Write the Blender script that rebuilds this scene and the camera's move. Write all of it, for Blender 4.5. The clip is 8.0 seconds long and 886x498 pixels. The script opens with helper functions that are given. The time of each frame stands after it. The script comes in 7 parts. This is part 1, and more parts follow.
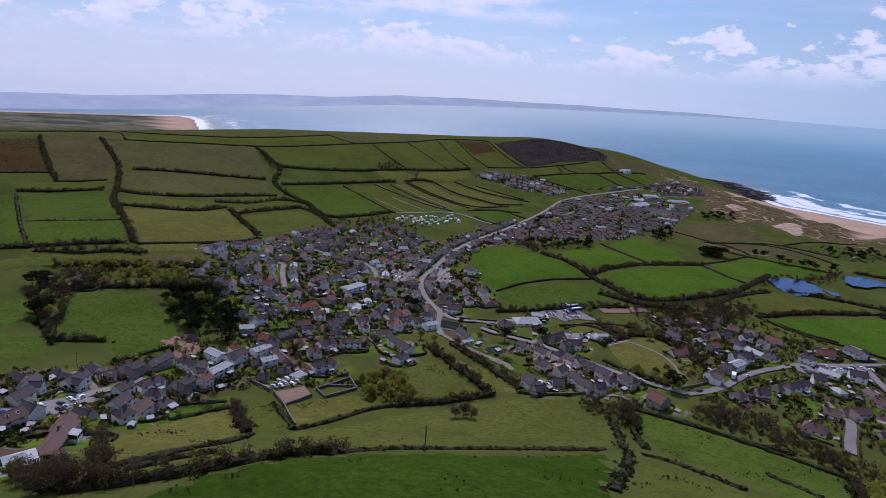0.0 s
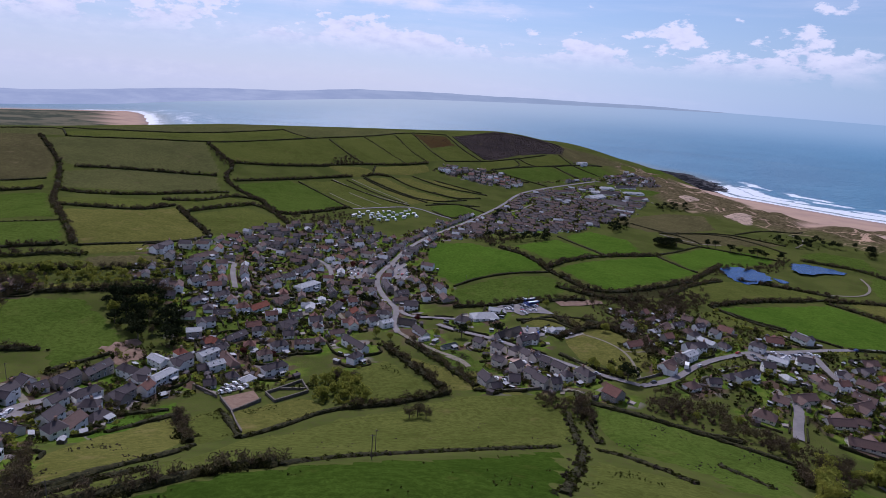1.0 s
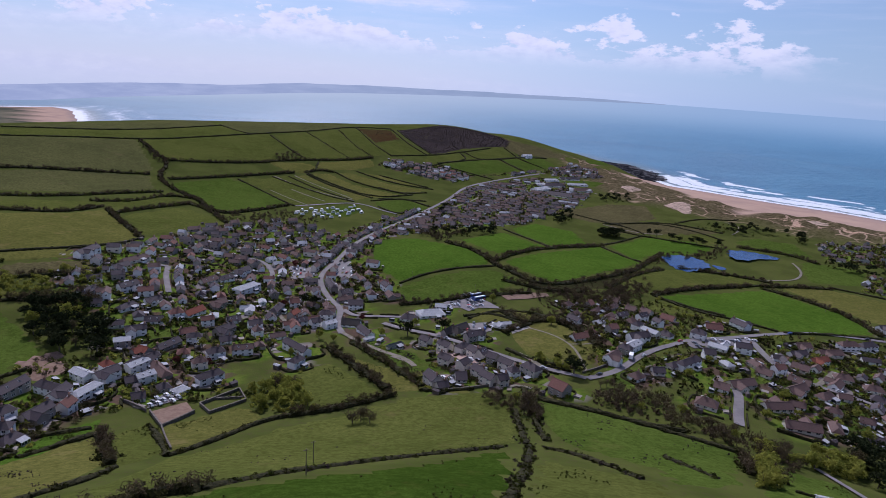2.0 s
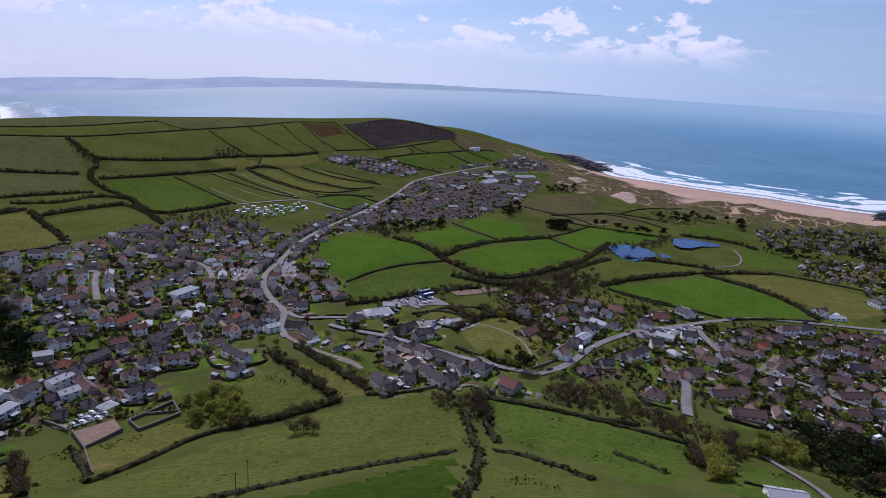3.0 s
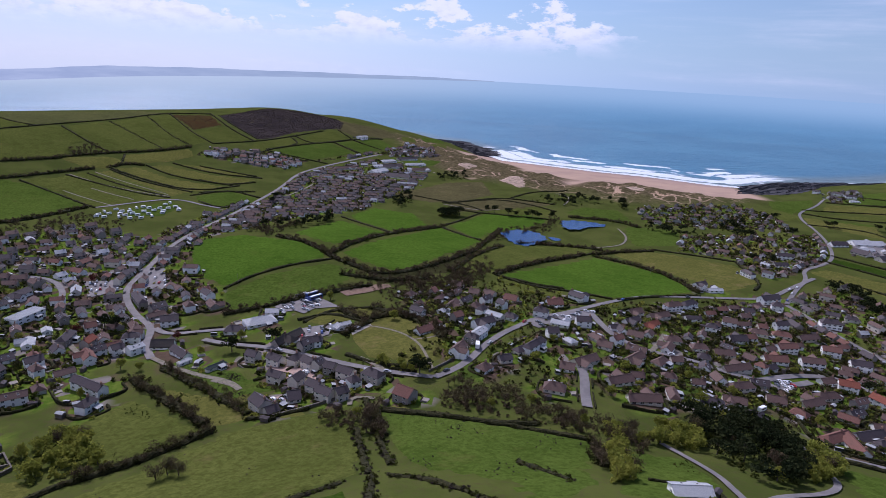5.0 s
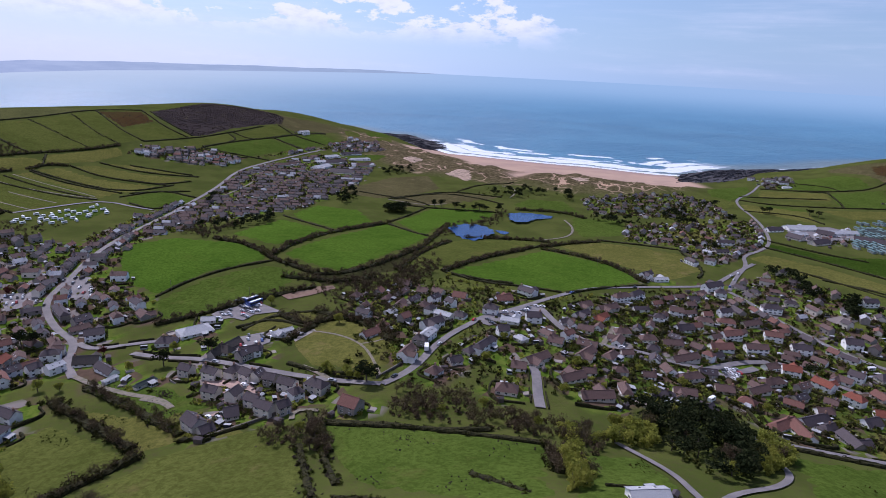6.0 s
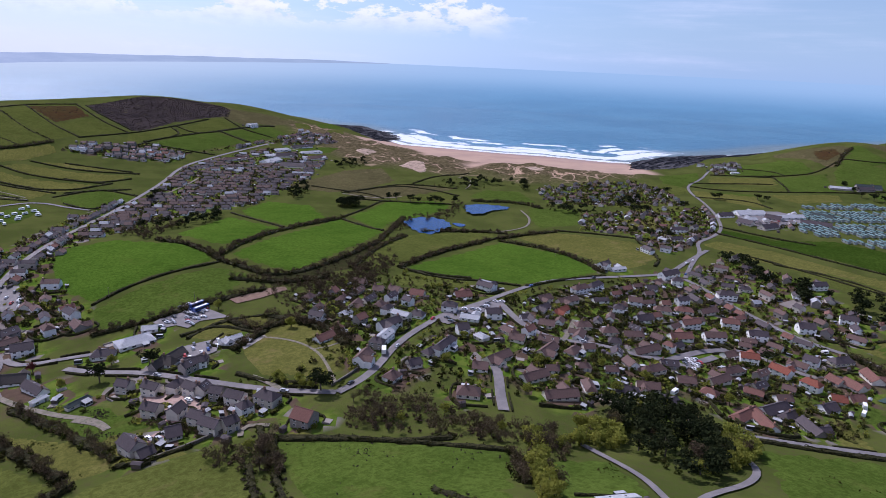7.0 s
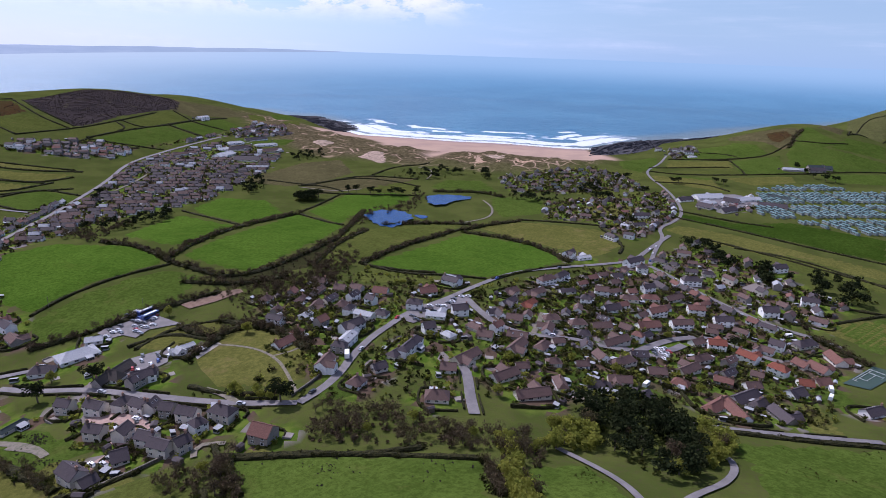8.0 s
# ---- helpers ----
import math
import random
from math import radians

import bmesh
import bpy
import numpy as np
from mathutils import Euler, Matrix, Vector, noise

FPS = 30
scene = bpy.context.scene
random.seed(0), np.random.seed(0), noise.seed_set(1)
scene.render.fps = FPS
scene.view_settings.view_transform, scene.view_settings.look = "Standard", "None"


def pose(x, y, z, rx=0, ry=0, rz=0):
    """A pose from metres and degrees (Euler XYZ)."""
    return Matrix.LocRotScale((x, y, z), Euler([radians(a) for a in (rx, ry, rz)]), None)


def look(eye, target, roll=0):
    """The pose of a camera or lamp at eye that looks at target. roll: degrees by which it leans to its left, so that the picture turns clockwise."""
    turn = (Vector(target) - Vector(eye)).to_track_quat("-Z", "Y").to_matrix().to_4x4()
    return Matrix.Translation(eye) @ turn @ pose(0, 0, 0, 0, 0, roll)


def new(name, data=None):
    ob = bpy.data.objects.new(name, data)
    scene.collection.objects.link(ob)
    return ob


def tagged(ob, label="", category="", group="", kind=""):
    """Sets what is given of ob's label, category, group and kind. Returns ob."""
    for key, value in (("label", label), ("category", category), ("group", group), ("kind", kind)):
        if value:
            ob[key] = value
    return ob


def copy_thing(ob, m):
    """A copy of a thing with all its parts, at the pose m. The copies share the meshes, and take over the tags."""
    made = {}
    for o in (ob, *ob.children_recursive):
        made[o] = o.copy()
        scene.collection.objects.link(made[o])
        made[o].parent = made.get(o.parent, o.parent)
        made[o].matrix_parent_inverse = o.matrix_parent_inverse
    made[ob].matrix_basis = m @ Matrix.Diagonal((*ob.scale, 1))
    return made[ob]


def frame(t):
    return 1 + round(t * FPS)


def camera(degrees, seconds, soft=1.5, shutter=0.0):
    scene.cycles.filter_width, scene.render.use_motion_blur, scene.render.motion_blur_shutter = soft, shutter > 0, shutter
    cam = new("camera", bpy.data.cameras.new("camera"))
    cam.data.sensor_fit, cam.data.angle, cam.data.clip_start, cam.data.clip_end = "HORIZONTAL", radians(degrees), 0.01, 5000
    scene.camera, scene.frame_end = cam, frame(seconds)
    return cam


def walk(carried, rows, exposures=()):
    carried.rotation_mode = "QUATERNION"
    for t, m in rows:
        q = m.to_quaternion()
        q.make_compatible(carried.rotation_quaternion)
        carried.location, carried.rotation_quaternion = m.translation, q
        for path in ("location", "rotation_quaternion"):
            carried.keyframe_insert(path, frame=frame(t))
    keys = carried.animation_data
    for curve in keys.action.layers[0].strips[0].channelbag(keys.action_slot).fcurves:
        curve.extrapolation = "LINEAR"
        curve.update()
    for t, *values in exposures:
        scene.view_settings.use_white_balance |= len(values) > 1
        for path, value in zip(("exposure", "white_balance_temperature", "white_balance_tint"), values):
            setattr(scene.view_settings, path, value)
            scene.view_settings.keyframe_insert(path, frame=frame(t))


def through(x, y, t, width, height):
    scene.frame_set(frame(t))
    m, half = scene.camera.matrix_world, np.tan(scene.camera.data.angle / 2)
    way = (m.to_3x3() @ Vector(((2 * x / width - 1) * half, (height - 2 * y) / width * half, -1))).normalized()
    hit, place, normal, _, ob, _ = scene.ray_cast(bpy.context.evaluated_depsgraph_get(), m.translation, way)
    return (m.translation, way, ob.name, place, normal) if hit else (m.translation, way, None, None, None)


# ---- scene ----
cam = camera(71.98, 8.0, 0.65)
# seconds, place in metres (z over the sea), turn in degrees
ROWS = [
    (0.0, -0.00, 0.00, 190.00, 75.439, -4.225, 1.096),
    (0.5, 2.58, 3.41, 189.92, 75.281, -4.206, -0.409),
    (1.0, 5.16, 7.06, 189.84, 75.153, -4.156, -2.619),
    (1.5, 7.68, 11.05, 189.78, 75.038, -4.032, -5.066),
    (3.0, 15.93, 25.31, 189.17, 74.619, -3.592, -12.297),
    (3.5, 18.96, 30.75, 188.94, 74.470, -3.420, -14.555),
    (4.0, 22.16, 36.49, 188.64, 74.332, -3.319, -17.145),
    (4.5, 25.47, 42.37, 188.30, 74.192, -3.189, -19.814),
    (6.0, 36.90, 60.04, 187.40, 73.682, -2.662, -27.565),
    (6.5, 40.76, 66.28, 187.34, 73.342, -2.527, -29.793),
    (7.0, 44.56, 72.60, 187.33, 72.959, -2.318, -31.883),
    (7.5, 48.40, 78.94, 187.30, 72.533, -2.001, -33.858),
    (8.0, 52.30, 85.19, 187.21, 72.020, -1.701, -35.769),
]
walk(cam, [(t, pose(*place)) for t, *place in ROWS], [(0.0, -0.5, 5720.0, 26.5), (3.5, -0.4, 5720.0, 26.5), (6.0, -0.22, 5720.0, 26.5), (8.0, -0.08, 5720.0, 26.5)])

# ---- light ----
SUN_AZ, SUN_EL = -5.0, 48.0
sun_way = Vector((math.sin(radians(SUN_AZ)) * math.cos(radians(SUN_EL)), math.cos(radians(SUN_AZ)) * math.cos(radians(SUN_EL)), math.sin(radians(SUN_EL))))
sun = new("sun", bpy.data.lights.new("sun", "SUN"))
sun.data.energy, sun.data.angle, sun.data.color = 5.0, radians(0.6), (1.0, 0.95, 0.87)
sun.matrix_world = look(sun_way * 900, (0, 0, 0))


class Nodes:
    """Short hand for building node trees."""

    def __init__(self, tree):
        self.tree = tree
        tree.nodes.clear()

    def add(self, kind, inputs=None):
        node = self.tree.nodes.new(kind)
        for key, value in (inputs or {}).items():
            if isinstance(value, bpy.types.NodeSocket):
                self.tree.links.new(value, node.inputs[key])
            else:
                node.inputs[key].default_value = value
        return node

    def math(self, op, a, b=0.0, c=0.0):
        node = self.add("ShaderNodeMath", {0: a, 1: b, 2: c})
        node.operation = op
        return node.outputs[0]

    def mix(self, fac, a, b):
        node = self.add("ShaderNodeMix", {0: fac})
        node.data_type = "RGBA"
        for key, value in ((6, a), (7, b)):
            if isinstance(value, bpy.types.NodeSocket):
                self.tree.links.new(value, node.inputs[key])
            else:
                node.inputs[key].default_value = (*value, 1) if len(value) == 3 else value
        return node.outputs[2]

    def noise(self, where, scale, detail=4.0, rough=0.55):
        return self.add("ShaderNodeTexNoise", {"Vector": where, "Scale": scale, "Detail": detail, "Roughness": rough}).outputs[0]

    def ramp(self, value, low, high):
        node = self.add("ShaderNodeMapRange", {0: value, 1: low, 2: high})
        node.interpolation_type = "SMOOTHSTEP"
        return node.outputs[0]


def sky():
    world = bpy.data.worlds.new("sky")
    scene.world = world
    world.use_nodes = True
    n = Nodes(world.node_tree)
    air = n.add("ShaderNodeTexSky")
    air.sky_type, air.sun_disc, air.sun_elevation, air.sun_rotation = "NISHITA", False, radians(SUN_EL), radians(SUN_AZ)
    air.altitude, air.air_density, air.dust_density, air.ozone_density = 100.0, 1.1, 0.25, 2.0
    air = air.outputs[0]
    way = n.add("ShaderNodeTexCoord").outputs["Generated"]
    split = n.add("ShaderNodeSeparateXYZ", {0: way})
    el = n.math("ARCSINE", split.outputs[2])
    az = n.math("ARCTAN2", split.outputs[0], split.outputs[1])
    place = n.add("ShaderNodeCombineXYZ", {0: n.math("MULTIPLY", az, 11.0), 1: n.math("MULTIPLY", el, 24.0), 2: 5.3}).outputs[0]
    lumps = n.noise(place, 1.0, 9.0, 0.6)
    veil = n.noise(n.add("ShaderNodeCombineXYZ", {0: n.math("MULTIPLY", az, 2.4), 1: n.math("MULTIPLY", el, 26.0), 2: 1.2}).outputs[0], 1.0, 7.0, 0.6)
    puffs = n.noise(place, 3.2, 6.0, 0.6)
    # a bank of fair-weather cumulus low over the sea, ending to the west, with torn sheets above it inland
    deep = n.math("ADD", n.math("ADD", n.math("MULTIPLY", n.math("SUBTRACT", lumps, 0.5), 2.0), n.math("MULTIPLY", n.math("SUBTRACT", puffs, 0.5), 0.7)), n.math("MULTIPLY", n.math("SUBTRACT", 0.087, el), 5.0))
    reach = n.math("SUBTRACT", 1.0, n.ramp(n.math("ADD", az, n.math("MULTIPLY", lumps, 0.3)), 0.76, 0.86))
    bank = n.math("MULTIPLY", n.math("MULTIPLY", n.ramp(deep, -0.02, 0.12), n.ramp(el, 0.03, 0.075)), reach)
    side = n.math("SUBTRACT", 1.0, n.ramp(az, -0.25, 0.6))
    torn = n.ramp(n.math("ADD", n.math("ADD", n.math("MULTIPLY", veil, 0.6), n.math("MULTIPLY", lumps, 0.4)), n.math("MULTIPLY", side, 0.12)), 0.54, 0.68)
    torn = n.math("MULTIPLY", torn, n.math("MULTIPLY", n.ramp(el, 0.09, 0.125), n.math("SUBTRACT", 1.0, n.math("MULTIPLY", n.ramp(az, 0.0, 0.35), 0.75))))
    cloud = n.math("MAXIMUM", bank, torn)
    thin = n.math("MULTIPLY", n.ramp(n.math("ADD", veil, n.math("MULTIPLY", side, 0.1)), 0.45, 0.8), 0.35)
    haze = n.math("SUBTRACT", 1.0, n.ramp(el, -0.02, 0.16))
    low = n.math("SUBTRACT", 1.0, n.ramp(el, 0.22, 0.6))
    away = n.math("SUBTRACT", 1.0, n.math("MULTIPLY", n.ramp(az, 0.0, 1.0), 0.4))
    tone = n.add("ShaderNodeVectorMath", {0: n.mix(haze, (3.0, 5.4, 9.6), n.mix(n.ramp(az, -0.1, 0.9), (6.4, 7.6, 9.3), (4.6, 8.2, 12.4))), 3: away})
    tone.operation = "SCALE"
    blue = n.mix(n.math("ADD", n.math("MULTIPLY", haze, 0.5), n.math("MULTIPLY", low, 0.3)), air, tone.outputs[0])
    white = n.mix(n.ramp(n.math("SUBTRACT", n.math("ADD", n.math("MULTIPLY", lumps, 0.4), n.math("MULTIPLY", puffs, 0.6)), n.math("MULTIPLY", deep, 0.22)), 0.32, 0.55), (6.9, 7.3, 8.9), (9.5, 9.6, 10.4))
    full = n.mix(n.math("MAXIMUM", n.math("MULTIPLY", cloud, 0.85), n.math("MULTIPLY", thin, low)), blue, white)
    back = n.add("ShaderNodeBackground", {"Color": full, "Strength": 0.115})
    n.add("ShaderNodeOutputWorld", {"Surface": back.outputs[0]})


sky()


# ---- materials ----
def material(name, paint, rough=0.85, bump=None, metallic=0.0, specular=0.4, coat=0.0, alpha=None):
    """A Principled material. paint(n, where) gives the base colour; bump(n, where) gives (height, strength, distance)."""
    mat = bpy.data.materials.new(name)
    mat.use_nodes = True
    n = Nodes(mat.node_tree)
    where = n.add("ShaderNodeNewGeometry").outputs["Position"]
    colour = paint(n, where) if callable(paint) else paint
    shader = n.add("ShaderNodeBsdfPrincipled", {"Roughness": rough, "Metallic": metallic, "Specular IOR Level": specular, "Coat Weight": coat})
    if isinstance(colour, bpy.types.NodeSocket):
        n.tree.links.new(colour, shader.inputs["Base Color"])
    else:
        shader.inputs["Base Color"].default_value = (*colour, 1)
    if bump:
        value, strength, far = bump(n, where)
        node = n.add("ShaderNodeBump", {"Height": value, "Strength": strength, "Distance": far})
        n.tree.links.new(node.outputs[0], shader.inputs["Normal"])
    n.add("ShaderNodeOutputMaterial", {"Surface": shader.outputs[0]})
    return mat


def grass(name, dark, light, dry, patchy=0.5):
    """Pasture: broad patches of two greens, tufts, and worn or dry places."""
    def paint(n, where):
        broad = n.ramp(n.noise(where, 0.018, 3.0), 0.35, 0.68)
        tuft = n.ramp(n.noise(where, 0.42, 5.0, 0.65), 0.36, 0.66)
        bare = n.math("MULTIPLY", n.ramp(n.noise(where, 0.055, 6.0, 0.7), 0.56, 0.72), patchy)
        green = n.mix(broad, [c * 1.12 for c in dark], [c * 1.12 for c in light])
        mottle = n.ramp(n.noise(where, 0.09, 5.0, 0.7), 0.38, 0.64)
        green = n.mix(n.math("MULTIPLY", mottle, 0.5), green, [c * 1.3 for c in light])
        fine = n.ramp(n.noise(where, 1.9, 4.0, 0.75), 0.42, 0.66)
        green = n.mix(n.math("MULTIPLY", fine, 0.6), green, [c * 0.6 for c in dark])
        green = n.mix(n.math("MULTIPLY", tuft, 0.62), green, [c * 0.62 for c in dark])
        return n.mix(bare, green, dry)
    return material(name, paint, 0.9, lambda n, where: (n.noise(where, 1.6, 4.0, 0.7), 0.5, 0.4), specular=0.0)


# ---- lie of the land ----
LAND = [(-3000, -2500), (3400, -2500), (3400, 880), (2600, 900), (2065, 935), (1722, 975), (1506, 950), (1393, 955), (1306, 968),
        (1207, 968), (1120, 945), (1080, 925), (1017, 975), (949, 1077), (860, 1162), (778, 1266), (722, 1330), (725, 1410),
        (745, 1500), (760, 1612), (755, 1745), (690, 1790), (680, 1940), (600, 1990), (300, 1930), (0, 1820), (-300, 1790),
        (-600, 1850), (-837, 2060), (-1055, 2536), (-1164, 2680), (-1359, 2474), (-1637, 2232), (-3000, 1600)]
DOWN = [(-2200, 300, 60), (-1150, 640, 76), (-680, 926, 82), (-532, 1053, 84), (-330, 1206, 92), (-122, 1344, 91), (68, 1448, 91),
        (206, 1507, 95), (357, 1560, 78), (525, 1640, 40), (630, 1760, 14)]
POINT = [(1085, 780, 4), (1150, 725, 16), (1205, 670, 38), (1285, 640, 64), (1365, 652, 70), (1430, 655, 42), (1520, 640, 26), (1620, 630, 36), (1720, 625, 74), (1850, 605, 108), (2300, 560, 118)]
SWELL = [48, 24, 75, 50, 23, 7, 27, 12, -3, 6, -1, -9, 12, 3, 9, 12, 15, 0, 20, 13, -6, 2, 1, 2, 19, 7, 0, 12, 7, -4, 8, 7, 5, 1, 0, -4]


def inland(x, y):
    """Metres from the shore, minus out at sea."""
    best, inside = np.full(x.shape, 1e9), np.zeros(x.shape, bool)
    for (ax, ay), (bx, by) in zip(LAND, LAND[1:] + LAND[:1]):
        ux, uy = bx - ax, by - ay
        k = np.clip(((x - ax) * ux + (y - ay) * uy) / (ux * ux + uy * uy), 0, 1)
        best = np.minimum(best, np.hypot(x - ax - k * ux, y - ay - k * uy))
        if ay != by:
            inside ^= ((ay > y) != (by > y)) & (x < (y - ay) / (by - ay) * ux + ax)
    return np.where(inside, best, -best)


def crest(x, y, line, wide, tip):
    """A long hill along a line of (x, y, height); its last stretches narrow to the tip's width."""
    total = np.zeros(x.shape)
    for i, ((ax, ay, ah), (bx, by, bh)) in enumerate(zip(line, line[1:])):
        ux, uy = bx - ax, by - ay
        k = np.clip(((x - ax) * ux + (y - ay) * uy) / (ux * ux + uy * uy), 0, 1)
        at = np.clip((i + k - (len(line) - 4)) / 3, 0, 1)
        away = np.hypot(x - ax - k * ux, y - ay - k * uy) / (wide + at * (tip - wide))
        total = np.maximum(total, (ah + k * (bh - ah) - 10) * np.exp(-away ** 2))
    return total


def step(v, a, b):
    k = np.clip((v - a) / (b - a), 0, 1)
    return k * k * (3 - 2 * k)


def height(x, y):
    """The land's height over the sea."""
    x, y = np.asarray(x, float), np.asarray(y, float)
    d = inland(x, y)
    front = 182 - 85 * step(y, 1090, 1250)
    bay = step(x, 430, 560) * (1 - step(x, 1060, 1110)) * step(y, 700, 800) * (1 - step(y, 1400, 1450))
    cliff = 3.5 * (1 - np.exp(-np.abs(d) / 60)) + 6.5 * step(d, 70, 190)
    sand = 4 * np.clip(d / front, 0, 1) + 6 * step(d, front, front + 80)
    h = np.where(d > 0, cliff + bay * (sand - cliff), np.maximum(-8, 0.06 * d))
    hills = crest(x, y, DOWN, 300, 95) + crest(x, y, POINT, 165, 165)
    n = 0
    for j in range(6):
        for i in range(6):
            cx, cy = -330 + 150 * i, 90 + 125 * j
            hills = hills + SWELL[n] * np.exp(-((x - cx) ** 2 + (y - cy) ** 2) / 130 ** 2)
            n += 1
    h = h + hills * step(d, 0, 90)
    dune = bay * step(d, front - 12, front + 45) * (1 - step(d, 330, 400)) * (1 - step(y, 1330, 1400))
    gap = np.exp(-((x - 700 - (y - 990) * 1.3) / 40) ** 2)
    return h + dune * (1 - gap) * (6.0 + 3.2 * np.sin(x / 17 + y / 23) * np.sin(y / 19 - x / 31) + 1.8 * np.sin(x / 9.3) * np.sin(y / 8.1))


# ---- the plan: quarters of the villages (house spacing, corners in metres) ----
VILLAGE = {}
VILLAGE["inland"] = (17, [(-203, 514), (-175, 580), (-143, 664), (-67, 734), (10, 655), (-2, 595), (37, 530), (43, 482), (7, 480), (-28, 395), (-71, 339), (-120, 361), (-145, 413), (-183, 436)])
VILLAGE["hillside"] = (17, [(-198, 256), (-146, 307), (-117, 313), (-106, 283), (-118, 232), (-129, 220), (-136, 203), (-135, 171)])
VILLAGE["seaside"] = (15, [(50, 766), (113, 837), (194, 1032), (263, 1094), (365, 1163), (443, 1085), (359, 950), (242, 813), (157, 774), (100, 724), (50, 676)])
VILLAGE["ribbon"] = (14, [(45, 1113), (83, 1154), (179, 1159), (226, 1127), (188, 1073), (138, 1076)])
VILLAGE["top"] = (14, [(230, 1126), (392, 1222), (480, 1320), (512, 1292), (372, 1189)])
VILLAGE["chalet"] = (18, [(654, 769), (839, 745), (838, 678), (771, 596), (659, 638), (601, 684)])
VILLAGE["bay"] = (25, [(592, 610), (682, 599), (789, 571), (681, 476), (555, 447), (580, 520), (542, 560)])
VILLAGE["estate"] = (19, [(282, 354), (445, 403), (495, 382), (479, 246), (387, 210), (372, 225), (325, 241), (261, 263), (250, 301)])
VILLAGE["west"] = (18, [(178, 468), (220, 450), (251, 434), (200, 361), (166, 328), (159, 366), (164, 413)])
VILLAGE["shore"] = (16, [(1099, 788), (1117, 747), (1058, 691), (1017, 719)])
VILLAGE["headland"] = (14, [(401, 1239), (528, 1299), (511, 1212), (401, 1192)])
VILLAGE["street"] = (40, [(-34, 560), (-18, 640), (6, 705), (48, 790), (92, 872), (124, 852), (88, 765), (56, 690), (40, 655), (24, 590), (42, 540), (22, 515), (-5, 560)])
VILLAGE["east"] = (24, [(500, 385), (556, 408), (600, 405), (602, 335), (572, 290), (562, 252), (498, 250), (503, 300)])
VILLAGE["camp"] = (16, [(800, 534), (871, 495), (808, 453), (758, 462)])
GREEN = []
GREEN.append([(210, 481), (269, 478), (334, 413), (455, 411), (513, 366), (491, 240), (363, 178), (292, 211), (253, 256), (149, 309), (125, 344), (86, 370), (54, 403), (59, 313), (88, 311), (114, 310)])
GREEN.append([(-201, 257), (-171, 297), (-155, 343), (-119, 370), (-71, 337), (-39, 307), (-79, 292), (-105, 281), (-112, 234), (-137, 172)])


# ---- land and sea ----
def raw_mesh(name, verts, faces, mat=None, smooth=False):
    mesh = bpy.data.meshes.new(name)
    mesh.from_pydata(verts, [], faces)
    if mat:
        mesh.materials.append(mat)
    if smooth:
        mesh.shade_smooth()
    return mesh


def in_poly(x, y, poly):
    inside = np.zeros(np.shape(x), bool)
    for (ax, ay), (bx, by) in zip(poly, poly[1:] + poly[:1]):
        if ay != by:
            inside ^= ((ay > y) != (by > y)) & (x < (y - ay) / (by - ay) * (bx - ax) + ax)
    return inside


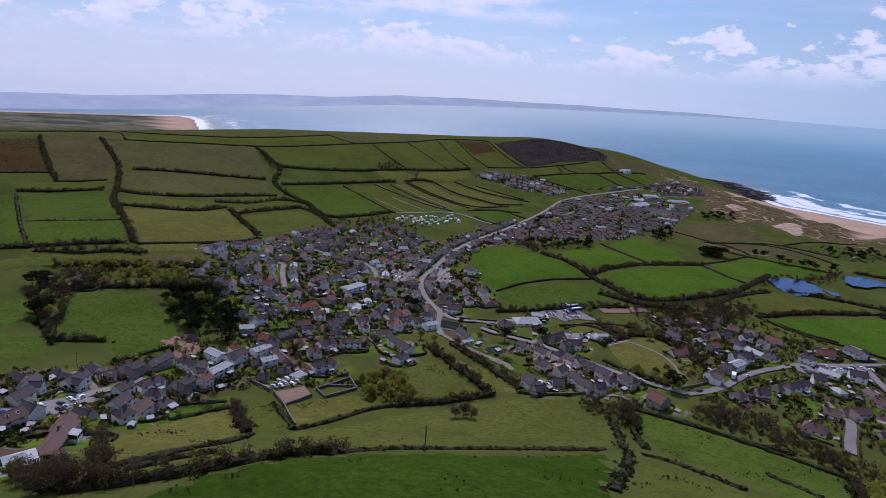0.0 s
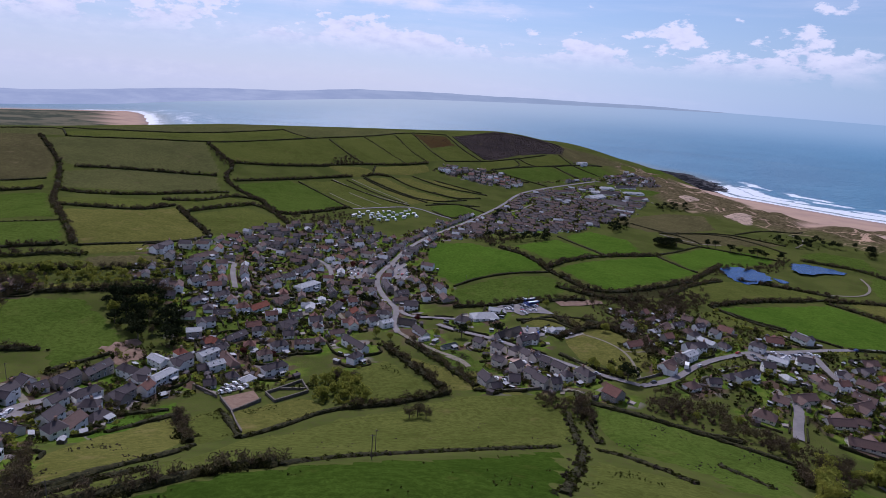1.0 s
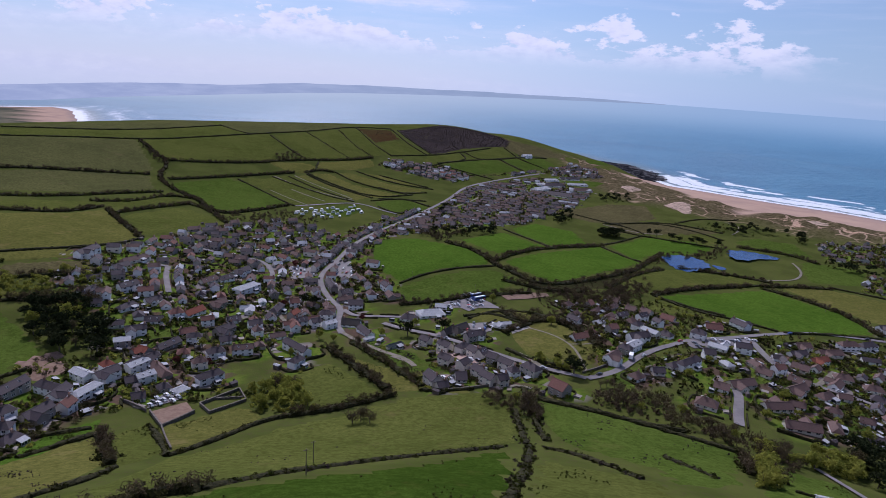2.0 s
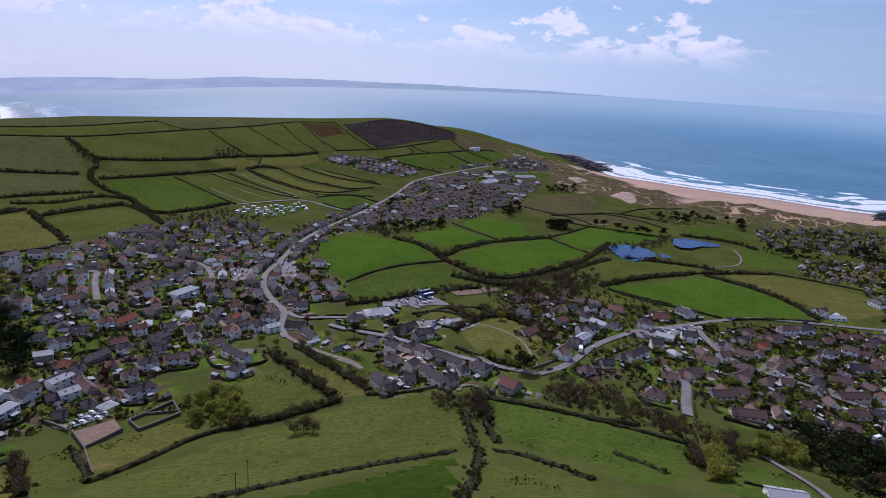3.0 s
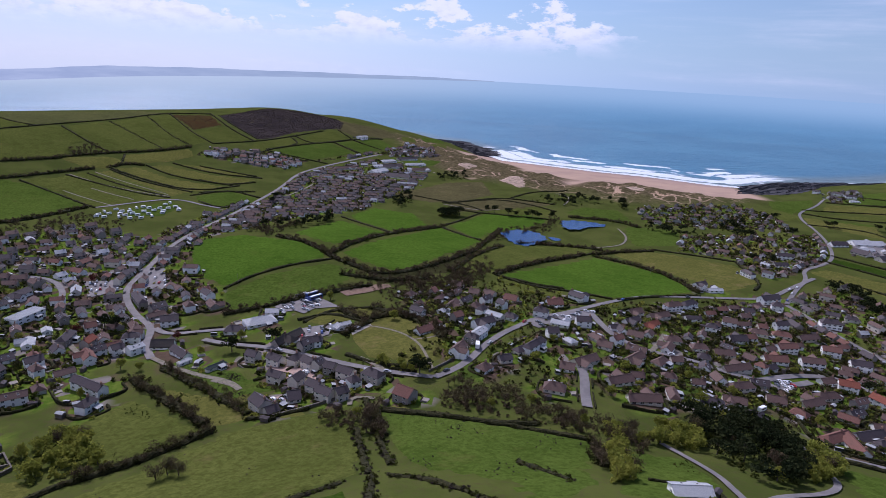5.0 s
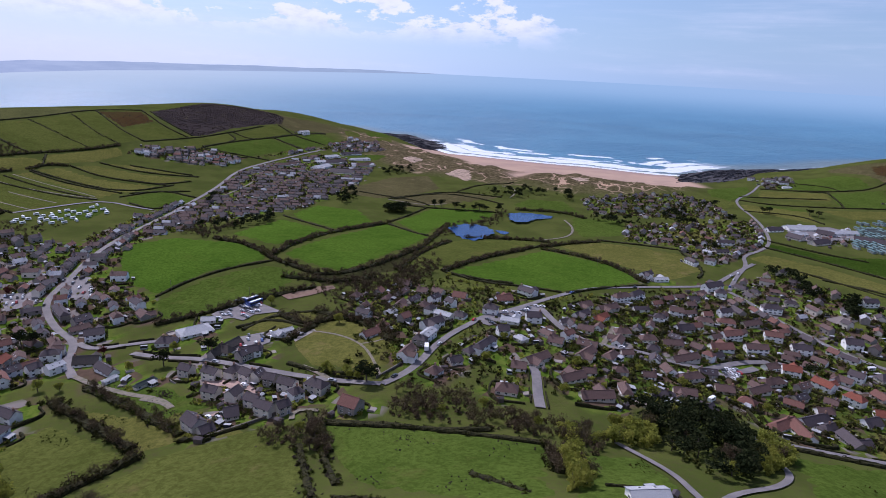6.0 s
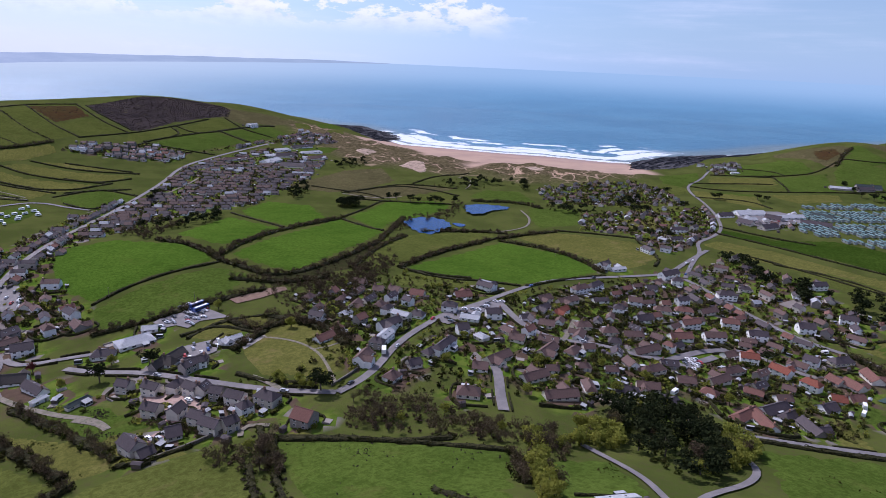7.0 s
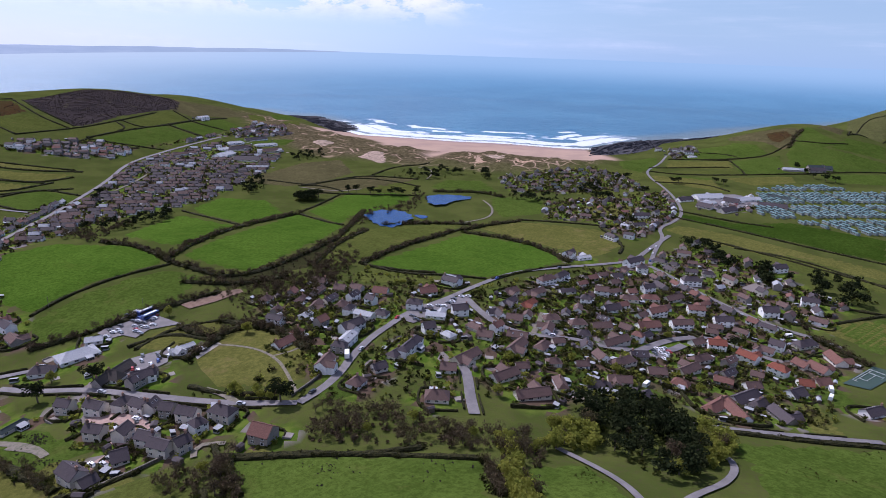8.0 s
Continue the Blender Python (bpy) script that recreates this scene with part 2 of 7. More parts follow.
def ground_paint(n, where):
    zone = n.add("ShaderNodeAttribute")
    zone.attribute_name = "zone"
    part = n.add("ShaderNodeSeparateColor", {0: zone.outputs["Color"]})
    fine = n.noise(where, 0.35, 6.0, 0.7)
    broad = n.ramp(n.noise(where, 0.03, 4.0), 0.35, 0.65)
    scrub = n.mix(broad, (0.048, 0.063, 0.014), (0.07, 0.083, 0.02))
    scrub = n.mix(n.math("MULTIPLY", n.ramp(fine, 0.45, 0.68), 0.5), scrub, (0.066, 0.054, 0.028))
    sand = n.mix(n.ramp(n.noise(where, 0.02, 5.0), 0.35, 0.7), (0.40, 0.28, 0.215), (0.33, 0.235, 0.19))
    wet = n.math("SUBTRACT", 1.0, n.ramp(n.add("ShaderNodeSeparateXYZ", {0: where}).outputs[2], 0.15, 1.5))
    sand = n.mix(n.math("MULTIPLY", wet, 0.6), sand, (0.25, 0.2, 0.185))
    marram = n.mix(n.ramp(n.noise(where, 0.16, 8.0, 0.75), 0.38, 0.6), (0.05, 0.043, 0.02), (0.115, 0.092, 0.052))
    blow = n.ramp(n.math("ADD", n.noise(where, 0.014, 6.0, 0.66), n.math("MULTIPLY", n.noise(where, 0.25, 3.0), 0.08)), 0.66, 0.69)
    marram = n.mix(blow, marram, (0.38, 0.26, 0.185))
    drift = n.add("ShaderNodeVectorMath", {0: n.add("ShaderNodeTexNoise", {"Vector": where, "Scale": 0.03}).outputs["Color"], 1: (30.0, 30.0, 0.0)})
    drift.operation = "MULTIPLY"
    bent = n.add("ShaderNodeVectorMath", {0: where, 1: drift.outputs[0]})
    bent.operation = "ADD"
    paths = n.add("ShaderNodeTexVoronoi", {"Vector": bent.outputs[0], "Scale": 0.035})
    paths.feature = "DISTANCE_TO_EDGE"
    trod = n.math("MULTIPLY", n.math("SUBTRACT", 1.0, n.ramp(paths.outputs["Distance"], 0.02, 0.06)), n.ramp(n.noise(where, 0.02, 3.0), 0.45, 0.58))
    marram = n.mix(trod, marram, (0.34, 0.24, 0.175))
    plots = n.add("ShaderNodeTexVoronoi", {"Vector": where, "Scale": 0.11})
    pick = n.add("ShaderNodeSeparateColor", {0: plots.outputs["Color"]}).outputs[0]
    lawn = n.mix(n.ramp(n.noise(where, 0.2, 4.0), 0.4, 0.6), (0.056, 0.1, 0.011), (0.096, 0.128, 0.022))
    lawn = n.mix(n.ramp(pick, 0.56, 0.58), lawn, n.mix(fine, (0.05, 0.036, 0.025), (0.115, 0.078, 0.058)))
    lawn = n.mix(n.ramp(pick, 0.9, 0.91), lawn, (0.17, 0.15, 0.14))
    scrub = n.mix(zone.outputs["Alpha"], scrub, lawn)
    out = n.mix(part.outputs[1], scrub, marram)
    flat = n.mix(n.ramp(n.noise(where, 0.008, 6.0, 0.7), 0.4, 0.6), (0.05, 0.06, 0.045), (0.13, 0.12, 0.085))
    out = n.mix(part.outputs[2], out, flat)
    return n.mix(part.outputs[0], out, sand)


M_GROUND = material("ground", ground_paint, 0.95, lambda n, where: (n.noise(where, 0.5, 6.0, 0.7), 0.6, 0.8), specular=0.0)


def build_ground():
    xs = np.concatenate([np.arange(-3000, -520, 70.0), np.arange(-520, 1180, 7.0), np.arange(1180, 1800, 16.0), np.arange(1800, 3401, 80.0)])
    ys = np.concatenate([np.arange(-2400, -60, 90.0), np.arange(-60, 1000, 7.0), np.arange(1000, 1760, 9.0), np.arange(1760, 2800, 40.0)])
    gx, gy = np.meshgrid(xs, ys)
    gz = height(gx, gy)
    wide = len(xs)
    verts = np.stack([gx.ravel(), gy.ravel(), gz.ravel()], 1)
    at = (np.arange(len(ys) - 1)[:, None] * wide + np.arange(wide - 1)[None]).ravel()
    faces = np.stack([at, at + 1, at + 1 + wide, at + wide], 1)
    mesh = raw_mesh("ground", verts.tolist(), faces.tolist(), M_GROUND, True)
    d = inland(gx, gy)
    wave = 14 * np.sin(gx / 31) * np.sin(gy / 27) + 7 * np.sin(gx / 11 + gy / 13)
    bay = step(gx, 560, 600) * (1 - step(gx, 1080, 1120)) * step(gy, 780, 820) * (1 - step(gy, 1400, 1430))
    front = 182 - 85 * step(gy, 1090, 1250)
    mouth = np.exp(-((gx - 700 - (gy - 990) * 1.3) / 30) ** 2) * (1 - step(d, 260, 300))
    sand = np.clip(bay * (1 - step(gx - (gy - 900) * 0.5, 1010, 1040)) * np.maximum(1 - step(d + wave * 0.4, front - 12, front + 4), mouth), 0, 1)
    far_beach = (1 - step(gx, -700, -600)) * (1 - step(d, 120, 150)) * step(gy, 1700, 1800)
    sand = np.maximum(sand, far_beach)
    dune = step(d, front - 20, front) * (1 - step(d + wave, 340, 400)) * step(gy, 740, 800) * (1 - step(gy, 1420, 1480)) * step(gx, 440, 500) * (1 - step(gx, 960, 1020))
    far_flat = step(gy, 1500, 1800) * (1 - step(gx, -500, -300))
    homes = np.zeros(gx.shape)
    for _, poly in VILLAGE.values():
        homes = np.maximum(homes, in_poly(gx, gy, poly))
    for hx, hy, hr in HOUSES:
        homes = np.maximum(homes, np.hypot(gx - hx, gy - hy) < hr + 8) if math.hypot(hx, hy) < 700 else homes
    colour = np.stack([sand.ravel(), dune.ravel(), far_flat.ravel(), homes.ravel()], 1)
    layer = mesh.attributes.new("zone", "FLOAT_COLOR", "POINT")
    layer.data.foreach_set("color", colour.ravel().astype(np.float32))
    return tagged(new("ground", mesh), "rough coastal land with scrub, dunes and pink sand", "ground", kind="structure")


def sea_paint(n, where):
    deep = n.mix(n.ramp(n.noise(where, 0.0035, 4.0), 0.4, 0.65), (0.022, 0.115, 0.195), (0.04, 0.155, 0.24))
    zone = n.add("ShaderNodeAttribute")
    zone.attribute_name = "surf"
    part = n.add("ShaderNodeSeparateColor", {0: zone.outputs["Color"]})
    deep = n.mix(part.outputs[1], deep, (0.1, 0.135, 0.13))
    stretch = n.add("ShaderNodeMapping", {"Vector": where, "Rotation": (0, 0, radians(-36)), "Scale": (0.03, 0.1, 1.0)}).outputs[0]
    lace = n.noise(stretch, 1.0, 9.0, 0.7)
    # breakers: rows of foam at uneven distances from the beach, torn along their length
    out = n.math("ADD", n.math("MULTIPLY", part.outputs[2], 400.0), n.math("MULTIPLY", n.math("SUBTRACT", n.noise(where, 0.011, 4.0, 0.6), 0.5), 60.0))
    foam = n.math("SUBTRACT", 1.0, n.ramp(out, 12.0, 34.0))
    for k, (far, wide, keep) in enumerate(((58.0, 36.0, 0.4), (104.0, 32.0, 0.45), (150.0, 26.0, 0.5), (200.0, 20.0, 0.55))):
        line = n.math("SUBTRACT", 1.0, n.ramp(n.math("ABSOLUTE", n.math("SUBTRACT", out, far)), wide * 0.3, wide))
        along = n.add("ShaderNodeVectorMath", {0: where, 1: (300.0 * k, 170.0 * k, 0.0)})
        foam = n.math("MAXIMUM", foam, n.math("MULTIPLY", line, n.ramp(n.noise(along.outputs[0], 0.006, 3.0), keep - 0.03, keep + 0.05)))
    foam = n.math("MAXIMUM", n.math("MULTIPLY", foam, part.outputs[0]), zone.outputs["Alpha"])
    return n.mix(n.ramp(n.math("ADD", lace, n.math("MULTIPLY", foam, 0.42)), 0.66, 0.8), deep, (0.78, 0.8, 0.82))


def sea_bump(n, where):
    swell = n.add("ShaderNodeMapping", {"Vector": where, "Rotation": (0, 0, radians(-36)), "Scale": (0.012, 0.075, 1.0)}).outputs[0]
    ripple = n.add("ShaderNodeMapping", {"Vector": where, "Rotation": (0, 0, radians(-25)), "Scale": (0.1, 0.3, 1.0)}).outputs[0]
    return n.math("ADD", n.noise(swell, 1.0, 3.0), n.math("MULTIPLY", n.noise(ripple, 1.0, 4.0), 0.35)), 0.55, 6.0


M_SEA = material("sea_water", sea_paint, 0.3, sea_bump, specular=0.5)


SKYLINE = [(-62, -2.6), (-36, -2.75), (-30, -2.6), (-24, -2.3), (-17.7, -1.9), (-10.5, -1.55), (-4.9, -1.1), (0, -0.85), (7, -0.65), (14, -0.5), (27, -0.34), (40, -0.36), (112, -0.4)]


def far_level(r, turn):
    """Where the far sea lies at a distance along a turn (degrees): flat to 2.9 km, then lifting to the hazy horizon. Gives radius and height."""
    el = np.interp(turn, [q[0] for q in SKYLINE], [q[1] for q in SKYLINE])
    last = np.minimum(4930.0, 189 / np.tan(np.radians(-el)))
    rise = 189 + last * np.tan(np.radians(el))
    k = np.maximum(r - 2760, 0) / 2170
    return np.where(r > 2760, 2760 + k * (last - 2760), r), rise * k ** 1.7


def water_sheet(name, rings, mat):
    turns = [radians(a) for a in np.arange(-62, 112.1, 0.75)]
    gr, ga = np.meshgrid(rings, turns)
    gr, gz = far_level(gr, np.degrees(ga))
    gx, gy = gr * np.sin(ga), gr * np.cos(ga)
    wide = len(rings)
    at = (np.arange(len(turns) - 1)[:, None] * wide + np.arange(wide - 1)[None]).ravel()
    faces = np.stack([at, at + wide, at + 1 + wide, at + 1], 1)
    mesh = raw_mesh(name, np.stack([gx.ravel(), gy.ravel(), gz.ravel()], 1).tolist(), faces.tolist(), mat, True)
    d = -inland(gx, gy)
    bay = step(gx, 640, 720) * (1 - step(gx, 1180, 1400)) * step(gy, 860, 900) * (1 - step(gy, 1500, 1700))
    rows = np.clip(np.sin((d + 6 * np.sin(gx / 60 + gy / 45)) / 17) * 0.5 + 0.5, 0, 1)
    rim = (1 - step(d, 4, 26)) * (0.8 - 0.35 * step(gx, 1250, 1450)) + (1 - step(gx, -560, -500)) * (1 - step(d, 150, 420)) * (0.15 + 0.4 * rows) * step(gy, 1800, 1900) * step(gx, -1400, -1150)
    colour = np.stack([bay.ravel(), ((1 - step(d, 30, 130))).ravel(), np.clip(d / 400, 0, 1).ravel(), np.clip(rim, 0, 1).ravel()], 1)
    mesh.attributes.new("surf", "FLOAT_COLOR", "POINT").data.foreach_set("color", np.clip(colour, 0, 1).ravel().astype(np.float32))
    return new(name, mesh)


def build_sea():
    """The sea round the bay, and beyond three kilometres the distance that lifts to the horizon, its haze painted as
    glow.
    """
    tagged(water_sheet("water", [60 + 60 * k for k in range(10)] + [660 + 15 * k for k in range(101)] + [2190 + 30 * k for k in range(20)], M_SEA), "blue sea with lines of white surf along the beach", "sea", kind="structure")
    far = bpy.data.materials.new("far_sea_haze")
    far.use_nodes = True
    n = Nodes(far.node_tree)
    where = n.add("ShaderNodeNewGeometry").outputs["Position"]
    level = n.add("ShaderNodeVectorMath", {0: where, 1: (1.0, 1.0, 0.0)})
    level.operation = "MULTIPLY"
    out = n.add("ShaderNodeVectorMath", {0: level.outputs[0]})
    out.operation = "LENGTH"
    water = n.add("ShaderNodeBsdfPrincipled", {"Base Color": sea_paint(n, where), "Roughness": 0.3})
    height_in, strength, deep = sea_bump(n, where)
    n.tree.links.new(n.add("ShaderNodeBump", {"Height": height_in, "Strength": strength, "Distance": deep}).outputs[0], water.inputs["Normal"])
    # haze and sun glare painted as emission: paler outwards, brighter on the sunward, eastern side
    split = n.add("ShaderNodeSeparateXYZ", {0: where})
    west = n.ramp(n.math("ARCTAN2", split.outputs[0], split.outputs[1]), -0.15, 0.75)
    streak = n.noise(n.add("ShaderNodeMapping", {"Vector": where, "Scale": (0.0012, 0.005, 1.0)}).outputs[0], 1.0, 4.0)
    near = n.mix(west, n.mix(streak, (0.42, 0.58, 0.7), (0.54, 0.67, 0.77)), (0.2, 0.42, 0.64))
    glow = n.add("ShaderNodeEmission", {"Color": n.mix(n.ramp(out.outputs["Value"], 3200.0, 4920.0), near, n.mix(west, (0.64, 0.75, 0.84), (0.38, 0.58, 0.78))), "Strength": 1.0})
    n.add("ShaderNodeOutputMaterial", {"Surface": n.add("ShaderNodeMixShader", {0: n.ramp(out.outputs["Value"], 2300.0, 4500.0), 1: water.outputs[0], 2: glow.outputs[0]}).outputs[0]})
    tagged(water_sheet("backdrop", [2760, 2900, 3000, 3100, 3250, 3400, 3600, 3800, 4050, 4300, 4600, 4930], far), "far sea up to the horizon, haze and glare painted in", "sea", kind="structure")


build_sea()


# ---- makers ----
rng = np.random.default_rng(7)


def z_at(x, y):
    return float(height(np.array([x]), np.array([y]))[0])


def part(name, mesh, parent, label="", at=None):
    """One mesh object under a thing or under a part."""
    ob = new(name, mesh)
    ob.parent = parent
    if at is not None:
        ob.matrix_basis = at
    return tagged(ob, label)


def empty(name, m):
    ob = new(name)
    ob.empty_display_size = 0.5
    ob.matrix_basis = m
    return ob


class Shape:
    """Collects boxes and panels into one mesh with several materials."""

    def __init__(self):
        self.v, self.f, self.m = [], [], []

    def face(self, points, mat=0):
        k = len(self.v)
        self.v += [tuple(p) for p in points]
        self.f.append(tuple(range(k, k + len(points))))
        self.m.append(mat)

    def box(self, x0, y0, z0, x1, y1, z1, mat=0, taper=0.0):
        a = [(x0, y0, z0), (x1, y0, z0), (x1, y1, z0), (x0, y1, z0)]
        b = [(x0 + taper, y0 + taper, z1), (x1 - taper, y0 + taper, z1), (x1 - taper, y1 - taper, z1), (x0 + taper, y1 - taper, z1)]
        k = len(self.v)
        self.v += a + b
        for q in ((3, 2, 1, 0), (4, 5, 6, 7), (0, 1, 5, 4), (1, 2, 6, 5), (2, 3, 7, 6), (3, 0, 4, 7)):
            self.f.append(tuple(k + i for i in q))
            self.m.append(mat)

    def slab(self, a, b, c, d, thick, mat=0):
        """A sloping board with the corners a b c d as its top."""
        k = len(self.v)
        self.v += [tuple(p) for p in (a, b, c, d)] + [(p[0], p[1], p[2] - thick) for p in (a, b, c, d)]
        for q in ((0, 1, 2, 3), (7, 6, 5, 4), (0, 4, 5, 1), (1, 5, 6, 2), (2, 6, 7, 3), (3, 7, 4, 0)):
            self.f.append(tuple(k + i for i in q))
            self.m.append(mat)

    def tube(self, x, y, z0, z1, r0, r1, sides=7, mat=0):
        k = len(self.v)
        for z, r in ((z0, r0), (z1, r1)):
            self.v += [(x + r * math.cos(i * math.tau / sides), y + r * math.sin(i * math.tau / sides), z) for i in range(sides)]
        for i in range(sides):
            j = (i + 1) % sides
            self.f.append((k + i, k + j, k + sides + j, k + sides + i))
            self.m.append(mat)
        self.f.append(tuple(k + sides + i for i in range(sides)))
        self.m.append(mat)

    def mesh(self, name, mats):
        mesh = raw_mesh(name, self.v, self.f)
        for mat in mats:
            mesh.materials.append(mat)
        mesh.polygons.foreach_set("material_index", self.m)
        return mesh


# ---- surfaces of fields, roads and water ----
M_FIELD = {
    "lush": grass("grass_lush", (0.043, 0.084, 0.01), (0.064, 0.115, 0.014), (0.078, 0.098, 0.018), 0.3),
    "deep": grass("grass_deep", (0.024, 0.046, 0.006), (0.037, 0.064, 0.009), (0.055, 0.055, 0.013), 0.5),
    "green": grass("grass_green", (0.046, 0.073, 0.012), (0.07, 0.101, 0.018), (0.094, 0.09, 0.026), 0.4),
    "mid": grass("grass_mid", (0.06, 0.073, 0.016), (0.086, 0.097, 0.023), (0.112, 0.092, 0.034), 0.5),
    "pale": grass("grass_pale", (0.082, 0.086, 0.021), (0.114, 0.112, 0.03), (0.152, 0.12, 0.05), 0.6),
    "dull": grass("grass_dull", (0.066, 0.071, 0.026), (0.09, 0.091, 0.033), (0.102, 0.08, 0.042), 0.5),
    "rough": grass("grass_rough", (0.066, 0.06, 0.027), (0.092, 0.082, 0.036), (0.13, 0.1, 0.055), 0.8),
    "bracken": grass("bracken_slope", (0.055, 0.032, 0.015), (0.058, 0.047, 0.018), (0.032, 0.032, 0.012), 0.8),
    "heath": grass("heath_slope", (0.034, 0.028, 0.029), (0.06, 0.048, 0.045), (0.09, 0.078, 0.04), 0.8),
    "blowout": material("dune_sand", lambda n, w: n.mix(n.ramp(n.noise(w, 0.12, 5.0, 0.7), 0.4, 0.68), (0.37, 0.262, 0.198), (0.15, 0.115, 0.075)), 0.95),
    "scrub": grass("scrub_floor", (0.028, 0.03, 0.012), (0.042, 0.042, 0.016), (0.065, 0.05, 0.03), 0.7),
    "soil": material("bare_soil", lambda n, w: n.mix(n.ramp(n.noise(w, 0.4, 5.0, 0.7), 0.35, 0.65), (0.13, 0.078, 0.052), (0.18, 0.118, 0.084)), 0.95),
}
FIELD_WORDS = {
    "lush": "bright green pasture of thick spring grass", "deep": "dark green pasture of thick grass", "green": "green grazing field with short grass", "mid": "mid-green pasture with tufts and worn places",
    "pale": "yellow-green pasture, grazed and patchy", "dull": "dull olive-green hillside pasture", "rough": "rough brownish grassland on the slope",
    "bracken": "rust-brown bracken slope", "blowout": "bare pink sand blown open in the dunes", "heath": "dark gorse and heather hillside", "scrub": "scrubby ground between the bushes", "soil": "bare brown ploughed soil plot",
}


def drape(name, poly, mat, lift, cell, curl=0.0, grow=0.0):
    """A polygon of the plan laid on the land."""
    from mathutils.geometry import delaunay_2d_cdt
    edge = []
    for (ax, ay), (bx, by) in zip(poly, poly[1:] + poly[:1]):
        n = max(1, int(math.hypot(bx - ax, by - ay) / cell))
        edge += [(ax + (bx - ax) * k / n + (rng.uniform(-curl, curl) if k else 0), ay + (by - ay) * k / n + (rng.uniform(-curl, curl) if k else 0)) for k in range(n)]
    if grow:
        ring = np.array(edge)
        turn = np.sign(np.sum(ring[:, 0] * np.roll(ring[:, 1], -1) - ring[:, 1] * np.roll(ring[:, 0], -1)))
        way = np.roll(ring, -1, 0) - np.roll(ring, 1, 0)
        way /= np.maximum(np.linalg.norm(way, axis=1, keepdims=True), 1e-6)
        edge = [tuple(q) for q in (ring + np.column_stack([way[:, 1], -way[:, 0]]) * turn * grow).tolist()]
    xs, ys = [p[0] for p in edge], [p[1] for p in edge]
    gx, gy = np.meshgrid(np.arange(min(xs), max(xs), cell), np.arange(min(ys), max(ys), cell))
    keep = in_poly(gx, gy, edge)
    inner = list(zip(gx[keep].tolist(), gy[keep].tolist()))
    spots = [Vector(p) for p in edge + inner]
    flat, _, faces, origin, _, _ = delaunay_2d_cdt(spots, [], [list(range(len(edge)))], 1, 0.01)
    pts = np.array([(p.x, p.y) for p in flat])
    z = np.maximum(height(pts[:, 0], pts[:, 1]), 0.2) + lift
    if grow:
        z = z - (lift + 0.3) * np.array([any(k < len(edge) for k in ids) for ids in origin])
    mesh = raw_mesh(name, np.column_stack([pts, z]).tolist(), [tuple(f) for f in faces], mat, True)
    return new(name, mesh)


def field(kind, poly):
    wide = max(max(p[0] for p in poly) - min(p[0] for p in poly), max(p[1] for p in poly) - min(p[1] for p in poly))
    ob = drape("field", poly, M_FIELD[kind], 0.2 + 0.035 * (len(bpy.data.objects) % 9), max(4.0, min(8.0, wide / 14)), 3.0 if kind == "blowout" else 0.8, 2.5)
    tagged(ob, FIELD_WORDS[kind], "field", "fields of the valley", "structure")
    if kind in ("heath", "bracken", "scrub"):
        SCRUB.append((kind, poly))
    elif kind in M_GRAZED and math.hypot(*(np.mean(poly, 0) - np.array([40, 60]))) < 330:
        NEAR_FIELDS.append((kind, poly))


SCRUB, NEAR_FIELDS = [], []
M_GRAZED = ("lush", "deep", "green", "mid", "pale")


def tar(n, w):
    base = n.mix(n.ramp(n.noise(w, 0.15, 5.0), 0.35, 0.65), (0.12, 0.11, 0.112), (0.17, 0.155, 0.155))
    return n.mix(n.ramp(n.noise(w, 2.5, 3.0), 0.5, 0.75), base, (0.1, 0.094, 0.095))


M_YARD = {
    "tarmac": material("tarmac", tar, 0.85),
    "paver": material("brick_paving", lambda n, w: n.mix(n.ramp(n.noise(w, 0.6, 5.0), 0.35, 0.65), (0.26, 0.17, 0.14), (0.33, 0.23, 0.19)), 0.9),
    "court": material("tennis_court_green", lambda n, w: n.mix(n.noise(w, 0.2, 3.0), (0.02, 0.045, 0.034), (0.032, 0.06, 0.046)), 0.8),
    "earth": material("grey_earth", lambda n, w: n.mix(n.noise(w, 0.3, 5.0), (0.14, 0.12, 0.11), (0.2, 0.17, 0.15)), 0.95),
    "gravel": material("gravel", lambda n, w: n.mix(n.noise(w, 0.8, 5.0, 0.7), (0.2, 0.185, 0.165), (0.33, 0.3, 0.27)), 0.95),
    "soil": M_FIELD["soil"],
}
M_TRACK = material("stony_track", lambda n, w: n.mix(n.ramp(n.noise(w, 0.5, 5.0, 0.7), 0.4, 0.65), (0.17, 0.145, 0.115), (0.1, 0.095, 0.06)), 0.95)
M_LINE = material("white_line_paint", lambda n, w: n.mix(n.noise(w, 1.5, 3.0), (0.6, 0.6, 0.58), (0.78, 0.78, 0.76)), 0.8)
YARD_WORDS = {"tarmac": "grey tarmac car park with worn patches", "paver": "reddish block-paved courtyard between the houses", "court": "dark green hard tennis court",
              "earth": "grey bare earth patch", "gravel": "pale gravel clearing worn into the grass", "soil": "bare reddish earth plot"}
ROADS, YARDS = [], []


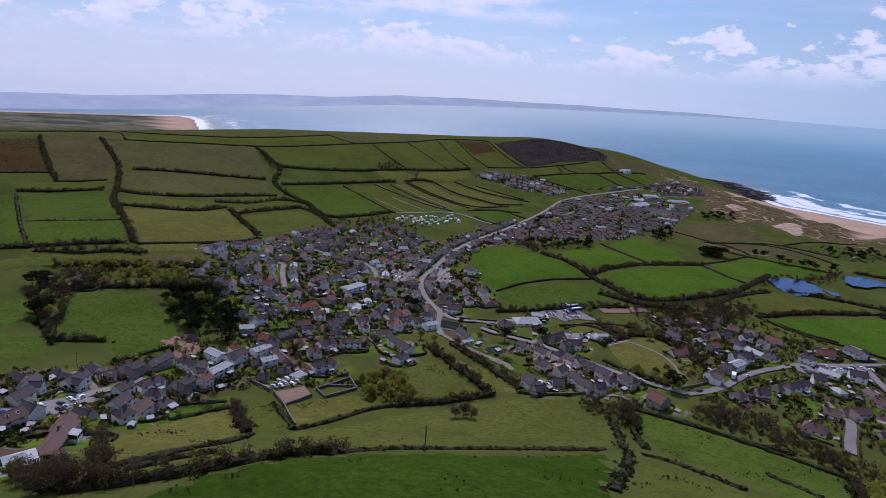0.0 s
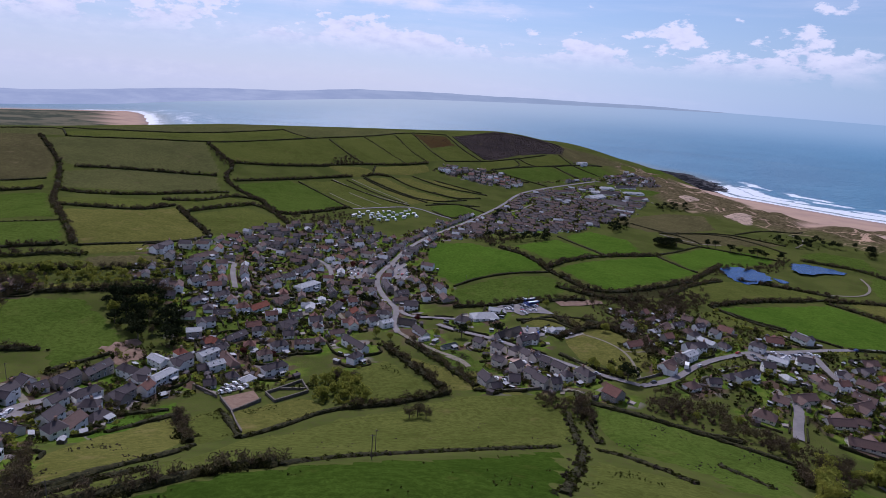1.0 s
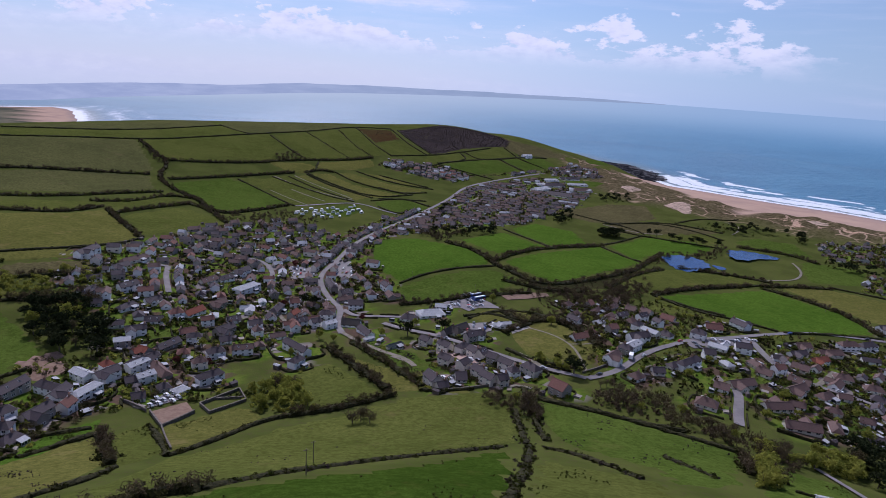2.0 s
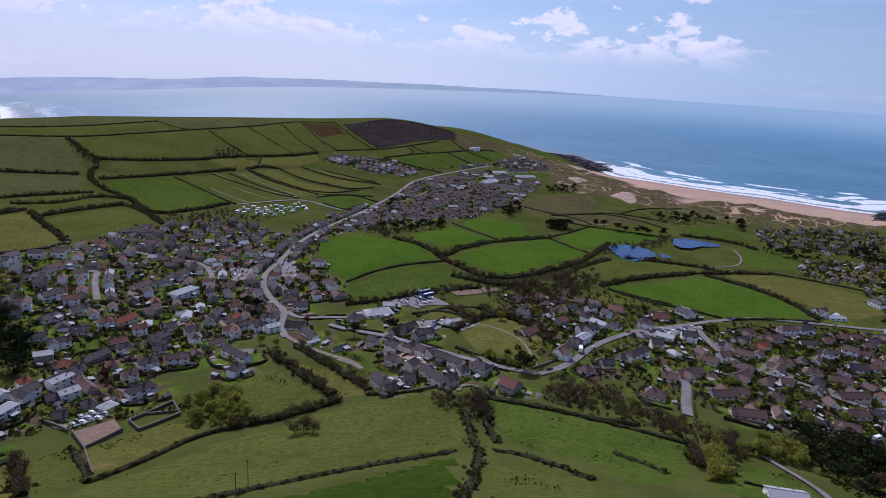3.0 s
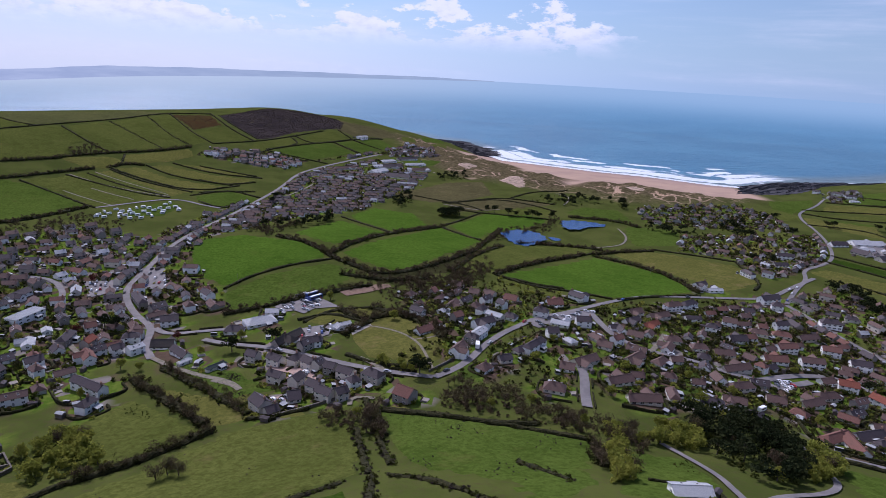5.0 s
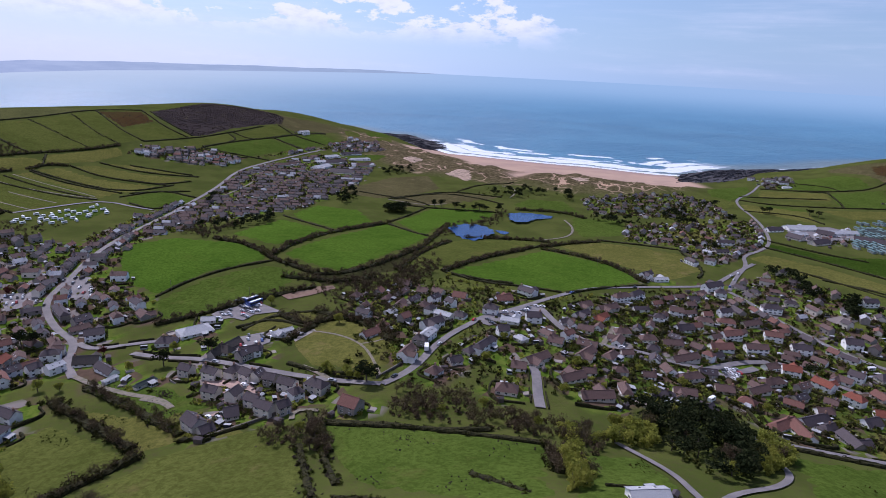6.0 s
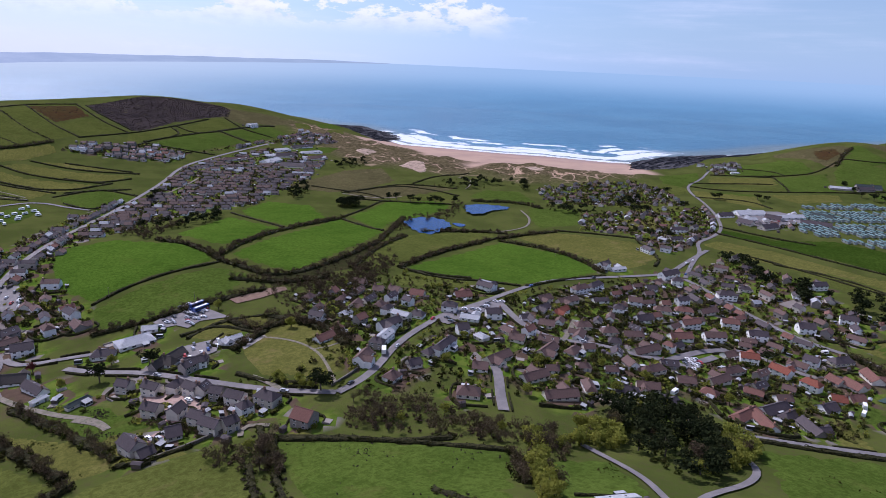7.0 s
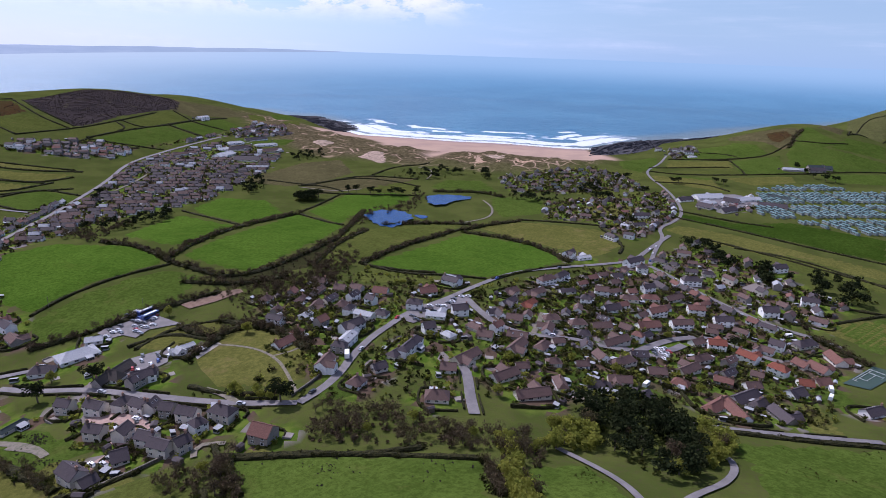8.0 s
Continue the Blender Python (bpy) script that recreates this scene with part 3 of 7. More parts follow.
def yard(kind, poly):
    ob = drape("yard", poly, M_YARD[kind], 0.54, 5.0, 0.0)
    tagged(ob, YARD_WORDS[kind], "yard", kind="structure")
    YARDS.append((kind, poly))
    if kind == "court":
        cx, cy = sum(p[0] for p in poly) / 4, sum(p[1] for p in poly) / 4
        ax, ay = poly[1][0] - poly[0][0], poly[1][1] - poly[0][1]
        m = pose(cx, cy, z_at(cx, cy) + 0.75, 0, 0, math.degrees(math.atan2(ay, ax)))
        s = Shape()
        for x0, y0, x1, y1 in ((-11.9, -5.5, 11.9, -5.38), (-11.9, 5.38, 11.9, 5.5), (-11.9, -4.1, 11.9, -4.0), (-11.9, 4.0, 11.9, 4.1), (-11.9, -5.5, -11.75, 5.5), (11.75, -5.5, 11.9, 5.5), (-6.4, -4.1, -6.28, 4.1), (6.28, -4.1, 6.4, 4.1), (-6.4, -0.06, 6.4, 0.06)):
            s.box(x0, y0, -0.3, x1, y1, 0.02)
        tagged(new("trim", s.mesh("trim", [M_LINE])), "white painted court lines", "court lines", kind="structure").matrix_basis = m


def resample(line, gap):
    pts = [Vector((*p, 0)) for p in line]
    # round the corners a little
    for _ in range(2):
        soft = [pts[0]]
        for a, b in zip(pts, pts[1:]):
            soft += [a.lerp(b, 0.25), a.lerp(b, 0.75)]
        pts = soft + [pts[-1]]
    out, left = [pts[0]], gap
    for a, b in zip(pts, pts[1:]):
        run = (b - a).length
        at = left
        while at <= run:
            out.append(a.lerp(b, at / run))
            at += gap
        left = at - run
    if (out[-1] - pts[-1]).length > gap * 0.3:
        out.append(pts[-1])
    return np.array([(p.x, p.y) for p in out])


def sides(pts):
    way = np.gradient(pts, axis=0)
    way /= np.maximum(np.linalg.norm(way, axis=1, keepdims=True), 1e-6)
    return np.column_stack([-way[:, 1], way[:, 0]])


def road(width, line, paved=False):
    pts = resample(line, 5.0)
    if len(pts) < 3:
        pts = np.array([np.array(line[0]) + (np.array(line[-1]) - np.array(line[0])) * k / 3 for k in range(4)], float)
    ROADS.append((width, pts))
    out = sides(pts)
    span = np.array([-0.5, -0.25, 0.0, 0.25, 0.5])
    flat = pts[:, None, :] + out[:, None, :] * width * span[None, :, None]
    mid = height(pts[:, 0], pts[:, 1])[:, None]
    top = np.maximum(height(flat[..., 0], flat[..., 1]), mid - 0.3) + 0.62 + 0.05 * (0.5 - np.abs(span))
    verts = np.concatenate([flat, top[..., None]], 2).reshape(-1, 3).tolist()
    faces = [(i * 5 + k, i * 5 + 5 + k, i * 5 + 6 + k, i * 5 + 1 + k) for i in range(len(pts) - 1) for k in range(4)]
    small = width < 3.6 and not paved
    tagged(new("road", raw_mesh("road", verts, faces, M_TRACK if small else M_YARD["tarmac"], True)),
           "pale stony farm track" if small else "grey tarmac village road", "track" if small else "road", kind="structure")


M_POND = material("pond_water", lambda n, w: n.mix(n.noise(w, 0.05, 3.0), (0.004, 0.03, 0.1), (0.006, 0.042, 0.14)), 0.2, lambda n, w: (n.noise(w, 1.2, 3.0), 0.3, 0.3), specular=0.18)


def pond(poly):
    z = max(z_at(*p) for p in poly) + 0.5
    from mathutils.geometry import delaunay_2d_cdt
    smooth = resample(poly + poly[:1], 3.0)[:-1]
    mid = smooth.mean(0)
    smooth = mid + (smooth - mid) * (1 + 0.06 * np.sin(np.arange(len(smooth)) * 1.3))[:, None]
    flat, _, faces, _, _, _ = delaunay_2d_cdt([Vector(p) for p in smooth], [], [list(range(len(smooth)))], 1, 0.01)
    mesh = raw_mesh("pond", [(p.x, p.y, z) for p in flat], [tuple(f) for f in faces], M_POND)
    tagged(new("water", mesh), "deep blue pond in the meadow", "pond", kind="structure")
    PONDS.append(poly)


PONDS = []


# ---- foliage ----
def leaf_paint(dark, light, tip):
    def paint(n, where):
        geo = n.add("ShaderNodeNewGeometry")
        each = n.add("ShaderNodeObjectInfo").outputs["Random"]
        colour = n.mix(geo.outputs["Random Per Island"], dark, light)
        colour = n.mix(n.math("MULTIPLY", n.ramp(n.noise(where, 0.13, 2.0), 0.4, 0.7), 0.55), colour, tip)
        return n.mix(n.math("MULTIPLY", each, 0.35), colour, dark)
    return paint


def leafy(name, dark, light, tip, through=0.35):
    """Leaves: diffuse, with some light passing through them."""
    mat = bpy.data.materials.new(name)
    mat.use_nodes = True
    n = Nodes(mat.node_tree)
    colour = leaf_paint(dark, light, tip)(n, n.add("ShaderNodeNewGeometry").outputs["Position"])
    face = n.add("ShaderNodeBsdfPrincipled", {"Base Color": colour, "Roughness": 0.9, "Specular IOR Level": 0.02})
    glow = n.add("ShaderNodeBsdfTranslucent", {"Color": colour})
    n.add("ShaderNodeOutputMaterial", {"Surface": n.add("ShaderNodeMixShader", {0: through, 1: face.outputs[0], 2: glow.outputs[0]}).outputs[0]})
    return mat


M_LEAF = {
    "light": leafy("spring_leaves", (0.13, 0.145, 0.025), (0.26, 0.28, 0.05), (0.33, 0.31, 0.06), 0.5),
    "bare": leafy("budding_twigs", (0.042, 0.03, 0.02), (0.12, 0.09, 0.054), (0.11, 0.105, 0.036), 0.2),
    "dark": leafy("dark_needles", (0.009, 0.014, 0.006), (0.026, 0.034, 0.013), (0.036, 0.04, 0.015), 0.15),
    "copper": leafy("copper_leaves", (0.06, 0.0165, 0.0165), (0.128, 0.0375, 0.0338), (0.112, 0.045, 0.0338), 0.45),
    "hedge": leafy("hedge_leaves", (0.011, 0.013, 0.004), (0.034, 0.037, 0.01), (0.06, 0.054, 0.018), 0.2),
    "garden": leafy("garden_leaves", (0.022, 0.03, 0.007), (0.085, 0.105, 0.019), (0.12, 0.105, 0.035), 0.3),
    "gorse": leafy("gorse_twigs", (0.034, 0.026, 0.026), (0.062, 0.048, 0.042), (0.07, 0.062, 0.034), 0.2),
}
M_BARK = material("bark", lambda n, w: n.mix(n.noise(w, 2.0, 5.0, 0.7), (0.05, 0.04, 0.03), (0.13, 0.105, 0.08)), 0.95)


def tufts(spots, size, seed, flat=0.0, thin=0.8):
    """Small bent leaf sprays at the spots, thin ones for twigs: arrays of corners."""
    r = np.random.default_rng(seed)
    n = len(spots)
    a = r.normal(size=(n, 3))
    a[:, 2] = a[:, 2] * (1 - flat) + (0.9 if thin < 0.5 else 0.0)
    a /= np.linalg.norm(a, axis=1, keepdims=True)
    b = np.cross(a, r.normal(size=(n, 3)))
    b /= np.maximum(np.linalg.norm(b, axis=1, keepdims=True), 1e-6)
    s = (size * r.uniform(0.6, 1.35, n))[:, None]
    c = np.cross(a, b) * s * 0.35
    return np.stack([spots - a * s, spots + b * s * thin + c, spots + a * s, spots - b * s * thin + c], 1).reshape(-1, 3)


def quads(n):
    return np.arange(n * 4).reshape(-1, 4)


def crown_spots(kind, seed, count):
    """Points on the outside of a crown of uneven lobes; unit size: 1 tall, standing on 0."""
    r = np.random.default_rng(seed)
    lobes = {"light": 11, "bare": 13, "dark": 9, "copper": 10, "bush": 6}[kind]
    out = []
    for k in range(lobes):
        turn, far = r.uniform(0, math.tau), r.uniform(0.05, 0.3)
        if kind == "dark":
            mid = np.array([math.cos(turn) * far * 1.25, math.sin(turn) * far * 1.25, r.uniform(0.48, 0.86)])
            rad = np.array([0.2, 0.2, 0.1]) * r.uniform(0.75, 1.3)
        elif kind == "bush":
            mid = np.array([math.cos(turn) * far * 1.2, math.sin(turn) * far * 1.2, r.uniform(0.25, 0.62)])
            rad = np.array([0.3, 0.3, 0.27]) * r.uniform(0.7, 1.2)
        else:
            mid = np.array([math.cos(turn) * far, math.sin(turn) * far, r.uniform(0.4, 0.82)])
            rad = np.array([0.2, 0.2, 0.17]) * r.uniform(0.7, 1.25)
        way = r.normal(size=(count // lobes, 3))
        way /= np.linalg.norm(way, axis=1, keepdims=True)
        out.append(mid + way * rad * r.uniform(0.72, 1.05, (len(way), 1)))
    return np.concatenate(out)


def limbs(kind, seed):
    """A tapered trunk with limbs, unit size."""
    r = random.Random(seed)
    verts, faces = [], []

    def limb(a, b, r0, r1):
        k = len(verts)
        way = (b - a).normalized()
        side = way.orthogonal().normalized()
        up = way.cross(side)
        for p, rad in ((a, r0), (b, r1)):
            verts.extend(tuple(p + (side * math.cos(i * math.tau / 5) + up * math.sin(i * math.tau / 5)) * rad) for i in range(5))
        faces.extend((k + i, k + (i + 1) % 5, k + 5 + (i + 1) % 5, k + 5 + i) for i in range(5))

    fork = Vector((r.uniform(-0.03, 0.03), r.uniform(-0.03, 0.03), 0.36 if kind != "dark" else 0.5))
    limb(Vector((0, 0, -0.06)), fork, 0.035, 0.024)
    for k in range(7):
        turn, lean = k * math.tau / 7 + r.uniform(-0.4, 0.4), r.uniform(0.14, 0.28)
        tip = Vector((math.cos(turn) * lean, math.sin(turn) * lean, r.uniform(0.6, 0.85)))
        knee = fork.lerp(tip, 0.5) + Vector((0, 0, -0.03))
        limb(fork, knee, 0.016, 0.011)
        limb(knee, tip, 0.011, 0.004)
        for _ in range(2):
            limb(knee, knee + Vector((r.uniform(-0.18, 0.18), r.uniform(-0.18, 0.18), r.uniform(0.08, 0.2))), 0.007, 0.002)
    return verts, faces


TREE_SIZE = {"light": 720, "bare": 700, "dark": 800, "copper": 700}
TREES = {}
for kind in TREE_SIZE:
    for k in range(3):
        spots = crown_spots(kind, 20 + k, TREE_SIZE[kind])
        corners = tufts(spots, 0.042 if kind != "bare" else 0.06, 50 + k, 0.5 if kind == "dark" else 0.0, 0.8 if kind != "bare" else 0.16)
        crown = raw_mesh("crown", corners.tolist(), quads(len(spots)).tolist(), M_LEAF[kind])
        TREES[kind, k] = (raw_mesh("trunk", *limbs(kind, 90 + k), M_BARK, True), crown, corners)
LITE = {kind: [tufts(crown_spots(kind, 120 + k, 150), 0.075 if kind != "bare" else 0.1, 150 + k, 0.5 if kind == "dark" else 0.0, 0.8 if kind != "bare" else 0.2) for k in range(4)] for kind in TREE_SIZE}
TREE_WORDS = {"light": "broadleaf tree in fresh yellow-green spring leaf", "bare": "bare brown tree just coming into bud",
              "dark": "dark wind-shaped pine with a flat crown", "copper": "copper-red ornamental tree in a garden"}
FEW = [crown_spots("bush", 200 + k, 96) for k in range(5)]
BUSHES = [tufts(spots, 0.105, 300 + k) for k, spots in enumerate(FEW)]
SMALL = [tufts(crown_spots("bush", 230 + k, 42), 0.17, 330 + k) for k in range(5)]
TWIGGY = [tufts(crown_spots("bush", 290 + k, 60) * (0.8, 0.8, 1.0), 0.2, 390 + k, 0.0, 0.16) for k in range(5)]
TINY = [tufts(crown_spots("bush", 260 + k, 20), 0.22, 360 + k) for k in range(6)]


def tree(kind, x, y, tall):
    k = int(rng.integers(3))
    trunk, crown, _ = TREES[kind, k]
    wide = tall * rng.uniform(0.9, 1.25)
    root = empty("tree", Matrix.LocRotScale((x, y, z_at(x, y) + 0.1), Euler((0, 0, rng.uniform(0, 6.28))), (wide, wide, tall)))
    part("trunk", trunk, root)
    part("crown", crown, root)
    return tagged(root, TREE_WORDS[kind], "tree", "trees of the valley")


def lone_tree(kind, x, y):
    tree(kind, x, y, {"dark": 11, "light": 7, "copper": 7, "bare": 8}[kind] * rng.uniform(0.8, 1.2))


def scatter(name, sprays, xs, ys, tall, mat, label, category, sink=0.0):
    """Many bushes as one object: each a turned, scaled copy of a spray."""
    n = len(xs)
    if not n:
        return
    z = np.maximum(height(xs, ys), 0) - sink
    turn = rng.uniform(0, 6.28, n)
    pick = rng.integers(len(sprays), size=n)
    wide = tall * rng.uniform(0.8, 1.3, n)
    out = []
    for k, spray in enumerate(sprays):
        for i in np.nonzero(pick == k)[0]:
            c, s = math.cos(turn[i]), math.sin(turn[i])
            out.append(np.column_stack([(spray[:, 0] * c - spray[:, 1] * s) * wide[i] + xs[i], (spray[:, 0] * s + spray[:, 1] * c) * wide[i] + ys[i], spray[:, 2] * tall[i] + z[i]]))
    verts = np.concatenate(out)
    mesh = bpy.data.meshes.new(name)
    mesh.vertices.add(len(verts))
    mesh.vertices.foreach_set("co", verts.astype(np.float32).ravel())
    count = len(verts) // 4
    mesh.loops.add(count * 4)
    mesh.loops.foreach_set("vertex_index", np.arange(count * 4, dtype=np.int32))
    mesh.polygons.add(count)
    mesh.polygons.foreach_set("loop_start", np.arange(0, count * 4, 4, dtype=np.int32))
    mesh.update(calc_edges=True)
    mesh.materials.append(mat)
    return tagged(new(name, mesh), label, category, kind="stuff")


def spread(poly, gap, count=100000):
    """Random places in a polygon, no two nearer than gap."""
    spots = rng.uniform(np.min(poly, 0), np.max(poly, 0), (int(min(count * 14, 9000)), 2))
    spots = spots[in_poly(spots[:, 0], spots[:, 1], poly)]
    cells, kept = {}, []
    for x, y in spots.tolist():
        i, j = int(x // gap), int(y // gap)
        if any(math.hypot(x - px, y - py) < gap for di in (-1, 0, 1) for dj in (-1, 0, 1) for px, py in cells.get((i + di, j + dj), ())):
            continue
        cells.setdefault((i, j), []).append((x, y))
        kept.append((x, y))
        if len(kept) >= count:
            break
    return np.array(kept).reshape(-1, 2)


def copse(kind, count, poly):
    far = np.hypot(*(np.mean(poly, 0) - np.array([40, 60]))) > 420
    tall = 10 if kind == "dark" else 7
    spots = spread(poly, 2.4, int(count * (1.4 if far else 2.2)))
    if not far:
        for x, y in spots[:int(count * 0.8)]:
            mixed = kind if rng.random() < (0.72 if kind == "dark" else 0.65) else str(rng.choice(["light", "bare"]))
            tree(mixed, x, y, (tall - 0.5) * rng.uniform(0.7, 1.25))
        spots = spots[int(count * 0.8):]
    if len(spots):
        scatter("wood", LITE[kind], spots[:, 0], spots[:, 1], tall * rng.uniform(0.6, 1.15, len(spots)), M_LEAF[kind],
                "thick stand of %s beside the fields" % {"dark": "dark pines", "bare": "bare brown trees", "light": "leafing bushes"}[kind], "wood")
    under = spread(poly, 2.0, count * 3)
    scatter("undergrowth", TINY if far else SMALL, under[:, 0], under[:, 1], rng.uniform(1.2, 3.2, len(under)), M_LEAF["garden" if kind == "dark" else kind], "tangled undergrowth beneath the trees", "undergrowth")


def hedge_core(pts, tall, wide, name, label, mat):
    """A trimmed hedge: a rounded, uneven bank along the line."""
    out = sides(pts)
    ring = ((-0.5, -0.1), (-0.48, 0.55), (-0.3, 0.92), (0.0, 1.0), (0.3, 0.92), (0.48, 0.55), (0.5, -0.1))
    verts, faces = [], []
    z = height(pts[:, 0], pts[:, 1])
    swell = 1 + 0.25 * np.sin(np.arange(len(pts)) * 0.37 + rng.uniform(0, 6)) * rng.uniform(0.3, 1.0)
    for i, p in enumerate(pts):
        for k, (a, b) in enumerate(ring):
            s = out[i] * a * wide * swell[i] * rng.uniform(0.8, 1.2)
            verts.append((p[0] + s[0], p[1] + s[1], z[i] + max(b, 0) * tall * swell[i] * rng.uniform(0.82, 1.15) - (0.6 if b < 0 else 0)))
    w = len(ring)
    for i in range(len(pts) - 1):
        for k in range(w - 1):
            faces.append((i * w + k, i * w + k + 1, i * w + w + k + 1, i * w + w + k))
    faces += [tuple(range(w)), tuple(range(len(verts) - w, len(verts)))]
    return tagged(new(name, raw_mesh(name, verts, faces, mat)), label, name, kind="stuff")


M_HEDGE = material("hedge_mass", lambda n, w: n.mix(n.ramp(n.noise(w, 1.1, 4.0, 0.7), 0.35, 0.65), (0.012, 0.013, 0.005), (0.042, 0.04, 0.014)), 0.9, lambda n, w: (n.noise(w, 1.5, 5.0, 0.7), 0.9, 0.6), specular=0.1)


def line_bushes(pts, gap, low, high, mat, name, label, side=0.7):
    pick = resample([tuple(p) for p in pts], gap) if len(pts) > 1 else pts
    off = rng.normal(0, side, pick.shape)
    near = np.hypot(*(pick.mean(0) - np.array([40, 60]))) < 330
    scatter(name, BUSHES if near else SMALL if np.hypot(*(pick.mean(0) - np.array([40, 60]))) < 700 else TINY, pick[:, 0] + off[:, 0], pick[:, 1] + off[:, 1], rng.uniform(low, high, len(pick)), mat, label, name.replace("_", " "), 0.2)


def hedge_line(line):
    pts = resample(line, 2.0)
    hedge_core(pts, 1.5, 2.6, "hedge", "clipped dark green field hedge on a bank", M_HEDGE)
    line_bushes(pts, 1.8, 1.3, 2.6, M_LEAF["hedge"], "hedge_growth", "loose leafy growth along a field hedge", 0.7)


def bank_line(line):
    pts = resample(line, 2.0)
    hedge_core(pts, 0.7, 1.8, "bank", "low overgrown field bank", M_HEDGE)
    line_bushes(pts, 4.0, 1.2, 3.0, M_LEAF["hedge"], "bank_shrub", "scattered shrubs on a field bank")


def tree_line(line):
    """An overgrown bank: a belt of bushes some metres wide, and bare trees standing out of it."""
    pts = resample(line, 2.0)
    hedge_core(pts, 1.9, 4.2, "hedge", "overgrown hedge bank between fields", M_HEDGE)
    line_bushes(pts, 1.5, 1.8, 3.8, M_LEAF["hedge" if rng.random() < 0.6 else "garden"], "hedge_growth", "tall straggling bushes along a hedge bank", 1.7)
    pick = resample(line, 2.6)
    pick = pick + rng.normal(0, 1.3, pick.shape)
    near = np.hypot(*(pick.mean(0) - np.array([40, 60]))) < 520
    scatter("hedge_trees", LITE["bare"] if near else TWIGGY, pick[:, 0], pick[:, 1], rng.uniform(3.2, 7.0, len(pick)), M_LEAF["bare"], "small bare trees along a hedge bank", "hedge trees", 0.3)


def scrub_line(line):
    """A low rough bank grown over with bramble and bracken."""
    pts = resample(line, 2.0)
    hedge_core(pts, 0.9, 2.6, "bank", "low bank overgrown with bramble", M_HEDGE)
    for kind, gap, low, high, wide in (("hedge", 1.1, 0.8, 2.0, 1.2), ("garden", 2.4, 0.8, 2.2, 1.4), ("gorse", 1.6, 0.7, 1.8, 1.6)):
        line_bushes(pts, gap, low, high, M_LEAF[kind], "bank_shrub", "brown bramble and low bushes on a field bank", wide)


# ---- houses ----
def wall_paint(a, b):
    def paint(n, where):
        each = n.add("ShaderNodeObjectInfo").outputs["Random"]
        stain = n.ramp(n.noise(where, 0.5, 5.0, 0.65), 0.45, 0.75)
        return n.mix(n.math("MULTIPLY", stain, 0.5), n.mix(each, a, b), [c * 0.72 for c in a])
    return paint


def roof_paint(a, b, moss):
    def paint(n, where):
        each = n.add("ShaderNodeObjectInfo").outputs["Random"]
        local = n.add("ShaderNodeTexCoord").outputs["Object"]
        rows = n.add("ShaderNodeTexBrick", {"Vector": local, "Color1": (0.55, 0.55, 0.55, 1), "Color2": (1, 1, 1, 1), "Mortar": (0.3, 0.3, 0.3, 1), "Scale": 2.2, "Mortar Size": 0.03})
        tone = n.mix(n.noise(where, 0.7, 5.0, 0.7), a, b)
        tone = n.mix(n.math("MULTIPLY", each, 0.6), tone, b)
        tone = n.mix(n.math("MULTIPLY", n.ramp(n.noise(where, 0.35, 4.0), 0.55, 0.75), 0.5), tone, moss)
        mix = n.add("ShaderNodeMix", {0: 0.45})
        mix.data_type, mix.blend_type = "RGBA", "MULTIPLY"
        n.tree.links.new(tone, mix.inputs[6])
        n.tree.links.new(rows.outputs[0], mix.inputs[7])
        return mix.outputs[2]
    return paint


M_WALL = {
    "white": material("white_render", wall_paint((0.7, 0.695, 0.68), (0.85, 0.845, 0.83)), 0.8),
    "cream": material("cream_render", wall_paint((0.52, 0.47, 0.4), (0.7, 0.64, 0.56)), 0.85),
    "stone": material("grey_stone", wall_paint((0.21, 0.185, 0.165), (0.36, 0.32, 0.285)), 0.9, lambda n, w: (n.noise(w, 2.5, 3.0), 0.6, 0.1)),
}
M_ROOF = {
    "slate": material("slate_roof", roof_paint((0.042, 0.033, 0.037), (0.085, 0.067, 0.073), (0.075, 0.056, 0.046)), 0.72, specular=0.25),
    "brown": material("brown_tile_roof", roof_paint((0.092, 0.056, 0.048), (0.155, 0.098, 0.084), (0.095, 0.066, 0.051)), 0.75, specular=0.2),
    "redbrown": material("redbrown_tile_roof", roof_paint((0.15, 0.072, 0.058), (0.21, 0.11, 0.088), (0.12, 0.08, 0.062)), 0.92, specular=0.15),
    "red": material("red_tile_roof", roof_paint((0.2, 0.062, 0.04), (0.25, 0.09, 0.06), (0.13, 0.066, 0.05)), 0.92, specular=0.15),
    "light": material("pale_sheet_roof", roof_paint((0.3, 0.31, 0.33), (0.44, 0.45, 0.47), (0.27, 0.26, 0.25)), 0.8, specular=0.2),
    "thatch": material("thatched_roof", roof_paint((0.06, 0.05, 0.044), (0.09, 0.076, 0.066), (0.052, 0.048, 0.038)), 0.95),
    "darkhut": material("dark_felt_roof", roof_paint((0.02, 0.034, 0.034), (0.035, 0.05, 0.05), (0.036, 0.036, 0.03)), 0.8),
}
M_BRICK = material("chimney_brick", wall_paint((0.2, 0.12, 0.09), (0.32, 0.2, 0.15)), 0.9)
M_POT = material("clay_pot", (0.34, 0.16, 0.1), 0.85)
M_FRAME = material("white_frame", wall_paint((0.72, 0.72, 0.71), (0.82, 0.82, 0.81)), 0.5)
M_GLASS = material("window_glass", lambda n, w: n.mix(n.noise(w, 0.4, 2.0), (0.012, 0.014, 0.018), (0.035, 0.04, 0.048)), 0.06, specular=0.6)
M_DOOR = material("painted_door", lambda n, w: n.mix(n.add("ShaderNodeObjectInfo").outputs["Random"], (0.04, 0.07, 0.14), (0.3, 0.3, 0.3)), 0.5)


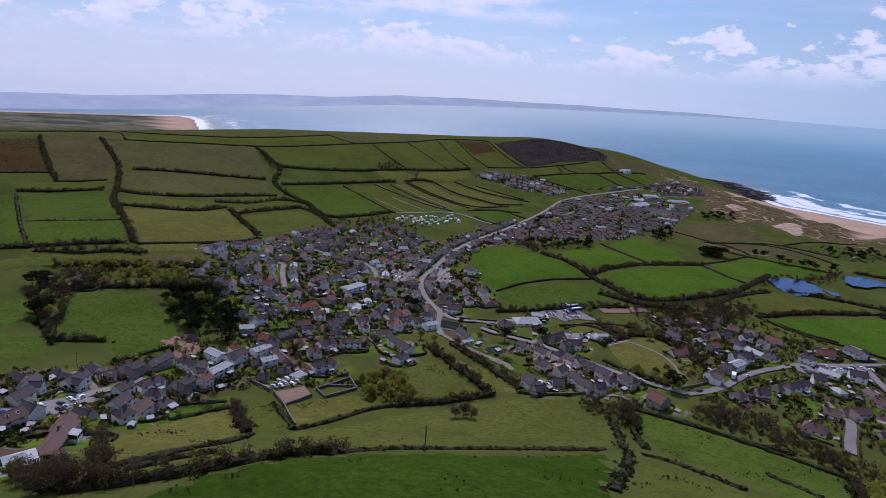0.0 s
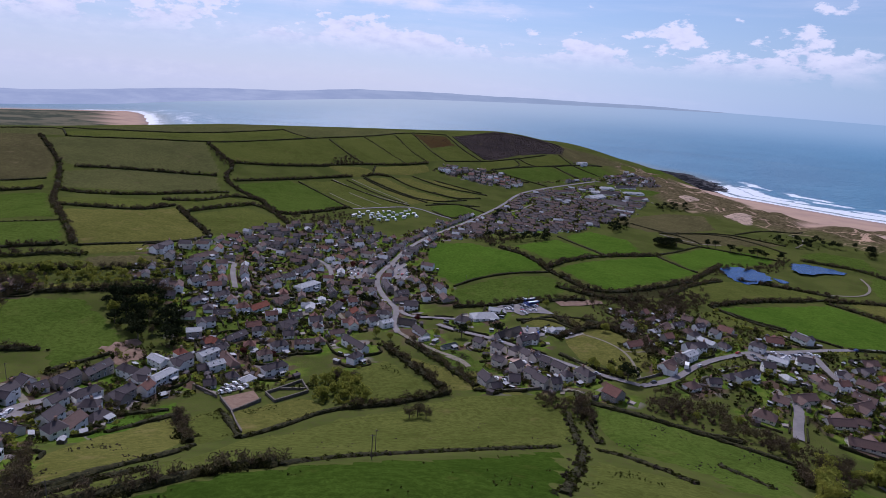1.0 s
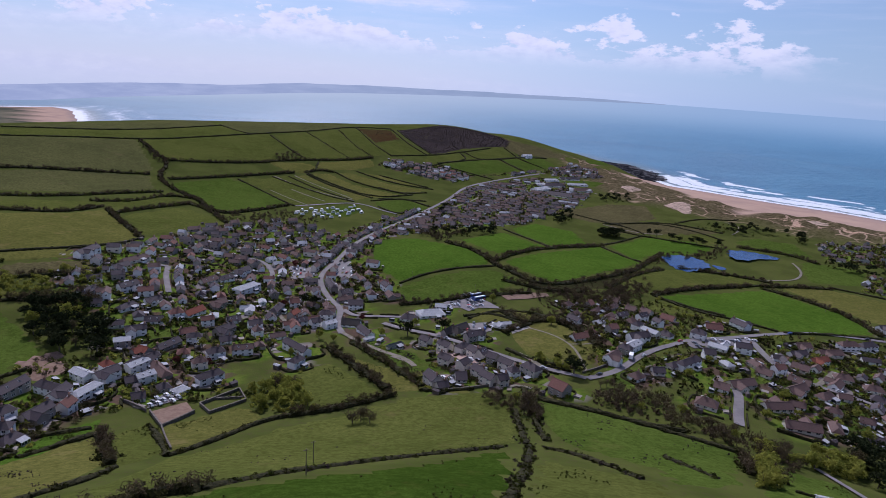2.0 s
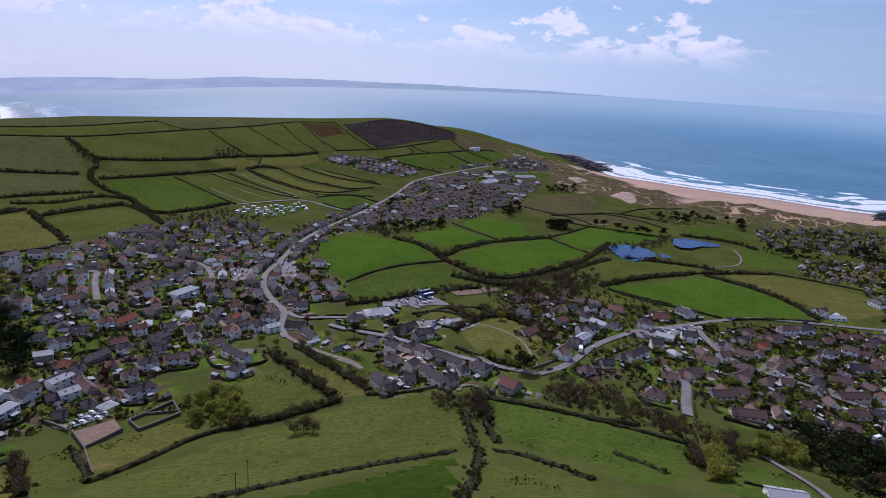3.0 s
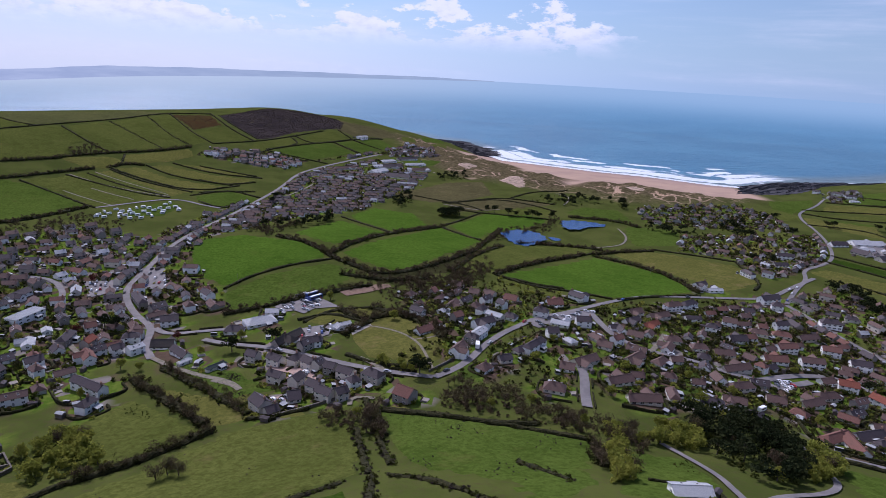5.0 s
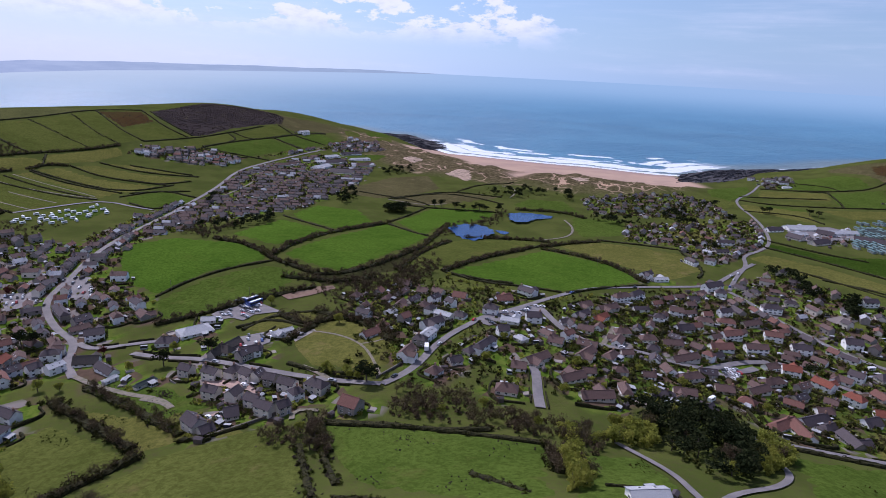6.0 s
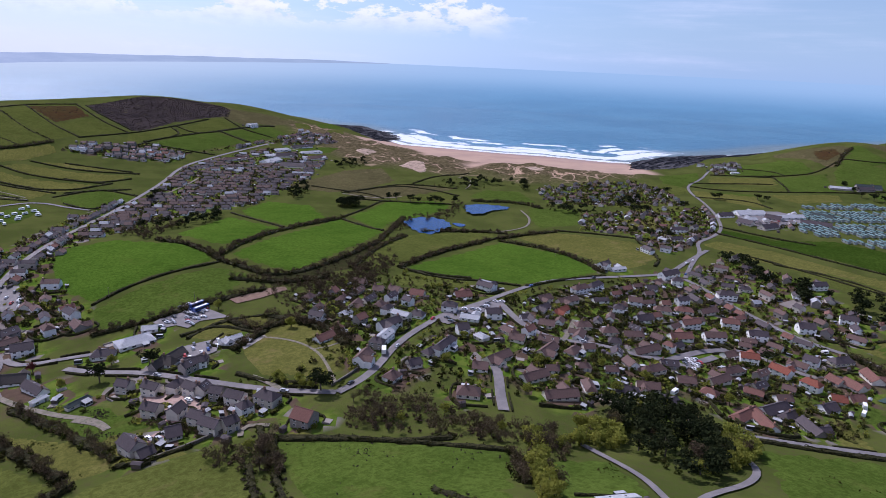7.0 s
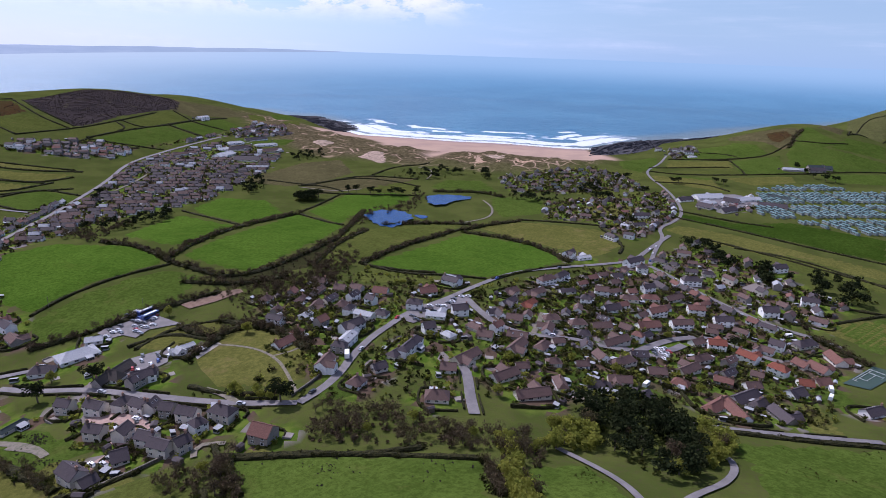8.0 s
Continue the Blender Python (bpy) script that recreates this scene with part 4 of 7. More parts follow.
def window_mesh(w, h):
    """A framed window in one piece, its two panes set back."""
    xs = (-w / 2, -w / 2 + 0.1, -0.04, 0.04, w / 2 - 0.1, w / 2)
    zs = (-h / 2, -h / 2 + 0.1, h / 2 - 0.1, h / 2)
    verts = [(x, -0.06, z) for z in zs for x in xs]
    faces, mats = [], []
    for j in range(3):
        for i in range(5):
            q = (j * 6 + i, j * 6 + i + 1, j * 6 + i + 7, j * 6 + i + 6)
            if j == 1 and i in (1, 3):
                k = len(verts)
                verts += [(verts[c][0], -0.015, verts[c][2]) for c in q]
                inner = (k, k + 1, k + 2, k + 3)
                faces += [inner] + [(q[c], q[(c + 1) % 4], inner[(c + 1) % 4], inner[c]) for c in range(4)]
                mats += [1, 0, 0, 0, 0]
            else:
                faces.append(q)
                mats.append(0)
    rim = (0, 5, 23, 18)
    k = len(verts)
    verts += [(verts[c][0], 0.05, verts[c][2]) for c in rim]
    lines = ((0, 1, 2, 3, 4, 5), (5, 11, 17, 23), (23, 22, 21, 20, 19, 18), (18, 12, 6, 0))
    for c, line in enumerate(lines):
        faces.append((*line[::-1], k + c, k + (c + 1) % 4))
        mats.append(0)
    mesh = raw_mesh("window", verts, faces)
    mesh.materials.append(M_FRAME)
    mesh.materials.append(M_GLASS)
    mesh.polygons.foreach_set("material_index", mats)
    return mesh


WINDOW = {1: window_mesh(1.5, 1.15), 2: window_mesh(2.2, 1.2)}
_door = Shape()
_door.box(-0.48, -0.06, 0, 0.48, 0.05, 2.05, 0)
_door.box(-0.58, -0.09, 0, -0.48, 0.05, 2.15, 1)
_door.box(0.48, -0.09, 0, 0.58, 0.05, 2.15, 1)
_door.box(-0.58, -0.09, 2.05, 0.58, 0.05, 2.15, 1)
DOOR = _door.mesh("door", [M_DOOR, M_FRAME])
_stack = Shape()
_stack.box(-0.45, -0.35, -1.2, 0.45, 0.35, 1.15, 0)
_stack.box(-0.52, -0.42, 1.15, 0.52, 0.42, 1.3, 0)
_stack.tube(-0.22, 0, 1.3, 1.7, 0.14, 0.11, 7, 1)
_stack.tube(0.22, 0, 1.3, 1.7, 0.14, 0.11, 7, 1)
STACK = _stack.mesh("chimney", [M_BRICK, M_POT])
_light = Shape()
_light.box(-0.45, -0.6, 0.0, 0.45, 0.6, 0.1, 0)
_light.box(-0.38, -0.53, 0.1, 0.38, 0.53, 0.13, 1)
SKYLIGHT = _light.mesh("skylight", [M_FRAME, M_GLASS])


def gable_walls(l, w, eaves, ridge, wall):
    s = Shape()
    x, y = l / 2, w / 2
    s.face([(-x, -y, -2.5), (x, -y, -2.5), (x, -y, eaves), (-x, -y, eaves)])
    s.face([(x, y, -2.5), (-x, y, -2.5), (-x, y, eaves), (x, y, eaves)])
    s.face([(x, -y, -2.5), (x, y, -2.5), (x, y, eaves), (x, 0, ridge - 0.1), (x, -y, eaves)])
    s.face([(-x, y, -2.5), (-x, -y, -2.5), (-x, -y, eaves), (-x, 0, ridge - 0.1), (-x, y, eaves)])
    return s.mesh("wall", [M_WALL[wall]])


def gable_roof(l, w, eaves, ridge, roof, thick=0.2, hip=0.0):
    s = Shape()
    x, y = l / 2 + 0.35, w / 2 + 0.4
    low = eaves - 0.4 * (ridge - eaves) / (w / 2)
    top = x - hip
    if hip:
        for side in (-1, 1):
            a, b, c, d = (-x, side * y, low), (x, side * y, low), (top, 0, ridge), (-top, 0, ridge)
            s.face([a, b, c, d] if side < 0 else [b, a, d, c])
            s.face([(side * x, -side * y, low), (side * x, side * y, low), (side * top, 0, ridge)])
        s.face([(-x, -y, low), (-x, y, low), (x, y, low), (x, -y, low)])
    else:
        s.slab((-x, -y, low), (x, -y, low), (x, -0.02, ridge), (-x, -0.02, ridge), thick)
        s.slab((x, y, low), (-x, y, low), (-x, 0.02, ridge), (x, 0.02, ridge), thick)
    s.box(-top, -0.14, ridge - 0.08, top, 0.14, ridge + 0.09)
    return s.mesh("roof", [M_ROOF[roof]])


HOUSES, MADE = [], {}
ROOF_WORDS = {"slate": "grey slate", "brown": "brown tiled", "redbrown": "red-brown tiled", "red": "orange-red tiled", "light": "pale sheet", "thatch": "thatched", "darkhut": "dark felt"}
_glasshouse = Shape()
_glasshouse.box(-1.9, -3.0, -1.0, 1.9, 0.0, 0.7, 0)
_glasshouse.box(-1.8, -2.9, 0.7, 1.8, 0.0, 2.1, 1)
for _x in (-1.9, -0.65, 0.55, 1.8):
    _glasshouse.box(_x, -3.0, 0.7, _x + 0.1, -2.88, 2.1, 0)
_glasshouse.box(-1.95, -3.05, 2.1, 1.95, -2.85, 2.25, 0)
_glasshouse.slab((-1.95, -3.0, 2.26), (1.95, -3.0, 2.26), (1.95, 0.0, 2.9), (-1.95, 0.0, 2.9), 0.1, 2)
CONSERVATORY = _glasshouse.mesh("conservatory", [M_FRAME, M_GLASS, M_ROOF["light"]])
WALL_WORDS = {"white": "white rendered", "cream": "cream rendered", "stone": "grey stone"}


def house_model(l, w, st, roof, wall, detail, style):
    """The parts of a house: name, mesh, pose, and whether it sits on the roof; made once for each size and look."""
    key = (l, w, st, roof, wall, detail, style)
    if key in MADE:
        return MADE[key]
    parts = []

    def put(name, mesh, at=None, on_roof=False):
        parts.append((name, mesh, at, on_roof))

    eaves = 2.25 * st + 0.15
    ridge = eaves + w * 0.5 * (0.95 if roof == "thatch" else 0.72 if roof != "light" else 0.45)
    hip = w * 0.42 if style == 2 else 0.0
    put("wall", gable_walls(l, w, eaves, ridge if not hip else eaves + 0.1, wall))
    put("roof", gable_roof(l, w, eaves, ridge, roof, 0.45 if roof == "thatch" else 0.2, hip))
    if style != 3 and roof not in ("light", "darkhut"):
        put("chimney", STACK, pose((l / 2 - 0.9) * (1 if style else -1) * (0.3 if hip else 1), 0, ridge))
    wide = WINDOW[2] if l > 13 else WINDOW[1]
    if detail:
        gaps = max(2, min(4, int(l / 3.6)))
        for floor in range(st):
            for side in (-1, 1):
                for k in range(gaps):
                    x = (k + 0.5) / gaps * l - l / 2
                    if floor == 0 and side < 0 and k == gaps // 2:
                        put("door", DOOR, pose(x, -w / 2 - 0.02, 0))
                        continue
                    put("window", wide, pose(x, side * (w / 2 + 0.02), 1.35 + 2.25 * floor, 0, 0, 0 if side < 0 else 180))
        put("window", WINDOW[1], pose(l / 2 + 0.02, 0, 1.35 + 2.25 * (st - 1), 0, 0, 90))
        if style in (1, 3) and l > 10:
            wing_l, wing_w = w * 0.5 + 3.0, min(6.0, l * 0.42)
            m = pose(-l * 0.22, -w / 2 - 0.6, 0, 0, 0, 90)
            wing_ridge = eaves + wing_w * 0.36
            put("wing_wall", gable_walls(wing_l, wing_w, eaves, wing_ridge, wall), m)
            put("wing_roof", gable_roof(wing_l, wing_w, eaves, wing_ridge, roof), m)
            put("window", WINDOW[2], pose(-l * 0.22, -w / 2 - 0.62 - wing_l / 2, 1.45, 0, 0, 0))
        if style == 2 and l > 8:
            put("conservatory", CONSERVATORY, pose(l * 0.18, -w / 2, 0))
        if style == 0 and roof in ("slate", "light", "brown"):
            slope = math.degrees(math.atan2(ridge - eaves, w / 2))
            for k in (-0.2, 0.2):
                put("skylight", SKYLIGHT, pose(l * k, -w * 0.26, eaves + (ridge - eaves) * 0.48 + 0.03, slope, 0, 0), True)
    else:
        for side in (-1, 1):
            put("window", wide, pose(-l * 0.22, side * (w / 2 + 0.02), 1.45, 0, 0, 0 if side < 0 else 180))
    MADE[key] = parts
    return parts


def house(x, y, turn, l, w, st, roof, wall, detail=True):
    name = "bungalow" if st == 1 else "house"
    root = empty(name, pose(x, y, z_at(x, y) + 0.15, 0, 0, turn))
    roof_ob = None
    for piece, mesh, at, on_roof in house_model(l, w, st, roof, wall, detail, int((x * 7 + y * 13) % 4)):
        made = part(piece, mesh, roof_ob if on_roof else root, at=at)
        if piece == "roof":
            roof_ob = made
    HOUSES.append((x, y, max(l, w) * 0.5))
    return tagged(root, "%s %s with a %s roof" % (WALL_WORDS[wall], name, ROOF_WORDS[roof]), name, "houses of the village")


NET = {}


def road_gap(x, y):
    """Distance to the nearest road's edge, and that road's turn."""
    if NET.get("roads") != len(ROADS):
        NET["roads"] = len(ROADS)
        NET["at"] = np.concatenate([pts for _, pts in ROADS])
        NET["half"] = np.concatenate([np.full(len(pts), width / 2) for width, pts in ROADS])
        NET["turn"] = np.concatenate([np.degrees(np.arctan2(*np.gradient(pts, axis=0).T[::-1])) for _, pts in ROADS])
    d = np.hypot(NET["at"][:, 0] - x, NET["at"][:, 1] - y) - NET["half"]
    k = int(np.argmin(d))
    return float(d[k]), float(NET["turn"][k])


ROW_TURN = {"seaside": (-22.0, 10.5, 17.0), "ribbon": (-30.0, 12.0, 17.0), "top": (35.0, 12.0, 18.0)}


def terrace_rows(poly, turn, along, deep):
    """Places in rows across a quarter: houses close along a row, gardens and lanes between the rows."""
    c, s = math.cos(radians(turn)), math.sin(radians(turn))
    mid, out = np.mean(poly, 0), []
    for j in range(-22, 23):
        for i in range(-34, 35):
            u, v = i * along + (j % 3) * 3.0 + rng.uniform(-1.0, 1.0), j * deep + rng.uniform(-1.2, 1.2) + 6.0 * math.sin(i * 0.13)
            x, y = mid[0] + c * u - s * v, mid[1] + s * u + c * v
            if in_poly(x, y, poly) and rng.random() < 0.93:
                out.append((x, y))
    return np.array(out)


def kerb_rows(poly):
    """Places along both sides of the streets in a quarter."""
    out = []
    for width, pts in ROADS:
        if width < 3.4:
            continue
        side = sides(pts)
        for i in range(1, len(pts) - 1, 2):
            for way in (-1, 1):
                x, y = pts[i] + side[i] * way * (width / 2 + 6.5)
                if in_poly(x, y, poly):
                    out.append((x, y))
    return np.array(out).reshape(-1, 2)


def fill_villages():
    looks = {"seaside": (("slate", 5), ("brown", 4), ("light", 1)), "estate": (("brown", 6), ("slate", 3), ("redbrown", 2)), "chalet": (("brown", 4), ("slate", 4), ("darkhut", 3)),
             "hillside": (("slate", 6), ("brown", 1)), "inland": (("slate", 5), ("brown", 4), ("redbrown", 1), ("light", 1))}
    for zone, (gap, poly) in VILLAGE.items():
        far = []
        if zone in ROW_TURN:
            spots = terrace_rows(poly, *ROW_TURN[zone])
        else:
            spots = np.concatenate([kerb_rows(poly), spread(poly, gap * (1.05 if zone in ("chalet", "camp") else 0.8))])
        for x, y in spots:
            edge, turn = road_gap(x, y)
            if edge < 4.8 or any(math.hypot(x - hx, y - hy) < hr + (5.0 if zone in ROW_TURN or zone in ("inland", "street") else 6.3) for hx, hy, hr in HOUSES) or (zone != "camp" and any(in_poly(x, y, q) for _, q in YARDS)):
                continue
            if edge > 45:
                turn = {"seaside": 62, "inland": 20, "estate": -20}.get(zone, 35)
            turn = ROW_TURN[zone][0] + float(rng.choice([-4, 0, 4])) if zone in ROW_TURN else round((turn + rng.choice([0, 0, 0, 90, 4, -4] if edge < 12 else [0, 0, 90, 8, -8])) / 4) * 4
            pick = [name for name, k in looks.get(zone, looks["inland"]) for _ in range(k)]
            small = zone in ("chalet", "camp")
            l = float(rng.choice([8, 9] if small else [7, 8, 9, 10, 12]))
            w = 6.0 if small else float(rng.choice([5.5, 6.5]))
            st = 1 if small or zone in ("seaside", "estate", "bay") and rng.random() < 0.75 else int(rng.choice([1, 1, 2]))
            roof, wall = str(rng.choice(pick)), str(rng.choice((["white", "cream", "white", "white", "stone"] if math.hypot(x - 40, y - 60) < 500 else ["white", "cream", "stone", "stone", "stone"]) if not small else ["stone", "stone", "stone", "cream"]))
            if math.hypot(x - 40, y - 60) < 440:
                house(x, y, turn, l, w, st, roof, wall)
            else:
                HOUSES.append((x, y, l * 0.5))
                far.append((x, y, turn, l, w, st, roof, wall))
        far_houses(far)


def far_houses(rows):
    """The far houses of one quarter, too small to tell apart: walls, roofs, chimneys and windows joined."""
    if not rows:
        return
    mats = list(M_ROOF.values()) + list(M_WALL.values()) + [M_BRICK, M_GLASS]
    roof_at, wall_at = {k: i for i, k in enumerate(M_ROOF)}, {k: i + len(M_ROOF) for i, k in enumerate(M_WALL)}
    s = Shape()
    for x, y, turn, l, w, st, roof, wall in rows:
        k = len(s.v)
        eaves = 2.25 * st + 0.15
        ridge = eaves + w * 0.36
        a, b, m = l / 2, w / 2, wall_at[wall]
        s.box(-a, -b, -2.0, a, b, eaves, m)
        s.face([(a, -b, eaves), (a, b, eaves), (a, 0, ridge)], m)
        s.face([(-a, b, eaves), (-a, -b, eaves), (-a, 0, ridge)], m)
        s.slab((-a - 0.3, -b - 0.4, eaves - 0.2), (a + 0.3, -b - 0.4, eaves - 0.2), (a + 0.3, 0, ridge), (-a - 0.3, 0, ridge), 0.15, roof_at[roof])
        s.slab((a + 0.3, b + 0.4, eaves - 0.2), (-a - 0.3, b + 0.4, eaves - 0.2), (-a - 0.3, 0, ridge), (a + 0.3, 0, ridge), 0.15, roof_at[roof])
        s.box(a - 1.5, -0.4, ridge - 0.8, a - 0.7, 0.4, ridge + 1.1, len(mats) - 2)
        for side in (-1, 1):
            for u in (-0.27, 0.27):
                s.box(u * l - 0.8, min(side * b, side * b + side * 0.05), 0.9, u * l + 0.8, max(side * b, side * b + side * 0.05), 2.1, len(mats) - 1)
        c, q, z = math.cos(radians(turn)), math.sin(radians(turn)), z_at(x, y) + 0.15
        s.v[k:] = [(x + c * p[0] - q * p[1], y + q * p[0] + c * p[1], z + p[2]) for p in s.v[k:]]
    tagged(new("far_houses", s.mesh("far_houses", mats)), "rows of small far houses with slate and tiled roofs", "houses", kind="stuff")


# ---- fields, yards, ponds ----
field("bracken", [(-636, 861), (-608, 895), (-544, 817), (-510, 777), (-553, 743)])
field("rough", [(-610, 915), (-547, 952), (-465, 846), (-443, 782), (-486, 743), (-529, 800)])
field("dull", [(-675, 916), (-551, 1023), (-514, 965), (-545, 949), (-619, 920), (-652, 884)])
field("dull", [(-544, 1020), (-494, 1078), (-399, 1148), (-276, 1260), (-248, 1202), (-309, 1127), (-392, 1071), (-479, 1044)])
field("mid", [(-509, 964), (-528, 994), (-474, 1034), (-389, 1063), (-306, 1118), (-237, 1197), (-188, 1174), (-273, 1080), (-333, 1040), (-416, 1008)])
field("dull", [(-240, 1266), (-43, 1373), (1, 1359), (-74, 1270), (-179, 1176), (-212, 1180), (-243, 1214)])
field("dull", [(-529, 938), (-507, 960), (-413, 1002), (-332, 1033), (-307, 986), (-285, 946), (-272, 913), (-352, 870), (-434, 840), (-457, 848)])
field("mid", [(-328, 1033), (-274, 1073), (-178, 1158), (-149, 1180), (-102, 1125), (-125, 1096), (-124, 1048), (-181, 1004), (-265, 971), (-286, 985)])
field("dull", [(-440, 814), (-392, 852), (-321, 876), (-269, 887), (-247, 835), (-300, 776), (-349, 756), (-404, 744)])
field("mid", [(-376, 686), (-344, 688), (-274, 725), (-263, 705), (-273, 658), (-308, 638), (-357, 653)])
field("pale", [(-328, 605), (-298, 618), (-267, 642), (-248, 683), (-187, 588), (-191, 563), (-223, 522), (-252, 492), (-273, 519)])
field("mid", [(-225, 666), (-190, 748), (-131, 695), (-128, 677), (-183, 603)])
field("mid", [(-269, 731), (-235, 805), (-203, 785), (-250, 701)])
field("mid", [(-549, 737), (-505, 761), (-493, 745), (-515, 727), (-537, 720)])
field("mid", [(-518, 714), (-436, 764), (-421, 730), (-474, 702), (-503, 702)])
field("green", [(-488, 679), (-404, 711), (-315, 566), (-382, 551), (-478, 667)])
field("green", [(-371, 535), (-298, 545), (-269, 495), (-297, 471), (-321, 454), (-356, 499)])
field("green", [(-504, 673), (-492, 678), (-329, 458), (-343, 452)])
field("pale", [(-250, 489), (-215, 521), (-209, 505), (-243, 473)])
field("mid", [(-313, 439), (-259, 471), (-247, 470), (-241, 452), (-258, 434), (-291, 428)])
field("mid", [(-320, 420), (-291, 433), (-281, 420), (-307, 402)])
field("pale", [(-234, 407), (-214, 427), (-204, 425), (-229, 404)])
field("rough", [(-235, 467), (-189, 506), (-181, 484), (-227, 450)])
field("green", [(-235, 352), (-240, 375), (-236, 385), (-206, 398), (-181, 376), (-165, 359), (-159, 343), (-164, 329), (-160, 323), (-172, 303), (-186, 323), (-208, 316)])
field("soil", [(-166, 334), (-153, 353), (-147, 349), (-155, 329)])
field("soil", [(-154, 327), (-146, 343), (-138, 332), (-147, 318)])
field("green", [(-271, 353), (-259, 361), (-249, 349), (-241, 312)])
field("green", [(-237, 305), (-218, 309), (-205, 293), (-213, 273)])
field("green", [(-238, 870), (-175, 928), (-122, 908), (-81, 832), (-110, 783), (-137, 737), (-164, 768)])
field("mid", [(-160, 934), (-122, 952), (-87, 988), (-35, 956), (6, 908), (-1, 880), (-69, 828), (-116, 889)])
field("pale", [(-129, 1038), (-69, 1055), (-52, 1037), (-67, 1009), (-94, 1002), (-124, 1026)])
field("pale", [(-57, 1069), (36, 1137), (40, 1104), (2, 1061), (-50, 1039)])
field("pale", [(-88, 987), (-67, 997), (-30, 959), (33, 922), (11, 893), (-34, 940)])
field("pale", [(-62, 1012), (-33, 1021), (6, 982), (77, 952), (41, 919), (-22, 966)])
field("pale", [(-20, 1035), (5, 1043), (63, 1013), (126, 997), (92, 963), (14, 993)])
field("pale", [(14, 1058), (40, 1057), (84, 1041), (133, 1014), (67, 1023)])
field("green", [(38, 893), (83, 927), (115, 888), (102, 853), (66, 832), (44, 864)])
field("green", [(-32, 821), (9, 867), (20, 840), (1, 787), (-37, 782)])
field("mid", [(-97, 1115), (-141, 1182), (-88, 1237), (-8, 1134), (-35, 1099), (-88, 1075)])
field("mid", [(-81, 1243), (-33, 1299), (30, 1157), (-4, 1126)])
field("mid", [(-29, 1301), (7, 1340), (67, 1185), (36, 1157)])
field("bracken", [(10, 1343), (81, 1367), (96, 1296), (45, 1244)])
field("mid", [(48, 1238), (98, 1289), (143, 1222), (77, 1181)])
field("mid", [(149, 1215), (220, 1260), (230, 1228), (166, 1183), (148, 1153), (134, 1169)])
field("mid", [(226, 1246), (295, 1319), (322, 1339), (347, 1284), (234, 1223)])
field("green", [(118, 1120), (156, 1154), (215, 1126), (192, 1071), (142, 1091)])
field("green", [(169, 1168), (232, 1222), (294, 1250), (332, 1198), (229, 1136)])
field("green", [(305, 1254), (348, 1277), (395, 1239), (342, 1203)])
field("green", [(358, 1283), (416, 1327), (436, 1279), (398, 1241)])
field("lush", [(28, 637), (42, 665), (78, 675), (130, 624), (142, 586), (135, 567), (91, 558), (53, 531), (34, 564)])
field("green", [(53, 517), (89, 541), (134, 550), (146, 543), (156, 524), (130, 487), (86, 478), (52, 472), (48, 488)])
field("lush", [(129, 674), (196, 750), (223, 676), (227, 666), (182, 629), (157, 608)])
field("lush", [(216, 781), (260, 824), (301, 787), (297, 720), (238, 680), (215, 756)])
field("lush", [(157, 576), (191, 608), (305, 702), (324, 631), (283, 588), (219, 537), (193, 519), (172, 544)])
field("lush", [(324, 715), (405, 780), (464, 765), (478, 742), (462, 721), (357, 680), (328, 642)])
field("pale", [(-113, 192), (-108, 226), (-93, 256), (-75, 216), (-73, 163), (-88, 150)])
field("mid", [(-86, 256), (-78, 269), (-60, 234), (-68, 212)])
field("pale", [(-58, 236), (-71, 266), (-43, 291), (-31, 280), (-43, 257)])
field("mid", [(-83, 121), (-65, 134), (-41, 151), (-19, 173), (20, 211), (80, 234), (89, 274), (84, 301), (41, 297), (-17, 264), (-54, 219), (-58, 169), (-76, 129)])
field("deep", [(-73, 96), (-49, 131), (-24, 146), (8, 165), (71, 220), (62, 182), (35, 100)])
field("mid", [(41, 102), (81, 202), (109, 180), (107, 136)])
field("green", [(104, 288), (124, 277), (150, 254), (164, 246), (180, 231), (148, 187), (121, 176), (124, 198), (100, 232), (99, 252)])
field("mid", [(-22, 335), (-2, 352), (26, 307), (-13, 286), (-19, 296)])
field("pale", [(10, 362), (35, 335), (47, 308), (32, 307), (13, 343)])
field("green", [(17, 398), (37, 373), (56, 343), (45, 330), (24, 372)])
field("pale", [(124, 408), (143, 420), (170, 402), (172, 372), (152, 335), (140, 337), (119, 356), (118, 384)])
field("pale", [(96, 435), (118, 449), (144, 437), (143, 428), (111, 417)])
field("mid", [(241, 518), (318, 601), (367, 619), (445, 604), (457, 593), (336, 546), (283, 513), (252, 501)])
field("lush", [(275, 495), (428, 560), (457, 485), (444, 434), (350, 425), (323, 446)])
field("pale", [(455, 579), (512, 566), (559, 495), (536, 445), (477, 430), (466, 491), (458, 541)])
field("mid", [(257, 475), (276, 482), (307, 443), (294, 432), (253, 457)])
field("green", [(530, 767), (573, 787), (610, 757), (587, 693), (526, 736)])
field("deep", [(703, 489), (718, 432), (779, 398), (797, 308), (711, 278), (703, 361), (677, 483)])
field("pale", [(625, 454), (652, 459), (671, 405), (680, 267), (654, 258), (627, 380), (618, 429)])
field("mid", [(639, 368), (656, 328), (646, 255), (621, 246), (614, 281), (618, 345)])
field("green", [(955, 795), (1032, 764), (932, 690), (903, 693), (867, 677), (880, 717)])
field("green", [(1076, 744), (1168, 693), (1166, 652), (1134, 613), (1080, 641), (1022, 698)])
field("pale", [(997, 714), (1058, 640), (1025, 610), (955, 684)])
